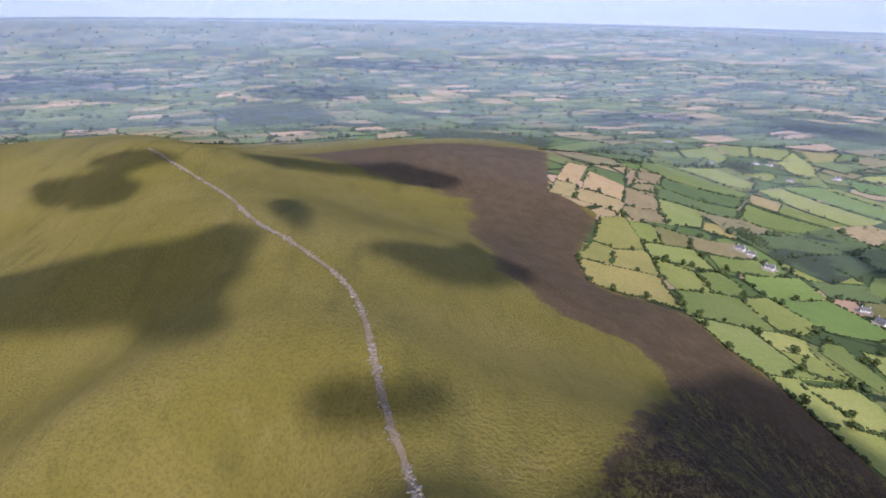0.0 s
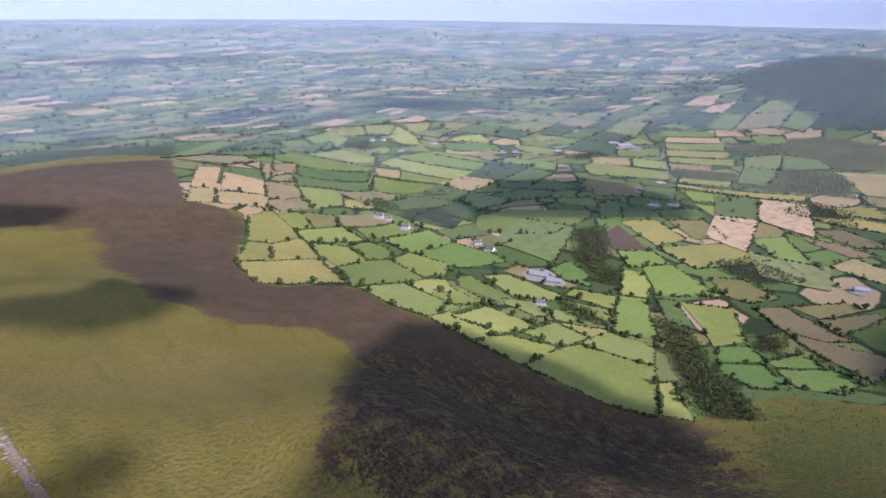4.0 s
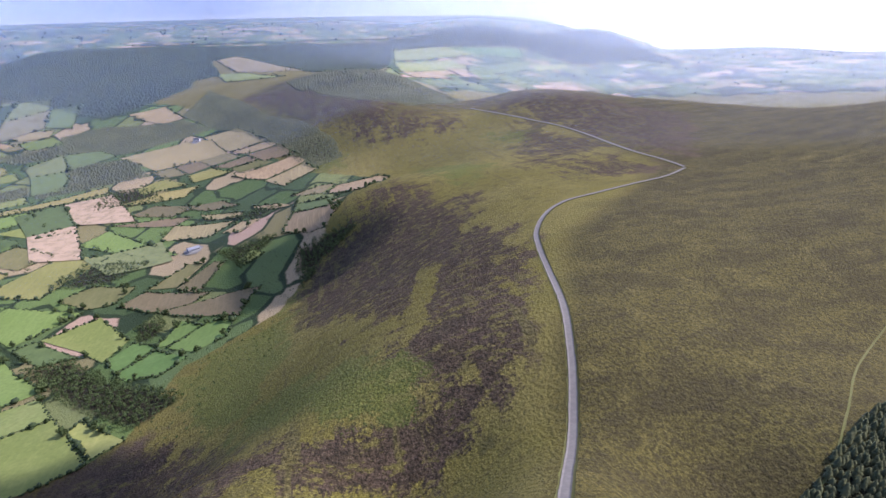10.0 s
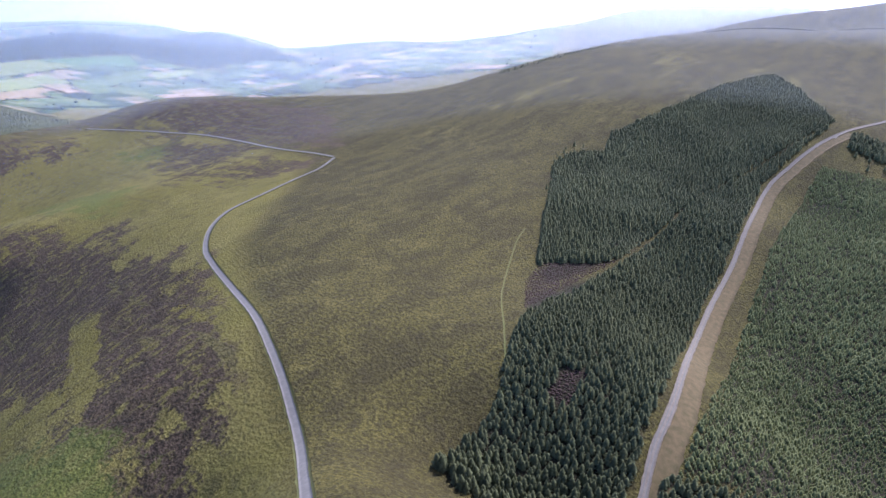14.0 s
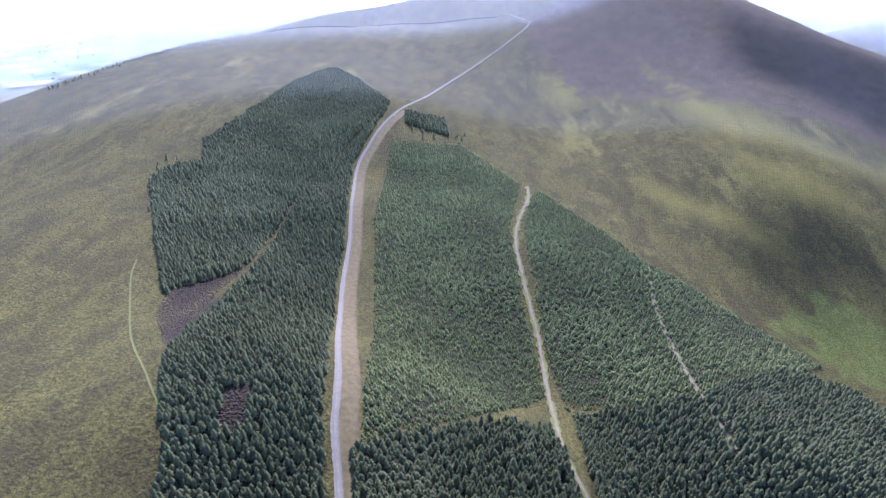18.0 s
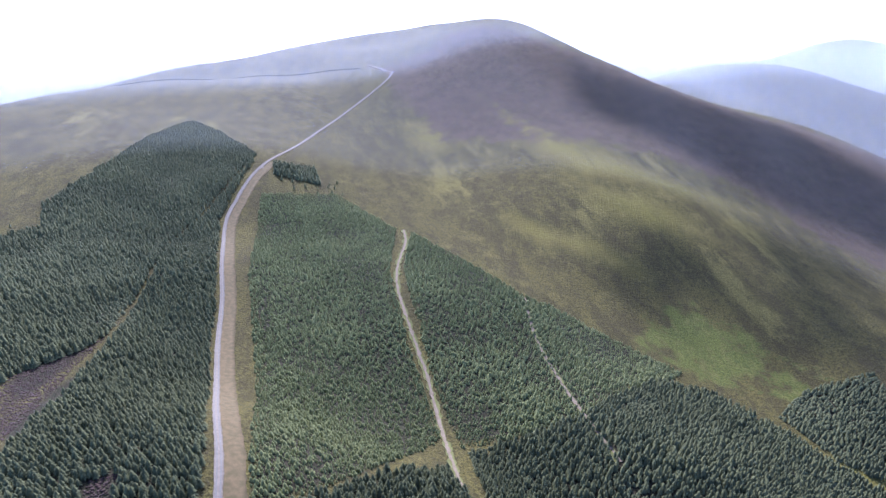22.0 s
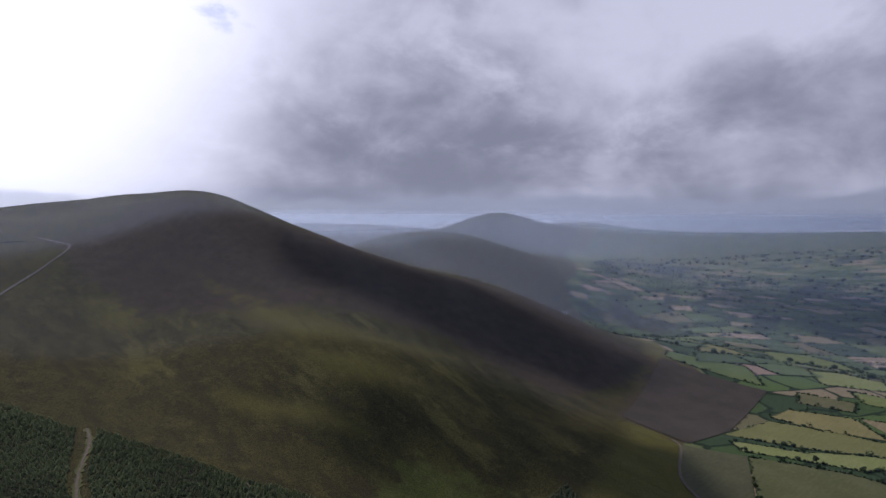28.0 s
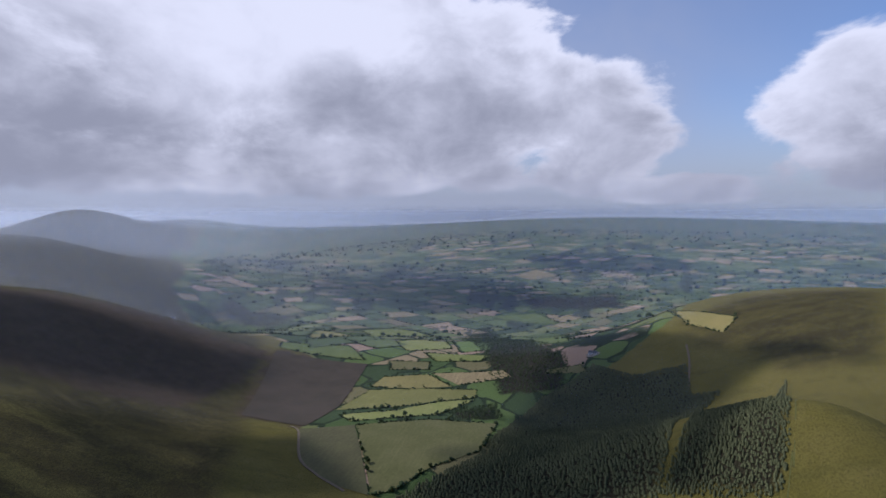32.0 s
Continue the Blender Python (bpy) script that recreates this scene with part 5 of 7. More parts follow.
def field(kind, *xy):
    poly = ring(xy)
    mat, label = SWARD[kind]
    FIELD_RINGS.append(poly)
    r = float(np.hypot(*poly.mean(0)))
    bm = bmesh.new()
    face = bm.faces.new([bm.verts.new((x, y, 0)) for x, y in poly])
    bmesh.ops.triangulate(bm, faces=[face])
    longest = max(e.calc_length() for e in bm.edges)
    cuts = max(1, min(14, int(longest / (8 + 0.014 * r))))
    bmesh.ops.subdivide_edges(bm, edges=bm.edges[:], cuts=cuts, use_grid_fill=True)
    p = np.array([v.co[:2] for v in bm.verts])
    z = height(p[:, 0], p[:, 1]) + lift(r)
    for v, h in zip(bm.verts, z):
        v.co.z = h
    bmesh.ops.recalc_face_normals(bm, faces=bm.faces)
    if sum(f.normal.z for f in bm.faces) < 0:
        bmesh.ops.reverse_faces(bm, faces=bm.faces)
    ob = part("field", bm, mat, smooth=True)
    tagged(ob, label + (" on the steep upper slope" if r < 520 else " bounded by hedges" if r < 1300 else " in the low country"), "field", group="hedged fields")
    if kind not in ("heath", "rough"):
        for a, b in zip(poly, np.roll(poly, -1, 0)):
            EDGES.append((a, b, r))


WOODS, WAYS, HOUSES = [], [], []


def way(kind, *xy):
    WAYS.append((kind, ring(xy)))


def wood(kind, *xy):
    WOODS.append((kind, ring(xy)))
    if kind in ("spruce", "young", "wood", "far", "thicket"):
        COVERS["wooded"].append(ring(xy))


def building(kind, x, y, length):
    HOUSES.append((kind, x, y, length))


# the hedged fields, corner by corner in metres
field("pale", 391, 206, 404, 201, 362, 157, 348, 177)
field("green", 296, 277, 352, 288, 381, 287, 400, 252, 416, 226, 343, 177, 324, 210, 309, 252)
field("green", 320, 322, 354, 289, 296, 277, 274, 320)
field("pale", 258, 365, 313, 383, 340, 389, 288, 373, 318, 323, 274, 320)
field("pale", 283, 364, 346, 383, 368, 334, 340, 323, 318, 323)
field("pale", 340, 323, 398, 335, 406, 294, 384, 288, 355, 290)
field("pale", 226, 440, 289, 453, 296, 417, 313, 383, 258, 365, 238, 393)
field("pale", 386, 290, 437, 297, 462, 255, 419, 228, 403, 254)
field("bright", 486, 202, 527, 175, 487, 137, 459, 156, 465, 186)
field("yellow", 399, 334, 446, 299, 410, 294)
field("green", 299, 421, 343, 433, 348, 398, 313, 383)
field("green", 329, 425, 352, 435, 362, 388, 300, 388)
field("yellow", 143, 541, 183, 542, 235, 547, 224, 454, 171, 472, 143, 483)
field("pale", 387, 401, 420, 385, 403, 347, 387, 349, 375, 385)
field("bright", 526, 165, 559, 128, 547, 101, 513, 104, 497, 134)
field("pale", 422, 362, 448, 351, 427, 320, 402, 338)
field("pale", 289, 453, 328, 469, 356, 467, 340, 430, 299, 421)
field("bright", 525, 222, 557, 204, 535, 178, 491, 204)
field("green", 242, 514, 296, 542, 330, 547, 328, 469, 289, 453, 223, 444)
field("bright", 535, 178, 582, 161, 557, 137, 531, 167)
field("green", 377, 473, 401, 477, 399, 396, 373, 391, 357, 445)
field("green", 457, 383, 497, 333, 460, 311, 460, 352)
field("bright", 540, 357, 565, 334, 526, 303, 479, 257, 445, 295)
field("yellow", 179, 612, 201, 605, 184, 546, 144, 545)
field("brown", 622, 200, 615, 151, 606, 76, 588, 87, 552, 96, 583, 148)
field("pale", 419, 472, 456, 467, 471, 390, 445, 381, 405, 405)
field("yellow", 200, 601, 252, 629, 235, 547, 184, 546)
field("green", 249, 609, 301, 598, 296, 542, 244, 518, 241, 552)
field("green", 503, 397, 535, 358, 500, 335, 477, 390)
field("green", 595, 308, 634, 260, 567, 212, 523, 225, 559, 259)
field("green", 333, 551, 381, 578, 404, 514, 368, 481, 324, 471)
field("dark", 578, 328, 593, 311, 544, 255, 534, 287)
field("tan", 458, 478, 494, 488, 516, 402, 492, 402, 474, 432)
field("green", 301, 598, 344, 628, 357, 597, 338, 550, 296, 542)
field("rough", -683, -347, -719, -282, -544, -199, -546, -239, -572, -291)
field("brown", 656, 248, 683, 222, 631, 136, 618, 156, 625, 205)
field("bright", 522, 458, 568, 461, 554, 416, 528, 393, 513, 427)
field("olive", -719, -280, -774, -189, -796, -93, -665, -99, -611, -150, -561, -174, -545, -197)
field("pale", 610, 403, 625, 383, 601, 352, 569, 336, 544, 359)
field("yellow", 211, 704, 252, 729, 254, 638, 201, 605, 180, 618)
field("pale", 693, 110, 716, 95, 689, 77, 674, 100)
field("pale", 252, 656, 338, 687, 342, 629, 266, 606, 248, 612)
field("brown", 670, 183, 721, 145, 709, 128, 640, 152)
field("bright", 381, 578, 475, 608, 493, 528, 488, 503, 406, 506)
field("bright", 640, 394, 681, 373, 652, 284, 586, 333, 609, 357)
field("plough", 727, 54, 796, 40, 728, -29, 684, 0, 688, 17)
field("olive", 688, 220, 738, 180, 728, 158, 675, 184)
field("olive", 690, 325, 722, 294, 703, 238, 663, 255, 659, 283)
field("green", 253, 721, 292, 731, 287, 670, 252, 656)
field("bright", 397, 658, 450, 666, 473, 667, 478, 612, 381, 578, 378, 630)
field("olive", 292, 731, 345, 735, 339, 694, 287, 670)
field("bright", 653, 446, 696, 416, 682, 378, 623, 401)
field("green", 357, 690, 437, 708, 450, 666, 397, 658, 354, 643)
field("olive", 507, 604, 545, 602, 545, 557, 505, 561)
field("dark", 840, 37, 791, -29, 752, -12, 802, 40)
field("straw", 169, 805, 202, 807, 185, 749, 148, 753)
field("straw", 202, 797, 266, 794, 246, 738, 186, 750)
field("tan", 345, 735, 426, 749, 438, 710, 361, 697, 342, 693)
field("dark", 483, 659, 549, 648, 558, 603, 533, 602, 481, 615)
field("plough", 263, 773, 324, 794, 319, 756, 247, 726)
field("tan", 271, 792, 322, 797, 326, 755, 265, 729, 256, 746)
field("heath", 669, 494, 736, 507, 696, 424, 651, 449)
field("straw", 828, 147, 851, 120, 836, 87, 804, 119)
field("pale", -763, -323, -802, -248, -869, -193, -897, -142, -801, -182, -733, -294)
field("yellow", 712, 421, 836, 365, 816, 300, 699, 348)
field("green", 472, 725, 530, 714, 552, 652, 483, 659, 463, 688)
field("plough", 848, -10, 884, -29, 917, -97, 904, -116, 752, -61)
field("straw", 905, 110, 870, 62, 842, 44, 862, 83)
field("tan", 302, 865, 332, 854, 326, 794, 265, 779)
field("straw", 242, 903, 292, 866, 266, 794, 209, 808)
field("green", 579, 674, 645, 678, 758, 582, 728, 558, 618, 543, 570, 581, 539, 632)
field("plough", 884, 46, 898, 0, 897, -25, 855, -3)
field("bright", 875, 361, 930, 334, 824, 232, 784, 202, 797, 250)
field("plough", 290, 860, 348, 876, 328, 807, 266, 784)
field("straw", 859, 243, 915, 232, 867, 131, 828, 164)
field("yellow", 752, 518, 808, 489, 780, 412, 718, 424)
field("straw", 210, 927, 248, 936, 203, 811, 170, 810)
field("yellow", 406, 816, 457, 826, 449, 763, 385, 772)
field("pale", 342, 854, 454, 896, 406, 824, 385, 780, 321, 751)
field("yellow", -786, -340, -901, -325, -949, -146, -908, -144, -817, -252)
field("straw", 943, 196, 897, 121, 874, 124, 910, 182)
field("olive", 825, 476, 885, 444, 839, 382, 791, 407)
field("tan", 330, 931, 370, 939, 344, 870, 304, 868)
field("heath", -710, -451, -1048, -578, -1058, -385, -808, -342, -697, -346)
field("dark", 796, 597, 850, 591, 777, 534, 732, 539)
field("dark", 815, 560, 853, 535, 821, 497, 767, 522)
field("brown", 953, 338, 957, 254, 944, 211, 915, 232)
field("brown", 1001, 242, 989, 165, 939, 133, 955, 185)
field("yellow", -921, -331, -981, -325, -1011, -246, -951, -191, -914, -262)
field("dark", 847, 519, 930, 486, 904, 448, 830, 485)
field("green", 766, 674, 822, 631, 784, 589, 745, 636)
field("straw", 1038, 95, 1070, 19, 1006, 2, 952, 57)
field("dark", 381, 946, 543, 974, 508, 911, 345, 860)
field("brown", 992, 319, 1027, 287, 992, 204, 962, 246)
field("straw", -1019, -242, -1066, -114, -1030, -95, -964, -183)
field("plough", 339, 1009, 428, 1063, 390, 969, 296, 875)
field("dark", 688, 770, 778, 771, 807, 715, 767, 682, 689, 721)
field("green", 951, 504, 987, 459, 933, 386, 915, 436)
field("olive", -1066, -29, -1076, 33, -1034, 42, -1046, -34)
field("plough", 383, 1063, 421, 1043, 381, 954, 335, 945)
field("straw", 1107, 161, 1116, 41, 1077, 20, 1045, 97)
field("green", 571, 1001, 686, 892, 670, 841, 603, 876, 512, 909)
field("yellow", 1045, 362, 1087, 283, 1093, 219, 1049, 239, 1042, 325)
field("olive", -1090, -349, -1103, -268, -1044, -254, -1029, -329)
field("dark", 418, 1034, 578, 1029, 547, 980, 385, 956)
field("dark", 982, 630, 1024, 584, 934, 533, 902, 578)
field("dark", 748, 810, 820, 698, 869, 708, 873, 772, 796, 859)
field("olive", 878, 709, 960, 749, 984, 638, 899, 583, 840, 630)
field("olive", 1144, 166, 1149, 110, 1121, 82, 1115, 147)
field("bright", 1018, 574, 1068, 491, 1017, 473, 967, 512)
field("yellow", -1264, 219, -1078, 300, -1035, 266, -1123, 229)
field("yellow", 1119, 340, 1150, 291, 1111, 242, 1088, 318)
field("yellow", 1151, 249, 1168, 205, 1130, 165, 1113, 233)
field("brown", 1188, 139, 1178, 67, 1125, 42, 1138, 103)
field("green", 653, 1021, 715, 918, 686, 900, 620, 977)
field("green", -1183, -300, -1174, -150, -1125, -167, -1110, -258)
field("brown", 1171, 204, 1183, 141, 1154, 110, 1150, 169)
field("straw", 609, 1059, 653, 1026, 619, 979, 579, 1013)
field("green", 432, 1185, 484, 1149, 599, 1061, 582, 1035, 423, 1047, 389, 1079)
field("yellow", 1058, 604, 1150, 395, 1121, 384, 1033, 590)
field("straw", 1221, 172, 1214, 97, 1183, 73, 1193, 140)
field("tan", 1191, 322, 1201, 282, 1160, 250, 1156, 293)
field("brown", 1204, 281, 1214, 239, 1180, 208, 1160, 246)
field("tan", 1217, 238, 1223, 180, 1189, 152, 1180, 206)
field("pale", 631, 1083, 693, 1119, 818, 915, 765, 876, 720, 924, 658, 1033)
field("green", -1116, -602, -1183, -472, -1083, -401, -1068, -583)
field("green", 1124, 634, 1166, 545, 1121, 523, 1073, 612)
field("pale", 495, 1163, 604, 1212, 647, 1126, 616, 1078, 580, 1094)
field("straw", 1322, 237, 1317, 162, 1222, 98, 1224, 175)
field("straw", 1305, 411, 1320, 254, 1298, 219, 1225, 180, 1198, 318)
field("green", 1037, 833, 1094, 851, 1146, 678, 1077, 630, 974, 760)
field("bright", 944, 1009, 1010, 889, 950, 838, 863, 927)
field("bright", 702, 1123, 790, 1138, 868, 985, 824, 930)
field("green", 487, 1319, 577, 1358, 547, 1239, 500, 1174, 444, 1214)
field("green", 824, 1132, 888, 1026, 871, 989, 796, 1126)
field("pale", -1301, -402, -1554, -344, -1247, -250, -1189, -341)
field("green", 657, 1191, 727, 1220, 735, 1191, 689, 1152)
field("tan", 1232, 734, 1270, 642, 1214, 616, 1171, 688)
field("bright", -1418, -284, -1673, -231, -1238, -158, -1199, -221)
field("pale", 1210, 819, 1240, 750, 1170, 692, 1137, 765)
field("green", 831, 1192, 815, 1127, 751, 1163, 761, 1194)
field("straw", 1139, 895, 1201, 822, 1135, 769, 1083, 843)
field("yellow", -1490, -696, -1328, -529, -1268, -512, -1213, -588)
field("bright", 885, 1198, 1010, 1116, 987, 1053, 867, 1116)
field("green", 1286, 773, 1354, 635, 1298, 608, 1243, 741)
field("green", 1045, 1091, 1104, 1046, 1124, 967, 1023, 973)
field("pale", 588, 1381, 712, 1482, 685, 1324, 620, 1242, 571, 1278)
field("green", 1249, 901, 1348, 835, 1275, 784, 1199, 856)
field("yellow", 1343, 813, 1410, 680, 1358, 654, 1297, 780)
field("pale", 905, 1433, 874, 1291, 833, 1205, 783, 1218, 795, 1308)
field("green", -1778, -102, -1851, 3, -1274, 9, -1277, -67)
field("pale", 964, 1232, 1053, 1224, 1022, 1138, 913, 1201)
field("green", 1397, 851, 1462, 723, 1414, 695, 1353, 819)
field("green", 724, 1491, 822, 1499, 758, 1356, 707, 1350)
field("yellow", 1173, 1130, 1246, 1089, 1226, 1031, 1136, 1076)
field("straw", 1652, 473, 1656, 379, 1502, 305, 1509, 362)
field("green", 823, 1496, 903, 1450, 832, 1322, 767, 1367)
field("green", 1306, 1002, 1394, 922, 1375, 861, 1309, 934)
field("yellow", 932, 1443, 1019, 1414, 914, 1301, 885, 1307)
field("green", 1555, 705, 1570, 630, 1514, 589, 1501, 661)
field("straw", 1444, 888, 1507, 765, 1471, 737, 1406, 861)
field("yellow", 1181, 1203, 1271, 1165, 1246, 1110, 1162, 1163)
field("green", -1683, -631, -1877, -538, -1726, -419, -1300, -459)
field("green", 1489, 932, 1547, 805, 1511, 776, 1452, 899)
field("straw", 1549, 826, 1588, 768, 1545, 709, 1517, 770)
field("straw", 1628, 759, 1621, 643, 1579, 643, 1574, 714)
field("green", 1522, 963, 1621, 927, 1603, 855, 1533, 877)
field("green", 1905, 273, 1871, 176, 1686, 62, 1780, 237)
field("green", 1497, -89, 2381, -325, 2186, -342, 1367, -121)
field("plough", -1974, -652, -1993, -527, -1871, -576)
field("plough", 2125, 297, 2297, 212, 1836, 6, 1906, 215)
field("green", -2139, -295, -2203, -105, -2100, 2, -2103, -141)
field("straw", 2307, -361, 2454, -587, 2288, -562, 2186, -407)
field("pale", 2503, -365, 2647, -694, 2492, -682, 2307, -361)
field("straw", -2538, -223, -2633, -127, -2572, -24, -2507, -145)
field("green", 2520, -689, 2645, -1020, 2505, -984, 2357, -671)
field("pale", 2594, -1015, 2606, -1202, 2535, -1224, 2474, -998)
field("green", 2835, -411, 2874, -679, 2735, -795, 2554, -372)
field("bright", 2874, -679, 2856, -1050, 2679, -1018, 2718, -804)

# roads, tracks and paths, point by point
way("road", 769, 867, 834, 912, 877, 952, 926, 1017)
way("road", 450, 783, 506, 912, 565, 1000, 641, 1076, 728, 1131, 821, 1179)
way("lane", 1501, 1068, 1434, 948, 1237, 757, 1088, 636)
way("road", 100, -56, 128, -72, 154, -87, 184, -101, 210, -111, 253, -126, 309, -142, 353, -154, 394, -168, 439, -194, 468, -225, 484, -267, 507, -323, 524, -370, 549, -411)
way("road", 554, -414, 592, -416, 668, -415, 803, -433, 904, -427, 989, -392, 1059, -363, 1161, -326)
way("track", 30, -106, 36, -122, 41, -136, 47, -162, 53, -186, 58, -218, 74, -291, 86, -361, 93, -427, 102, -491, 112, -578, 106, -629, 95, -682, 81, -729)
way("hilltrack", 87, -704, 81, -729, 55, -800, 17, -921, -31, -1029, -82, -1110, -124, -1173, -115, -1199, -82, -1261)
way("ride", -100, -125, -84, -146, -70, -166, -60, -190, -53, -215, -54, -258, -55, -332, -50, -393, -47, -447, -52, -488, -66, -540, -69, -574)
way("ride", -156, -247, -151, -283, -148, -327, -148, -379, -157, -430)
way("path", -1, 109, -7, 132, -14, 167, -21, 186, -27, 205, -35, 234, -49, 286, -65, 318, -87, 347, -118, 387, -153, 429, -204, 507, -257, 567, -298, 603, -335, 635)
way("trace", 110, -148, 117, -170, 142, -204, 176, -249, 215, -318, 227, -348)
way("lane", -541, -225, -557, -264, -586, -298, -671, -342, -691, -363)
way("lane", -905, 186, -984, 203, -1041, 209)
way("trace", -463, 168, -485, 178, -508, 188, -848, 307)

way("wall", 520, -1440, 420, -1452, 284, -1440, 146, -1358, 33, -1322, -64, -1253)

# woods and plantations
wood("spruce", 291, -494, 282, -531, 263, -545, 282, -596, 256, -693, 226, -839, 202, -910, 95, -748, 151, -542, 155, -380, 164, -265, 224, -368)
wood("spruce", 96, -733, 119, -588, 88, -361, 69, -244, 53, -161, 42, -118, 112, -118, 113, -159, 136, -205, 147, -236, 151, -345, 150, -535)
wood("young", 83, -642, -3, -663, -61, -578, -43, -477, -47, -368, -54, -279, 0, -208, 41, -181, 55, -304, 78, -465)
wood("young", -76, -572, -156, -434, -279, -366, -153, -288, -62, -267, -59, -321, -57, -393, -56, -477)
wood("spruce", 45, -180, 0, -204, -49, -240, -55, -190, -64, -165, -90, -125, -60, -95, 26, -95, 38, -135)
wood("spruce", -65, -264, -149, -287, -236, -341, -284, -349, -326, -305, -342, -276, -365, -250, -335, -190, -290, -120, -112, -118, -84, -155, -66, -185)
wood("spruce", -335, -320, -375, -340, -407, -342, -450, -345, -420, -255, -369, -258, -350, -274)
wood("spruce", 76, -732, 24, -733, 17, -682, 70, -690)
wood("spruce", 1190, 695, 1232, 569, 1137, 517, 1175, 323, 1281, 383, 1329, 529, 1190, 477, 1104, 646)
wood("spruce", 1482, 733, 1514, 581, 1415, 509, 1418, 666)
wood("spruce", -756, -88, -938, -35, -1067, 53, -992, 115, -978, 197, -886, 188, -877, 228, -811, 177, -501, 83, -550, -171, -656, -97)
wood("spruce", -608, 134, -861, 305, -493, 179, -465, 165, -501, 83)
wood("spruce", -1728, -1229, -1877, -1191, -1845, -904, -1742, -897, -1741, -1152)
wood("spruce", 2489, 827, 2402, 578, 1953, 331, 1788, 617, 1918, 986, 2192, 860)
wood("spruce", 1502, 56, 1749, -470, 1235, -320, 1382, 26)
wood("wood", 586, 212, 617, 198, 580, 174, 550, 187, 560, 205)
wood("wood", 723, 351, 798, 327, 776, 234, 720, 275)
wood("wood", 652, 531, 719, 518, 634, 438, 556, 413, 584, 473)
wood("wood", 603, 447, 595, 392, 561, 375, 541, 402)
wood("wood", 528, 300, 541, 260, 473, 199, 401, 119, 370, 153, 424, 214)
wood("wood", 1127, 387, 1115, 303, 1042, 270, 1032, 392)
wood("wood", 665, 1300, 731, 1290, 679, 1186, 628, 1214)
wood("wood", 448, 811, 494, 858, 479, 734, 444, 750)
wood("wood", 885, 160, 886, 103, 852, 53, 839, 95)
wood("wood", 457, 383, 469, 342, 451, 302, 428, 344)
wood("wood", 1069, 958, 1201, 932, 1186, 866, 1081, 876)
wood("wood", 750, 145, 729, 58, 665, 104)
wood("wood", 666, 39, 663, -33, 638, -39, 617, 3, 566, 29)
wood("wood", -2144, -296, -1099, 13, -973, 3, -934, -110, -1710, -307)
wood("wood", -820, -173, -895, -105, -817, -88, -782, -157)
wood("wood", -2369, -231, -2406, 228, -2233, 234, -2233, -129)
wood("far", 2092, 1101, 1985, 943, 1755, 681, 1641, 531, 1699, 441, 1776, 334, 2018, 321, 2311, 303, 2640, 320, 2680, 700, 2560, 1000, 2300, 1110)
wood("far", 2311, 303, 2001, 52, 1641, -49, 2593, -367, 3002, -414, 3040, -181, 2900, 82, 2650, 240)
wood("thicket", 1719, 271, 1525, 316, 1355, 225, 1287, 148, 1144, 60, 1020, 10, 1031, -48, 1112, -37, 1233, 22, 1326, 102)
wood("thicket", 1565, 611, 1594, 516, 1494, 310, 1355, 225, 1330, 404, 1416, 556)
wood("thicket", 1525, 55, 1353, -46, 1289, -214, 1237, -317, 1152, -201, 1214, -106, 1326, -19)
wood("far", 3121, -415, 3400, -764, 3400, -958, 3300, -1271, 3100, -1690, 2861, -1794, 2513, -1741, 2621, -1396, 2727, -1107, 2890, -1078, 2912, -666, 2786, -420)
wood("brash", 151, -236, 155, -282, 158, -322, 155, -369, 164, -343, 187, -311, 178, -277)
wood("brash", 88, -178, 100, -174, 101, -196, 92, -200)
wood("far", 2410, 535, 3142, 111, 2994, -433, 2449, -334, 1597, -33, 2300, 104, 2238, 249, 2041, 344)
wood("far", 2843, -1088, 3164, -1554, 2549, -1737, 2612, -1257)
wood("treeline", 654, -884, 625, -953, 609, -1060, 562, -1130, 548, -1100, 582, -1011, 602, -917, 622, -839)
wood("lone", 323, -557, 258, -558, 236, -523, 252, -440, 256, -419)
wood("lone", 76, -688, -4, -701, -16, -655, 55, -652)
wood("scrub", 485, 142, 522, 47, 405, 48, 384, 109)
wood("scrub", 367, 154, 395, 112, 323, 85, 344, 122)
wood("scrub", 681, 82, 699, -4, 654, 7, 556, 42, 566, 94)
wood("scrub", 640, 17, 663, -40, 631, -45, 590, -10)
wood("far", 2132, 1141, 2423, 842, 2493, 402, 1874, 258, 1760, 598, 2006, 907)
wood("far", 60, 1596, 299, 1500, 256, 1421, -129, 1544)
wood("far", -809, 2034, -490, 2239, -342, 1881, -627, 1728)
wood("far", 1088, 2007, 1385, 1674, 1323, 1441, 1069, 1612)

# farms and houses
building("shed", 492, 447, 24)
building("shed", 494, 423, 18)
building("house", 498, 549, 12)
building("house", 500, 579, 10)
building("house", 443, 686, 12)
building("house", 424, 731, 11)
building("house", 433, 718, 9)
building("shed", 787, 182, 16)
building("house", 421, 376, 9)
building("house", 614, 1255, 11)
building("house", 733, 1287, 11)
building("house", 763, 1281, 11)
building("house", 747, 1166, 11)
building("house", 867, 1193, 12)
building("shed", 1299, 915, 36)
building("shed", 1296, 945, 26)
building("shed", 1297, 877, 22)
building("house", 1114, 981, 12)
building("house", 974, 1043, 11)
building("house", 1006, 1028, 11)
building("barn", 1037, 628, 13)
building("house", 926, 601, 11)
building("house", 908, 518, 13)
building("house", 875, 536, 13)
building("house", 1315, 1093, 14)
building("shed", 606, 1499, 22)
building("house", 1313, 251, 13)
building("house", 1530, 1044, 14)
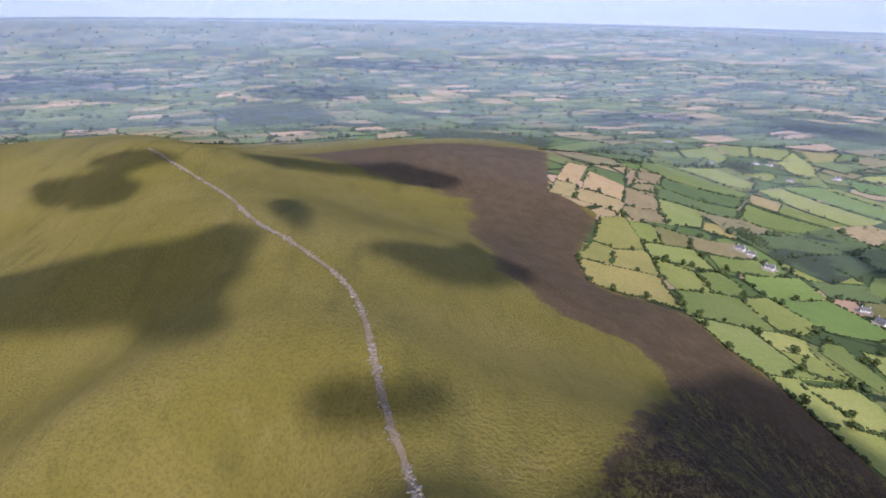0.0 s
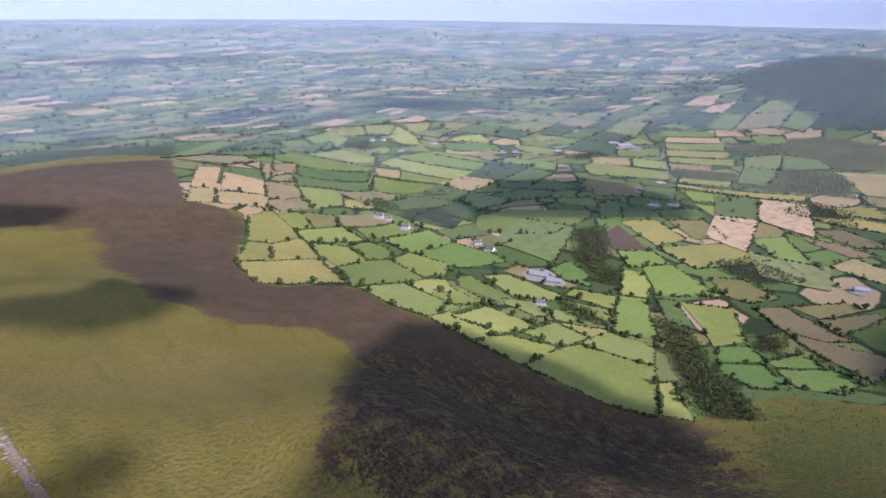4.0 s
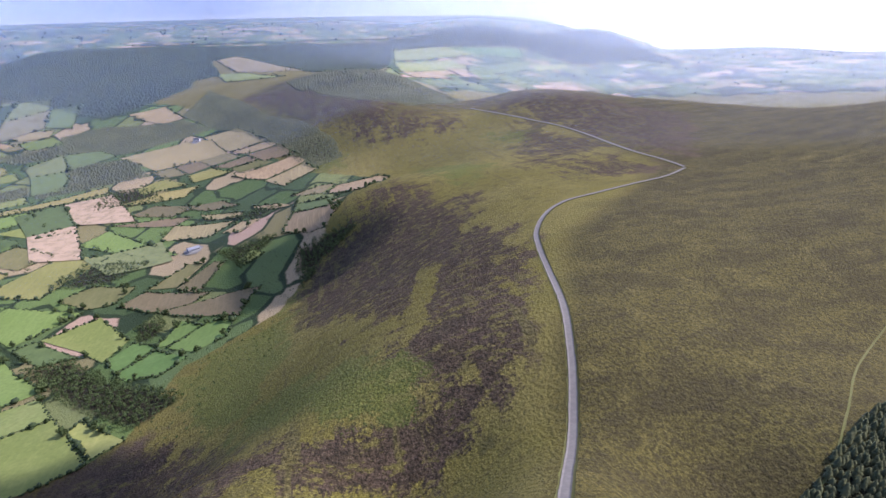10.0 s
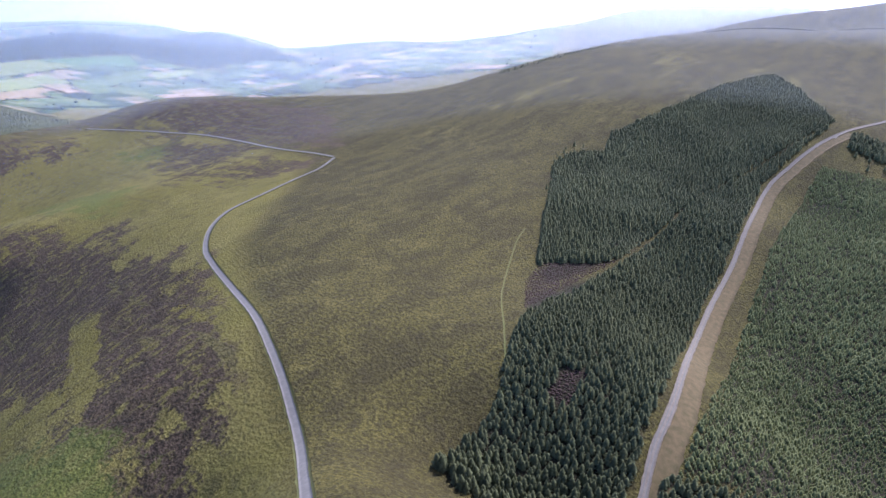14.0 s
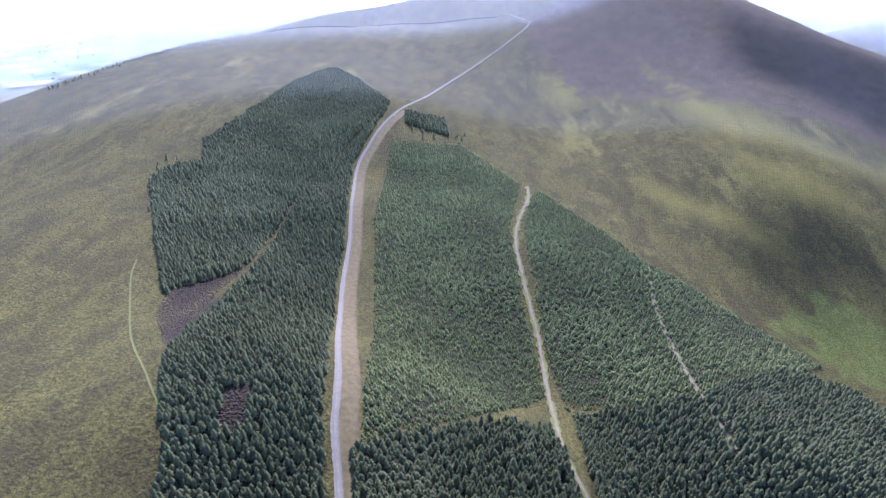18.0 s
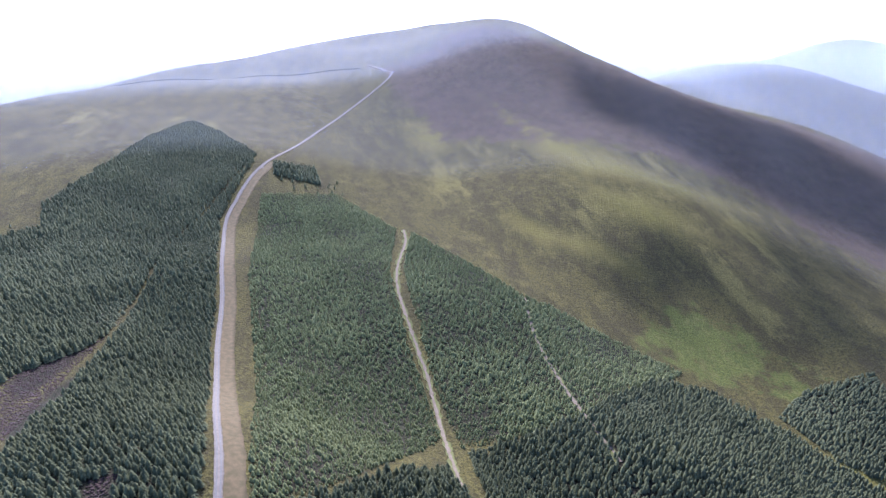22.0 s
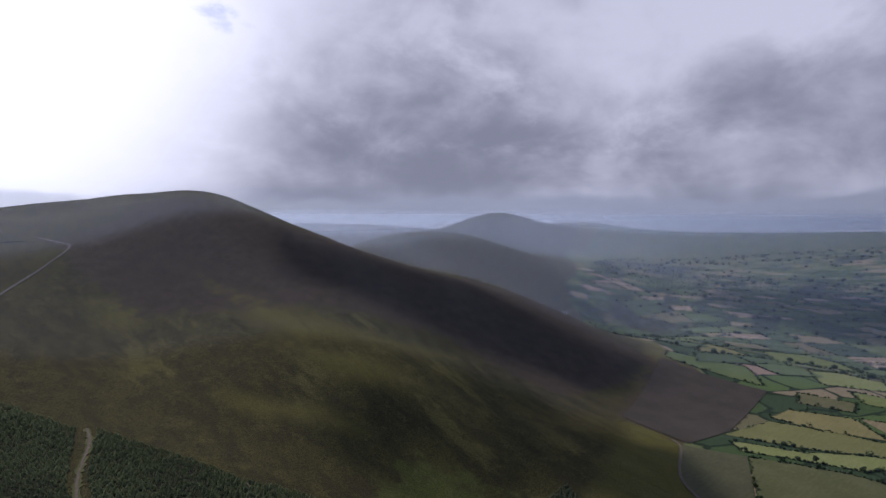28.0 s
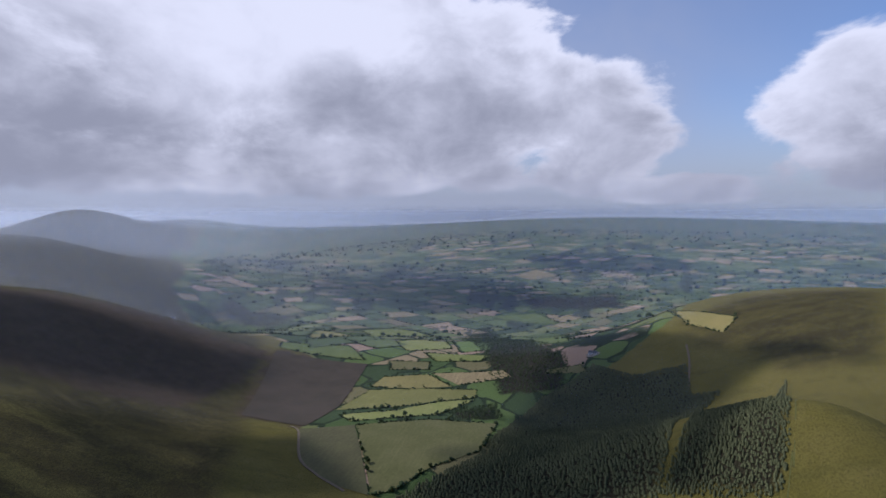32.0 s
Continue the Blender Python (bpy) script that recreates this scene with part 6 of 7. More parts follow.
building("house", -1116, 55, 15)
building("house", -1561, -1222, 10)


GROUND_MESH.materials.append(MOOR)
lay_cover(GROUND_MESH, GROUND_CO[:, :2])


# ---- roads, tracks, rides and the stony hill path ----
def smooth_line(p, step):
    """Points along a rounded line through the corners."""
    q = np.vstack([2 * p[0] - p[1], p, 2 * p[-1] - p[-2]])
    out = []
    for i in range(1, len(q) - 2):
        n = max(2, int(np.linalg.norm(q[i + 1] - q[i]) / step))
        for u in np.arange(n) / n:
            a, b, c, d = q[i - 1:i + 3]
            out.append(0.5 * (2 * b + (c - a) * u + (2 * a - 5 * b + 4 * c - d) * u * u + (3 * b - a - 3 * c + d) * u ** 3))
    return np.array(out + [p[-1]])


def ribbon(name, line, half, mat, label, up, wobble=0.15, category="road", side=0.0):
    """A strip of ground laid along a line; its edges are uneven and its back is a hand's breadth thick."""
    d = np.gradient(line, axis=0)
    d /= np.linalg.norm(d, axis=1)[:, None] + 1e-9
    nrm = np.c_[-d[:, 1], d[:, 0]]
    rows = []
    for u in (-1.0, -0.5, 0.0, 0.5, 1.0):
        w = half * u + (RNG.normal(0, wobble * half, len(line)) if abs(u) == 1 else 0) + side
        rows.append(line + nrm * np.asarray(w).reshape(-1, 1))
    p = np.stack(rows, 1).reshape(-1, 2)
    r = np.hypot(p[:, 0], p[:, 1])
    z = height(p[:, 0], p[:, 1]) + up + 0.0004 * r
    top = np.c_[p, z]
    n = len(line)
    i = (np.arange(n - 1)[:, None] * 5 + np.arange(4)[None]).ravel()
    f = np.stack([i, i + 5, i + 6, i + 1], -1)
    low = top[np.r_[np.arange(n) * 5, np.arange(n) * 5 + 4]] - [0, 0, 0.6]
    k = np.arange(n - 1)
    base = len(top)
    left = np.stack([k * 5, k * 5 + 5, base + k + 1, base + k], -1)[:, ::-1]
    right = np.stack([k * 5 + 4, k * 5 + 9, base + n + k + 1, base + n + k], -1)
    me = sheet_mesh(name, np.vstack([top, low]), np.vstack([f[:, ::-1], left, right]), mat, True)
    return tagged(new(name, me), label, category, kind="structure")


PATH_LINE = None
for kind, corners in WAYS:
    line = smooth_line(corners, 3.0)
    if kind == "road":
        ribbon("verge", line, 2.7, TURF, "bright grass verge beside the mountain road", 0.06, 0.07, "verge")
        ribbon("road", line, 1.9, ASPHALT, "narrow worn grey mountain road", 0.45, 0.04)
    elif kind == "track":
        ribbon("trackside", line, 5.0, STRAWTURF, "rough straw-coloured strip beside the forest track", 0.05, 0.05, "verge", -5.5)
        ribbon("track", line, 1.75, GRAVEL, "pale gravel forest track with two wheel ruts", 0.45, 0.07)
        for s in (-0.8, 0.8):
            ribbon("wheel_rut", line, 0.3, ASPHALT, "worn grey wheel rut of the forest track", 0.52, 0.2, "track", s)
    elif kind == "hilltrack":
        ribbon("hill_track", line, 1.6, GRAVEL, "pale gravel track climbing the mountain", 0.5, 0.1)
    elif kind == "ride":
        ribbon("ride", line, 2.4, TURF, "grassy firebreak between the young trees", 0.25, 0.3, "track")
        ribbon("trail", line, 1.1, SOIL, "bare earth trail along the firebreak", 0.45, 0.35, "track")
    elif kind == "path":
        PATH_LINE = line
        ribbon("path", line, 1.7, SOIL, "eroded stony hill path along the ridge", 0.12, 0.2, "path")
    elif kind == "wall":
        d = np.gradient(line, axis=0)
        d /= np.linalg.norm(d, axis=1)[:, None]
        side = np.c_[-d[:, 1], d[:, 0]] * 0.5
        z = height(line[:, 0], line[:, 1])
        top = z + 1.5 + RNG.normal(0, 0.12, len(z))
        co = np.vstack([np.c_[line + side, z - 0.5], np.c_[line + 0.7 * side, top], np.c_[line - 0.7 * side, top], np.c_[line - side, z - 0.5]])
        n, k = len(line), np.arange(len(line) - 1)
        f = np.vstack([np.stack([q * n + k, q * n + k + 1, q * n + n + k + 1, q * n + n + k], -1) for q in range(3)])
        tagged(new("boundary_wall", sheet_mesh("boundary_wall", co, f, DARK_STONE)), "dark dry-stone boundary wall along the mountain shoulder", "wall", kind="structure")
    elif kind == "lane":
        ribbon("lane", line, 1.7, SOIL, "pale unsurfaced farm lane", 0.6, 0.1)
    else:
        ribbon("trodden_line", line, 0.5, TURF, "faint trodden line through the hill grass", 0.12, 0.15, "path")


# ---- hedges ----
def near_known(a, b, known, tol):
    """Whether a hedge already runs along this edge."""
    if not known:
        return False
    k = np.array(known)
    c, d = k[:, 0], k[:, 1] - k[:, 0]
    ok = np.ones(len(k), bool)
    for u in (0.2, 0.5, 0.8):
        p = a + (b - a) * u
        s = np.clip(((p - c) * d).sum(1) / ((d * d).sum(1) + 1e-9), 0, 1)
        ok &= np.hypot(*(c + d * s[:, None] - p).T) < tol
    return bool(ok.any())


known, hedge_rows, joined = [], [], []
EDGES.sort(key=lambda e: np.hypot(*((e[0] + e[1]) / 2)))
for a, b, r in EDGES:
    r = float(np.hypot(*((a + b) / 2)))
    if near_known(a, b, known, 5 + 0.011 * r):
        continue
    known.append((a, b))
    length = float(np.linalg.norm(b - a))
    step = 1.5 + 0.0016 * r
    n = max(2, int(length / step))
    u = (np.arange(n) + RNG.uniform(-0.3, 0.3, n)) / n
    keep = (RNG.random(n) > 0.10) & (np.sin(u * length / 17 + r) > -0.93)
    p = a + (b - a) * u[:, None] + RNG.normal(0, 0.5 + 0.0008 * r, (n, 2))
    low = RNG.random() < 0.35
    h = RNG.uniform(0.9, 1.8, n) if low else RNG.uniform(1.5, 3.4, n) * (1 + 0.9 * (RNG.random(n) > 0.9))
    w = h * RNG.uniform(0.65, 1.15, n) + 0.5 + 0.001 * r
    z = height(p[:, 0], p[:, 1]) + 0.1
    rows = np.c_[p, z, w, h][keep]
    if len(rows) < 2:
        continue
    (hedge_rows if len(hedge_rows) < 290 else joined).append(rows)
    if r > 420:
        for _ in range(int(length / 45 + RNG.random() * 1.2)):
            t = RNG.random()
            TREE_SPOTS.append((*(a + (b - a) * t + RNG.normal(0, 1.5, 2)), RNG.uniform(5, 10)))
for rows in hedge_rows:
    me = scattered("hedge", CLUMPS, rows, HEDGE, RNG)
    tall = rows[:, 4].mean() > 1.7
    tagged(new("hedge", me), "overgrown dark green hedge between fields" if tall else "low clipped hedge between upland fields", "hedge", group="field hedges")
if joined:
    tagged(new("far_hedges", scattered("far_hedges", CLUMPS, np.vstack(joined), HEDGE, RNG)), "dark green hedges of the distant fields", "hedges", kind="stuff")


# ---- the far patchwork of the low country ----
def spread_factor(b, r):
    rim = EYE_Z / np.tan(np.radians(1.55 + 0.8 * np.cos(b - 1.05)))
    return 1 + (rim - 4700) * (np.clip(r - 2000, 0, None) / 2700) ** 2 / r


def draw_in(x, y):
    """From the plain's own metres to the place where the haze shows them."""
    b, rt = np.arctan2(x, y), np.hypot(x, y)
    r = rt.copy()
    for _ in range(40):
        r = r - 0.5 * (r * spread_factor(b, r) - rt) / spread_factor(b, r)
    return r * np.sin(b), r * np.cos(b)


def patch_tones():
    m, tree, node, wire, bsdf = material("far_field_tones", 0.95)
    geo = node("ShaderNodeNewGeometry")
    pal = node("ShaderNodeValToRGB")
    pal.color_ramp.interpolation = "CONSTANT"
    tones = ((0.0, (0.080, 0.115, 0.040)), (0.18, (0.125, 0.165, 0.055)), (0.34, (0.050, 0.078, 0.034)), (0.48, (0.165, 0.185, 0.070)), (0.60, (0.085, 0.122, 0.042)), (0.76, (0.30, 0.235, 0.125)), (0.84, (0.20, 0.175, 0.085)), (0.92, (0.38, 0.275, 0.175)))
    for i, (at, col) in enumerate(tones):
        el = pal.color_ramp.elements[i] if i < 2 else pal.color_ramp.elements.new(at)
        el.position, el.color = at, (*col, 1)
    tree.links.new(geo.outputs["Random Per Island"], pal.inputs[0])
    c = ramp_mix(tree, node, steps(tree, node, grain(tree, node, 14.0, 4.0), 0.35, 0.8, 0.0, 0.5), pal.outputs[0], (0.06, 0.075, 0.03))
    copse = steps(tree, node, grain(tree, node, 1.0, 5.0, 0.62, None, (0.0042, 0.0075, 0.004, 0)), 0.56, 0.60, 0.0, 0.92)
    c = ramp_mix(tree, node, copse, c, (0.030, 0.042, 0.024))
    tree.links.new(c, bsdf.inputs["Base Color"])
    return m


def patchwork(b0, b1, near_end, far, du, dv, turn):
    """Fields on a warped lattice between two bearings, out to a distance on the plain, with hedges on their edges."""
    nu, nv = int(2 * far / du), int(2 * far / dv)
    u, v = np.meshgrid(np.arange(-nu // 2, nu // 2) * du, np.arange(-nv // 2, nv // 2) * dv)
    u = u + RNG.uniform(-0.24, 0.24, u.shape) * du + 90 * np.sin(v / 610 + 1)
    v = v + RNG.uniform(-0.24, 0.24, v.shape) * dv + 120 * np.sin(u / 730)
    # strips: some rows of corners are drawn together so that field sizes differ
    x, y = u * math.cos(turn) - v * math.sin(turn), u * math.sin(turn) + v * math.cos(turn)
    wx, wy = draw_in(x.ravel(), y.ravel())
    wx, wy = wx.reshape(x.shape), wy.reshape(x.shape)
    mid = np.c_[(wx[:-1, :-1] + wx[1:, 1:]).ravel() / 2, (wy[:-1, :-1] + wy[1:, 1:]).ravel() / 2]
    rt = np.hypot((x[:-1, :-1] + x[1:, 1:]).ravel() / 2, (y[:-1, :-1] + y[1:, 1:]).ravel() / 2)
    bb = np.degrees(np.arctan2(mid[:, 0], mid[:, 1])) % 360
    keep = ((bb - b0) % 360 < (b1 - b0) % 360) & (rt < far) & (rt >= near_end) & (cover_at(mid, "farm") > 0.1) & (cover_at(mid, "wooded") < 0)
    keep &= ~(((bb > 305) | (bb < 14)) & (np.hypot(mid[:, 0], mid[:, 1]) < 1200))
    keep &= ~((bb > 226) & (bb < 301) & (np.hypot(mid[:, 0], mid[:, 1]) < 1300))
    for poly in FIELD_RINGS:
        lo, hi = poly.min(0) - 60, poly.max(0) + 60
        near = keep & (mid[:, 0] > lo[0]) & (mid[:, 0] < hi[0]) & (mid[:, 1] > lo[1]) & (mid[:, 1] < hi[1])
        if near.any():
            keep[np.where(near)[0][inset(mid[near], poly) > -14]] = False
    idx = np.where(keep)[0]
    nc = x.shape[1] - 1
    i, j = idx // nc, idx % nc
    corners = [np.stack([wx[i + a, j + c], wy[i + a, j + c]], -1) for a, c in ((0, 0), (0, 1), (1, 1), (1, 0))]
    grid, faces, at = [], [], 0
    n = 4
    for s in range(n):
        for t in range(n):
            a, c = s / (n - 1), t / (n - 1)
            grid.append((corners[0] * (1 - a) + corners[1] * a) * (1 - c) + (corners[3] * (1 - a) + corners[2] * a) * c)
    p = np.stack(grid, 1).reshape(-1, 2)
    z = height(p[:, 0], p[:, 1]) + 0.7 + 0.0012 * np.hypot(p[:, 0], p[:, 1])
    base = (np.arange(len(idx)) * n * n)[:, None, None]
    q = np.array([(s * n + t, (s + 1) * n + t, (s + 1) * n + t + 1, s * n + t + 1) for s in range(n - 1) for t in range(n - 1)])
    f = (q[None] + base).reshape(-1, 4)
    if len(f) and np.cross(p[f[0, 1]] - p[f[0, 0]], p[f[0, 2]] - p[f[0, 0]]) < 0:
        f = f[:, ::-1]
    hedges = []
    for a, c in ((0, 1), (1, 2)):
        A, C = corners[a], corners[c]
        length = np.linalg.norm(C - A, axis=1)
        rr = np.hypot(*((A + C) / 2).T)
        for k in range(len(A)):
            if RNG.random() < (0.10 if du < 200 else 0.20):
                continue
            m = max(3, int(length[k] / ((4.6 + 0.0035 * rr[k]) * du / 120)))
            uu = (np.arange(m) + RNG.uniform(-0.4, 0.4, m)) / m
            w = RNG.uniform(0.7, 1.4, m) * (3.4 + 0.0016 * rr[k]) * (1.0 if du < 200 else 0.8)
            w *= (1 + 1.1 * (RNG.random(m) > 0.93)) * (0.6 if 90 < b0 < 200 else 1.0)
            hedges.append(np.c_[A[k] + (C[k] - A[k]) * uu[:, None] + RNG.normal(0, 1.2, (m, 2)), w, w * RNG.uniform(0.6, 1.0, m)])
    hedges = np.vstack(hedges)
    rows = np.c_[hedges[:, :2], height(hedges[:, 0], hedges[:, 1]) + 0.3, hedges[:, 2:]]
    return np.c_[p, z], f, rows


FAR_TONES = patch_tones()
for b0, b1, near_end, far, du, dv, turn in ((318, 72, 0, 4300, 120, 82, 0.35), (318, 72, 4300, 9500, 220, 125, 0.30), (236, 318, 0, 4000, 115, 74, -0.5), (236, 318, 4000, 10000, 230, 125, -0.4), (72, 100, 4800, 9500, 270, 150, 0.30), (100, 150, 0, 6000, 130, 95, 0.2)):
    co, f, rows = patchwork(b0, b1, near_end, far, du, dv, turn)
    tagged(new("far_fields", sheet_mesh("far_fields", co, f, FAR_TONES, True)), "patchwork of small green and straw-coloured fields in the plain", "fields", kind="stuff")
    tagged(new("far_field_hedges", scattered("far_field_hedges", [clump(120 + k, 1) for k in range(3)], rows, HEDGE, RNG)), "dark hedges and trees between the fields of the plain", "hedges", kind="stuff")


# ---- trees ----
def tree_proto(k):
    base = tagged(new("tree"), "round-headed broadleaf tree in a hedgerow", "tree", group="hedgerow trees")
    bm = bmesh.new()
    tapered(bm, (0, 0, -0.05), (0.01, 0, 0.45), 0.035, 0.022)
    for j in range(4):
        a = 1.6 * j + k
        tapered(bm, (0.005, 0, 0.30 + 0.04 * j), (0.2 * math.cos(a), 0.2 * math.sin(a), 0.62 + 0.04 * j), 0.014, 0.006, 4)
    part("trunk", bm, BARK, base)
    co, f = CROWNS[k]
    new("crown", sheet_mesh("crown", co, f, OAK)).parent = base
    return base


TREES = [tree_proto(k) for k in range(4)]
at_home = []
spots = sorted(TREE_SPOTS, key=lambda s: s[0] ** 2 + s[1] ** 2)
for i, (x, y, s) in enumerate(spots[:280]):
    src = TREES[i % 4]
    m = pose(x, y, float(height(x, y)), 0, 0, 57 * i) @ Matrix.Diagonal((s * RNG.uniform(0.9, 1.25), s * RNG.uniform(0.9, 1.25), s, 1))
    if i < 4:
        at_home.append((src, m))
    else:
        copy_thing(src, m)
for src, m in at_home:
    src.matrix_basis = m
OAK_FAR = [tuple(np.array(v) for v in crown(80 + i, 6, 9)) for i in range(3)]
if len(spots) > 280:
    q = np.array(spots[280:])
    rows = np.c_[q[:, :2], height(q[:, 0], q[:, 1]) - 1, q[:, 2] * 1.15, q[:, 2]]
    tagged(new("far_trees", scattered("far_trees", OAK_FAR, rows, OAK, RNG)), "scattered broadleaf trees in the distant hedges", "trees", kind="stuff")


def fill(poly, gap, rows_of=0.0):
    """Places in a ring of corners on a jittered lattice."""
    lo, hi = poly.min(0), poly.max(0)
    if rows_of:
        # planted rows run aslant over the hill
        mid, half = (lo + hi) / 2, np.linalg.norm(hi - lo) / 2
        gx, gy = np.meshgrid(np.arange(-half, half, gap * 1.3), np.arange(-half, half, gap * 0.85))
        q = np.c_[gx.ravel(), gy.ravel()] + RNG.uniform(-1, 1, (gx.size, 2)) * gap * 0.2
        c, s = math.cos(rows_of), math.sin(rows_of)
        p = np.c_[q[:, 0] * c - q[:, 1] * s, q[:, 0] * s + q[:, 1] * c] + mid
    else:
        gx, gy = np.meshgrid(np.arange(lo[0], hi[0], gap), np.arange(lo[1], hi[1], gap))
        p = np.c_[gx.ravel(), gy.ravel()]
        p += RNG.uniform(-1, 1, p.shape) * gap * 0.42
    return p[inset(p, poly) > 0]


heaps = {"spruce": [], "young": [], "wood": [], "far": [], "scrub": [], "lone": [], "brash": [], "thicket": [], "treeline": []}
clear_lines = [(smooth_line(c, 4.0), {"track": 9.0, "ride": 4.0}[k]) for k, c in WAYS if k in ("track", "ride")]
for kind, poly in WOODS:
    r = float(np.hypot(*poly.mean(0)))
    gap = {"spruce": max(2.55, 0.0042 * r), "young": 2.0, "brash": 1.0, "wood": max(4.5, 0.006 * r), "far": 0.0030 * r, "thicket": max(2.6, 0.0022 * r), "scrub": 10.0, "lone": 13.0, "treeline": 9.0}[kind]
    p = fill(poly, gap, 1.05 if kind == "young" else 0.0)
    keep = np.ones(len(p), bool)
    for line, wide in clear_lines:
        for q in line[::2]:
            keep &= np.hypot(p[:, 0] - q[0], p[:, 1] - q[1]) > wide * (0.55 if kind == "young" else 0.6)
    if kind in ("spruce", "wood"):
        for other, clearing in WOODS:
            if other == "brash":
                keep &= inset(p, clearing) < 0
    p = p[keep & (RNG.random(len(p)) > 0.05)]
    rr = np.hypot(p[:, 0], p[:, 1])
    lump = np.array([noise.noise(Vector((x / 45, y / 45, 3))) for x, y in p])
    z = height(p[:, 0], p[:, 1]) - 0.2
    if kind == "spruce":
        h = (5.4 + 3.4 * lump) * RNG.uniform(0.6, 1.25, len(p)) * (0.75 if poly[:, 0].mean() < -300 or r > 1200 else 1)
        w = np.maximum(h * RNG.uniform(0.52, 0.75, len(p)), gap * RNG.uniform(1.15, 1.5, len(p)))
    elif kind == "young":
        h = (2.5 + 1.2 * lump) * RNG.uniform(0.45, 1.45, len(p))
        w = h * RNG.uniform(0.65, 1.0, len(p))
    elif kind == "brash":
        h = RNG.uniform(0.2, 0.7, len(p))
        w = h * RNG.uniform(1.5, 3.0, len(p))
    elif kind == "thicket":
        h = RNG.uniform(1.2, 3.2, len(p))
        w = np.full(len(p), gap * 1.5)
    elif kind in ("lone", "treeline"):
        h = RNG.uniform(2.5, 6.5, len(p))
        w = h * RNG.uniform(0.5, 0.7, len(p))
    elif kind == "scrub":
        h = RNG.uniform(1.2, 3.2, len(p))
        w = h * RNG.uniform(1.1, 1.7, len(p))
    elif kind == "wood":
        h = (6.0 + 2.5 * lump) * RNG.uniform(0.5, 1.3, len(p))
        w = np.maximum(h * RNG.uniform(0.9, 1.3, len(p)), gap)
    else:
        h = RNG.uniform(3.5, 7.5, len(p))
        w = np.full(len(p), gap * 1.5)
    heaps[kind].append(np.c_[p, z, w, h])
spruces = np.vstack(heaps["spruce"] + heaps["lone"] + heaps["treeline"])
spruces = spruces[np.argsort(np.hypot(spruces[:, 0], spruces[:, 1]))]


def spruce_proto(k):
    base = tagged(new("spruce_tree"), "dark green plantation spruce with drooping tiers", "tree", group="plantation spruces")
    bm = bmesh.new()
    tapered(bm, (0, 0, -0.02), (0, 0, 0.55), 0.016, 0.008)
    part("trunk", bm, BARK, base)
    co, f = SPIRES[k]
    new("crown", sheet_mesh("crown", co, f, SPRUCE)).parent = base
    return base


at_home = []
firs = [spruce_proto(k) for k in range(5)]
for i, (x, y, z, w, h) in enumerate(spruces[:290]):
    m = pose(x, y, z, 0, 0, 71 * i) @ Matrix.Diagonal((w, w, h, 1))
    if i < 5:
        at_home.append((firs[i], m))
    else:
        copy_thing(firs[i % 5], m)
for src, m in at_home:
    src.matrix_basis = m
rest = spruces[290:]
close = np.hypot(rest[:, 0], rest[:, 1]) < 470
tagged(new("spruce_plantation", scattered("spruce_plantation", SPIRES, rest[close], SPRUCE, RNG)), "close-grown dark spruce plantation on the hillside", "forest", kind="stuff")
tagged(new("far_spruce_woods", scattered("far_spruce_woods", FAR_SPIRES, rest[~close], SPRUCE, RNG)), "distant blocks of dark conifer forest", "forest", kind="stuff")
tagged(new("young_plantation", scattered("young_plantation", SAPLINGS, np.vstack(heaps["young"]), SAPLING, RNG)), "young bright green spruce plantation in close rows", "forest", kind="stuff")
tagged(new("felled_brash", scattered("felled_brash", CLUMPS, np.vstack(heaps["brash"]), BRASH, RNG)), "reddish brown brash and dead twigs in a felled clearing", "brushwood", kind="stuff")
woods = np.vstack(heaps["wood"] + heaps["scrub"])
tagged(new("broadleaf_woods", scattered("broadleaf_woods", OAK_FAR, woods, OAK, RNG)), "scrubby broadleaf woods and thickets in the valley", "woodland", kind="stuff")
tagged(new("conifer_thickets", scattered("conifer_thickets", DISTANT, np.vstack(heaps["thicket"]), SPRUCE, RNG)), "low dark green thickets of young conifers on the far slope", "woodland", kind="stuff")
fars = np.vstack(heaps["far"])
tagged(new("far_woods", scattered("far_woods", DISTANT, fars, SHADED_SPRUCE, RNG)), "distant dark woods on the hills and the plain", "woodland", kind="stuff")


# ---- farms and houses ----
def box(bm, x0, y0, z0, x1, y1, z1):
    v = [bm.verts.new((x, y, z)) for z in (z0, z1) for x, y in ((x0, y0), (x1, y0), (x1, y1), (x0, y1))]
    for q in ((3, 2, 1, 0), (4, 5, 6, 7), (0, 1, 5, 4), (1, 2, 6, 5), (2, 3, 7, 6), (3, 0, 4, 7)):
        bm.faces.new([v[i] for i in q])


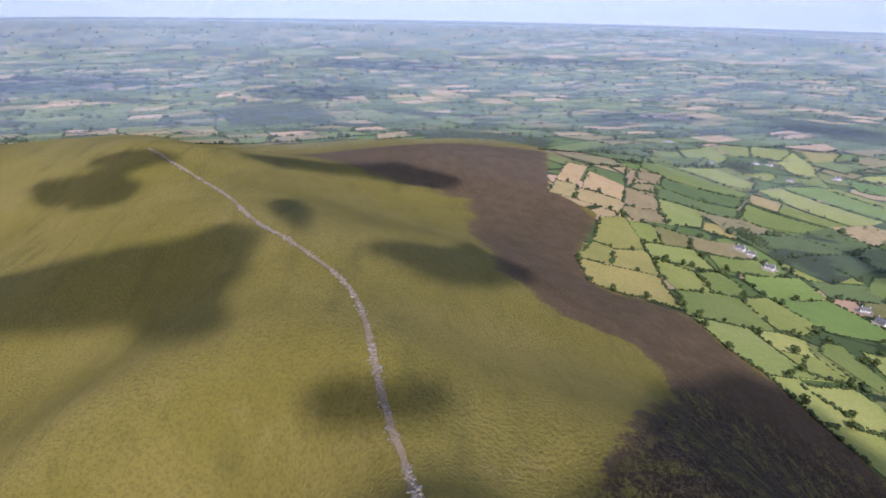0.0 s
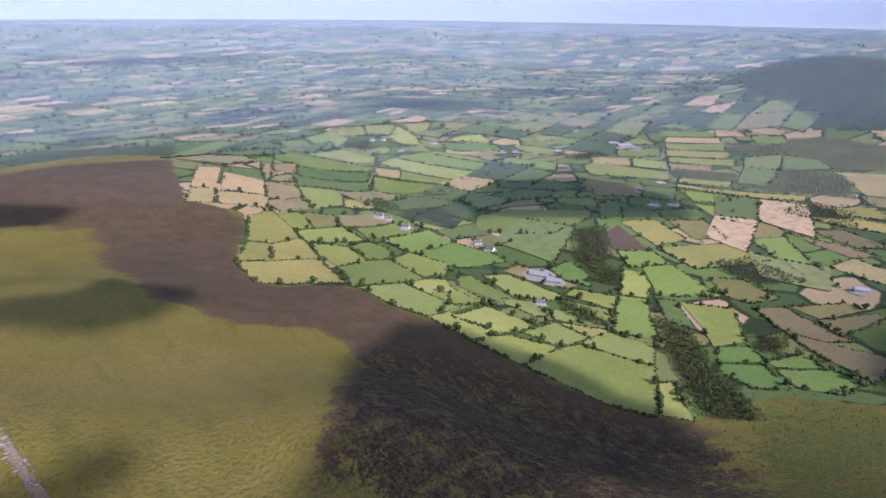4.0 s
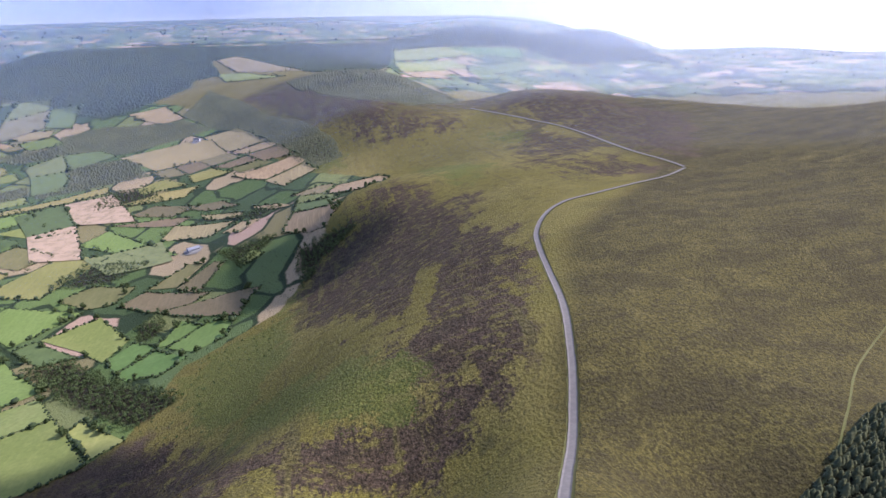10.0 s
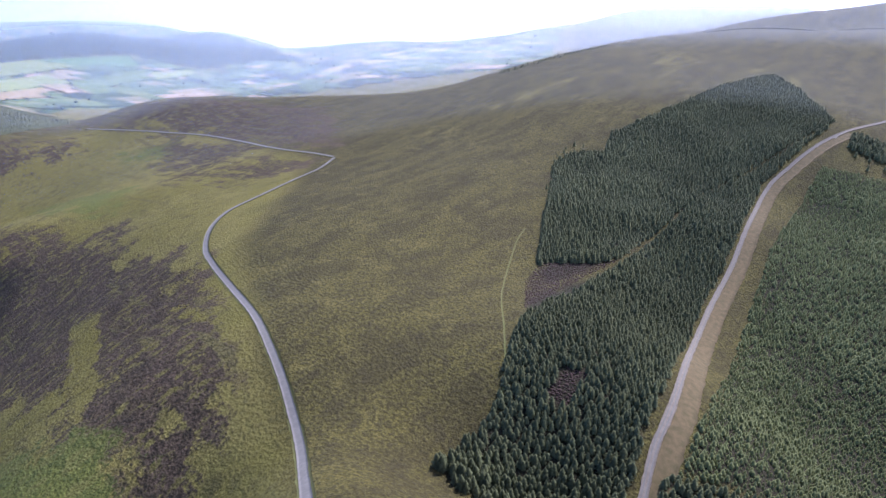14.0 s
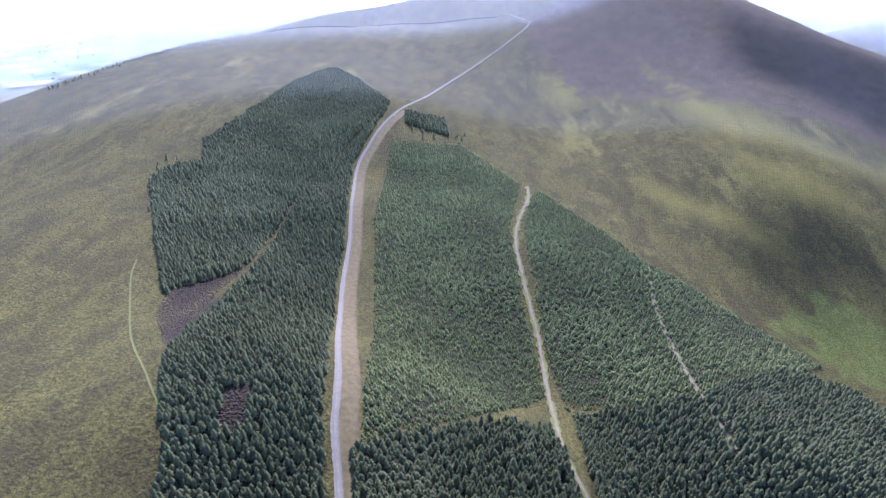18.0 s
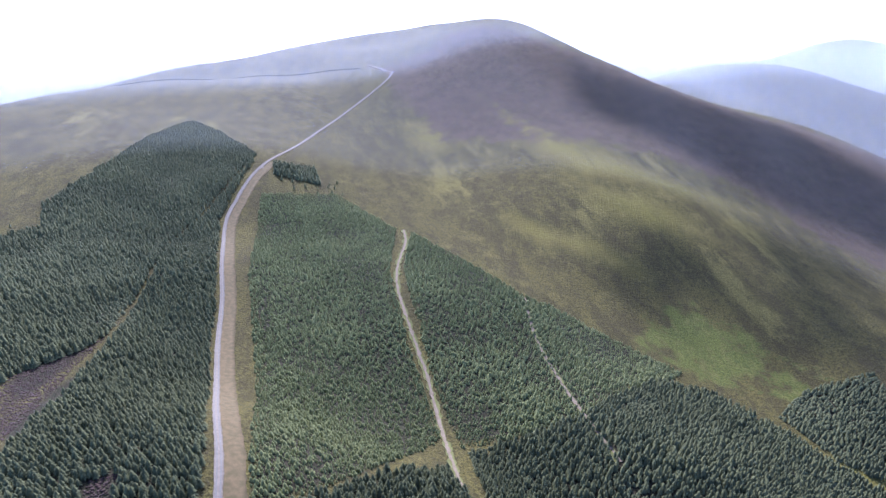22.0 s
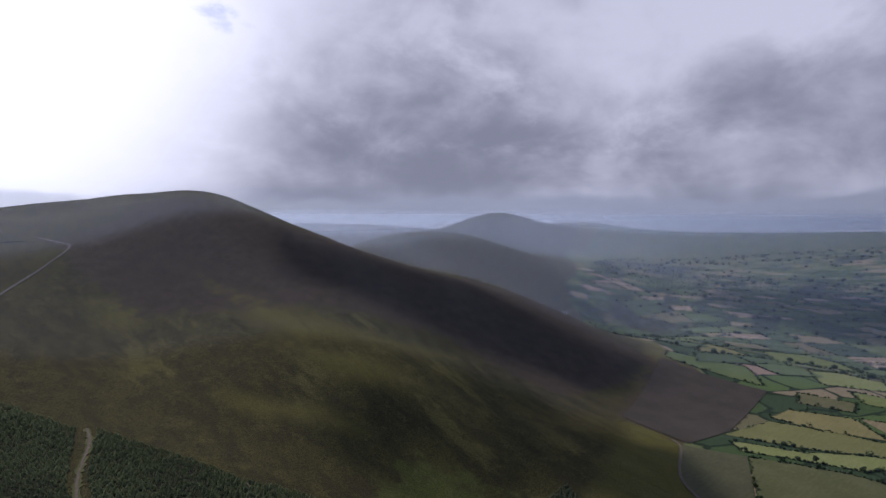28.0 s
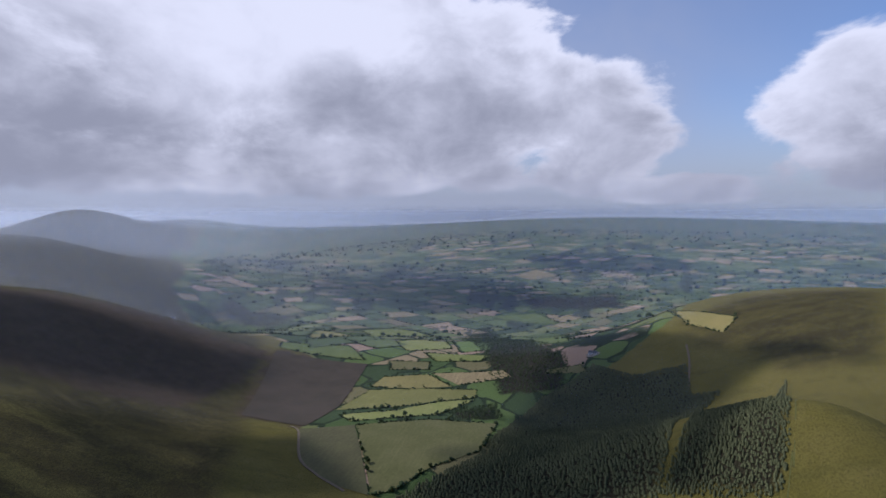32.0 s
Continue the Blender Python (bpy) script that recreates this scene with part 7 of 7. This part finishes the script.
def farm_building(kind, x, y, length, turn):
    wide, tall = (length * 0.55, 4.2) if kind != "house" else (min(7.5, length * 0.6), 4.6)
    rise = wide * (0.42 if kind == "house" else 0.22)
    wall = SHEET if kind == "shed" else WALL
    roof = {"shed": SHEET, "house": SLATE, "barn": RUST}[kind]
    label = {"shed": "long grey sheeted farm shed with a low roof", "house": "small whitewashed farmhouse with a slate roof", "barn": "whitewashed barn with a red sheeted roof"}[kind]
    ob = tagged(new("farm_shed" if kind == "shed" else "barn" if kind == "barn" else "farmhouse"), label, "shed" if kind == "shed" else "house")
    lx, wy = length / 2, wide / 2
    bm = bmesh.new()
    box(bm, -lx, -wy, -3.0, lx, wy, tall)
    for s in (-1, 1):
        a = [bm.verts.new((s * lx, -wy, tall)), bm.verts.new((s * lx, wy, tall)), bm.verts.new((s * lx, 0, tall + rise * 0.97))]
        bm.faces.new(a if s > 0 else a[::-1])
    part("wall", bm, wall, ob)
    for s in (-1, 1):
        bm = bmesh.new()
        e, o = 0.35, 0.4
        pts = [(-lx - o, s * (wy + e), tall - e * rise / wy), (lx + o, s * (wy + e), tall - e * rise / wy), (lx + o, 0, tall + rise), (-lx - o, 0, tall + rise)]
        lo = [bm.verts.new(p) for p in pts]
        hi = [bm.verts.new((p[0], p[1], p[2] + 0.2)) for p in pts]
        bm.faces.new(hi if s < 0 else hi[::-1])
        bm.faces.new(lo[::-1] if s < 0 else lo)
        for i in range(4):
            bm.faces.new((lo[i], lo[(i + 1) % 4], hi[(i + 1) % 4], hi[i]))
        bmesh.ops.recalc_face_normals(bm, faces=bm.faces)
        part("roof", bm, roof, ob)
    if kind == "house":
        for s in (-0.8, 0.8):
            bm = bmesh.new()
            box(bm, s * lx - 0.45, -0.35, tall + rise * 0.6, s * lx + 0.45, 0.35, tall + rise + 1.1)
            part("chimney", bm, WALL, ob)
        for s in (-1, 1):
            for u in (-0.62, -0.25, 0.3, 0.68):
                for zz in (0.9, 3.0):
                    bm = bmesh.new()
                    yy = s * (wy + 0.02)
                    box(bm, u * lx - 0.45, yy - 0.04, zz, u * lx + 0.45, yy + 0.04, zz + 1.1)
                    part("window", bm, PANE, ob)
        bm = bmesh.new()
        box(bm, -0.5, -wy - 0.06, 0, 0.5, -wy + 0.04, 2.1)
        part("door", bm, RUST, ob)
    else:
        bm = bmesh.new()
        box(bm, lx - 0.05, -1.9, 0, lx + 0.08, 1.9, 3.6)
        part("sliding_door", bm, STEEL, ob)
    ob.matrix_basis = pose(x, y, float(height(x, y)) + 0.2, 0, 0, turn)


for i, (kind, x, y, length) in enumerate(HOUSES):
    turn = math.degrees(math.atan2(x, y)) * -1 + RNG.uniform(-35, 35)
    farm_building(kind, x, y, length, turn)
    bm = bmesh.new()
    n = 14
    rim = [bm.verts.new((x + length * RNG.uniform(0.8, 1.15) * math.cos(6.2832 * j / n), y + length * RNG.uniform(0.7, 1.0) * math.sin(6.2832 * j / n), 0)) for j in range(n)]
    for v in rim:
        v.co.z = float(height(v.co.x, v.co.y)) + lift(math.hypot(x, y)) + 0.25
    bm.faces.new(rim)
    tagged(part("farmyard", bm, YARD), "pale concrete farmyard round the buildings", "yard", kind="structure")


# ---- stones on the hill path ----
def stone_proto(k):
    rng = np.random.default_rng(k)
    bm = bmesh.new()
    bmesh.ops.create_cube(bm, size=1.0)
    for v in bm.verts:
        v.co = Vector((v.co.x * rng.uniform(0.7, 1.2), v.co.y * rng.uniform(0.5, 1.1), v.co.z * rng.uniform(0.4, 0.9) + 0.2))
    return arrays(bm)


STONES = [stone_proto(90 + k) for k in range(5)]
n = 3200
i = RNG.integers(0, len(PATH_LINE), n)
p = PATH_LINE[i] + RNG.normal(0, 0.9, (n, 2)) + RNG.uniform(-1.2, 1.2, (n, 2))
gather = np.array([noise.noise(Vector((x / 18, y / 18, 9))) for x, y in p])
p = p[gather > -0.12]
s = RNG.gamma(2.0, 0.22, len(p)) + 0.15
rows = np.c_[p, height(p[:, 0], p[:, 1]) + 0.25, s, s * 0.7]
tagged(new("path_stones", scattered("path_stones", STONES, rows, ROCK, RNG)), "pale broken stones strewn along the hill path", "stones", kind="stuff")


# ---- tufts of grass and heather on the near slopes ----
n = 70000
r = np.sqrt(RNG.uniform(95 ** 2, 430 ** 2, n))
b = RNG.uniform(0, 2 * math.pi, n)
p = np.c_[r * np.sin(b), r * np.cos(b)]
keep = (cover_at(p, "wooded") < 0) & (cover_at(p, "farm") < 0)
for line, wide in [(smooth_line(c, 4.0), 5.0) for k, c in WAYS if k in ("road", "path")]:
    for q in line[::2]:
        keep &= np.hypot(p[:, 0] - q[0], p[:, 1] - q[1]) > wide * 0.75
p, r = p[keep], r[keep]
rng = np.random.default_rng(5)
tuft = np.array([(0.5, 0, 0), (-0.25, 0.43, 0), (-0.25, -0.43, 0), (0.05, 0.05, 1.0)]), np.array([(0, 1, 3), (1, 2, 3), (2, 0, 3)])
tuft2 = np.array([(0.5, 0.1, 0), (-0.3, 0.4, 0), (-0.2, -0.45, 0), (0.35, -0.1, 0.8)]), np.array([(0, 1, 3), (1, 2, 3), (2, 0, 3)])
thick = cover_at(p, "heather")
hh = np.where(thick > 0, RNG.uniform(0.35, 0.8, len(p)), RNG.uniform(0.1, 0.28, len(p)))
rows = np.c_[p, height(p[:, 0], p[:, 1]) - 0.05, hh * RNG.uniform(1.5, 3.0, len(p)), hh]
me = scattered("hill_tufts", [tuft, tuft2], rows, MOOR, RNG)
co = np.empty(len(me.vertices) * 3, np.float32)
me.vertices.foreach_get("co", co)
lay_cover(me, co.reshape(-1, 3)[:, :2].astype(float))
tagged(new("hill_tufts", me), "tufts of coarse grass and heather on the hill", "grass", kind="stuff")


# ---- the mast on the summit ----
def summit_mast(x, y):
    ob = tagged(new("radio_mast"), "slender grey lattice radio mast on the mountain top", "mast")
    bm = bmesh.new()
    for k in range(3):
        a = 2.0944 * k
        tapered(bm, (1.6 * math.cos(a), 1.6 * math.sin(a), 0), (0.35 * math.cos(a), 0.35 * math.sin(a), 30), 0.16, 0.1, 5)
    part("legs", bm, STEEL, ob)
    bm = bmesh.new()
    for k in range(10):
        w0, w1 = 1.6 - 0.125 * k, 1.6 - 0.125 * (k + 1)
        for j in range(3):
            a, c = 2.0944 * j, 2.0944 * (j + 1)
            tapered(bm, (w0 * math.cos(a), w0 * math.sin(a), 3 * k), (w1 * math.cos(c), w1 * math.sin(c), 3 * k + 3), 0.06, 0.06, 4)
    part("bracing", bm, STEEL, ob)
    bm = bmesh.new()
    tapered(bm, (0, 0, 30), (0, 0, 38), 0.12, 0.05)
    part("aerial", bm, STEEL, ob)
    ob.matrix_basis = pose(x, y, float(height(x, y)) - 0.5) @ Matrix.Diagonal((0.6, 0.6, 0.55, 1))


summit_mast(*(1745 * math.sin(radians(194.4)), 1745 * math.cos(radians(194.4))))


# ---- summer haze over the low country, imitated by tinted translucent sheets, one behind the other ----
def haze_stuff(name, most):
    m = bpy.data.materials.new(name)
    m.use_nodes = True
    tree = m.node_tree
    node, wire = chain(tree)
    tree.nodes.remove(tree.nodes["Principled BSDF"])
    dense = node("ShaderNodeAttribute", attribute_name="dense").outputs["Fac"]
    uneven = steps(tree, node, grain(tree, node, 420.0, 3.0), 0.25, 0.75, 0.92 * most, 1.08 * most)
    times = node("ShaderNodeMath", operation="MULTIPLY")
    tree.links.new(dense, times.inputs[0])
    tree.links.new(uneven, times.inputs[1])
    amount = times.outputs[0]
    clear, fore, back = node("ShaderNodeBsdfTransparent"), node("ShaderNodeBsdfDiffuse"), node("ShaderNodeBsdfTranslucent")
    # haze light put into the tints: blue all round, pale glare towards the sun
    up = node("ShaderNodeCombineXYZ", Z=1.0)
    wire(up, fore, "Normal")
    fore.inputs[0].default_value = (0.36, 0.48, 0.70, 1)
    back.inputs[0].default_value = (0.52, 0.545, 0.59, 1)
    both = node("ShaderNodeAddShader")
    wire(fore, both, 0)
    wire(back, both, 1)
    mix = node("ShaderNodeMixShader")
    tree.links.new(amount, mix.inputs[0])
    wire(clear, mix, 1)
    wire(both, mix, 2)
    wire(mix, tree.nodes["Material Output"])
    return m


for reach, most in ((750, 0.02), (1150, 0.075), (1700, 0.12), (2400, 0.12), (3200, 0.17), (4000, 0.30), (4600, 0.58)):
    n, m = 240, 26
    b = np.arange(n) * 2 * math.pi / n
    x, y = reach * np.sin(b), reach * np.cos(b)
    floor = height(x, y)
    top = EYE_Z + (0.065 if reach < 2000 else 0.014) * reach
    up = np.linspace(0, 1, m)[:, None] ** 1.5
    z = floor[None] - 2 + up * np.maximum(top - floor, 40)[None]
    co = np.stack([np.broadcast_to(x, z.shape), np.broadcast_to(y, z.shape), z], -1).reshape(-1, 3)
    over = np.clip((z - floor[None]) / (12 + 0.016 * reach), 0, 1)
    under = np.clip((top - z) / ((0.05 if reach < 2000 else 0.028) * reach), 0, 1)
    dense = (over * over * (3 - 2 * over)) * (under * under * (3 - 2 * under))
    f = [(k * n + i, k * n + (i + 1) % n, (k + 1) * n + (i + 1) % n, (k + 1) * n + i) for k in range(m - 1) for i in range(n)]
    me = sheet_mesh("haze", co, f, haze_stuff("haze_sheet", most), True)
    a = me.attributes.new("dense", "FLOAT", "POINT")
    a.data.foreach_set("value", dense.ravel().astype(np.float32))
    tagged(new("haze", me), "ring of thin blue translucent sheet added to imitate summer haze", "haze", kind="structure")
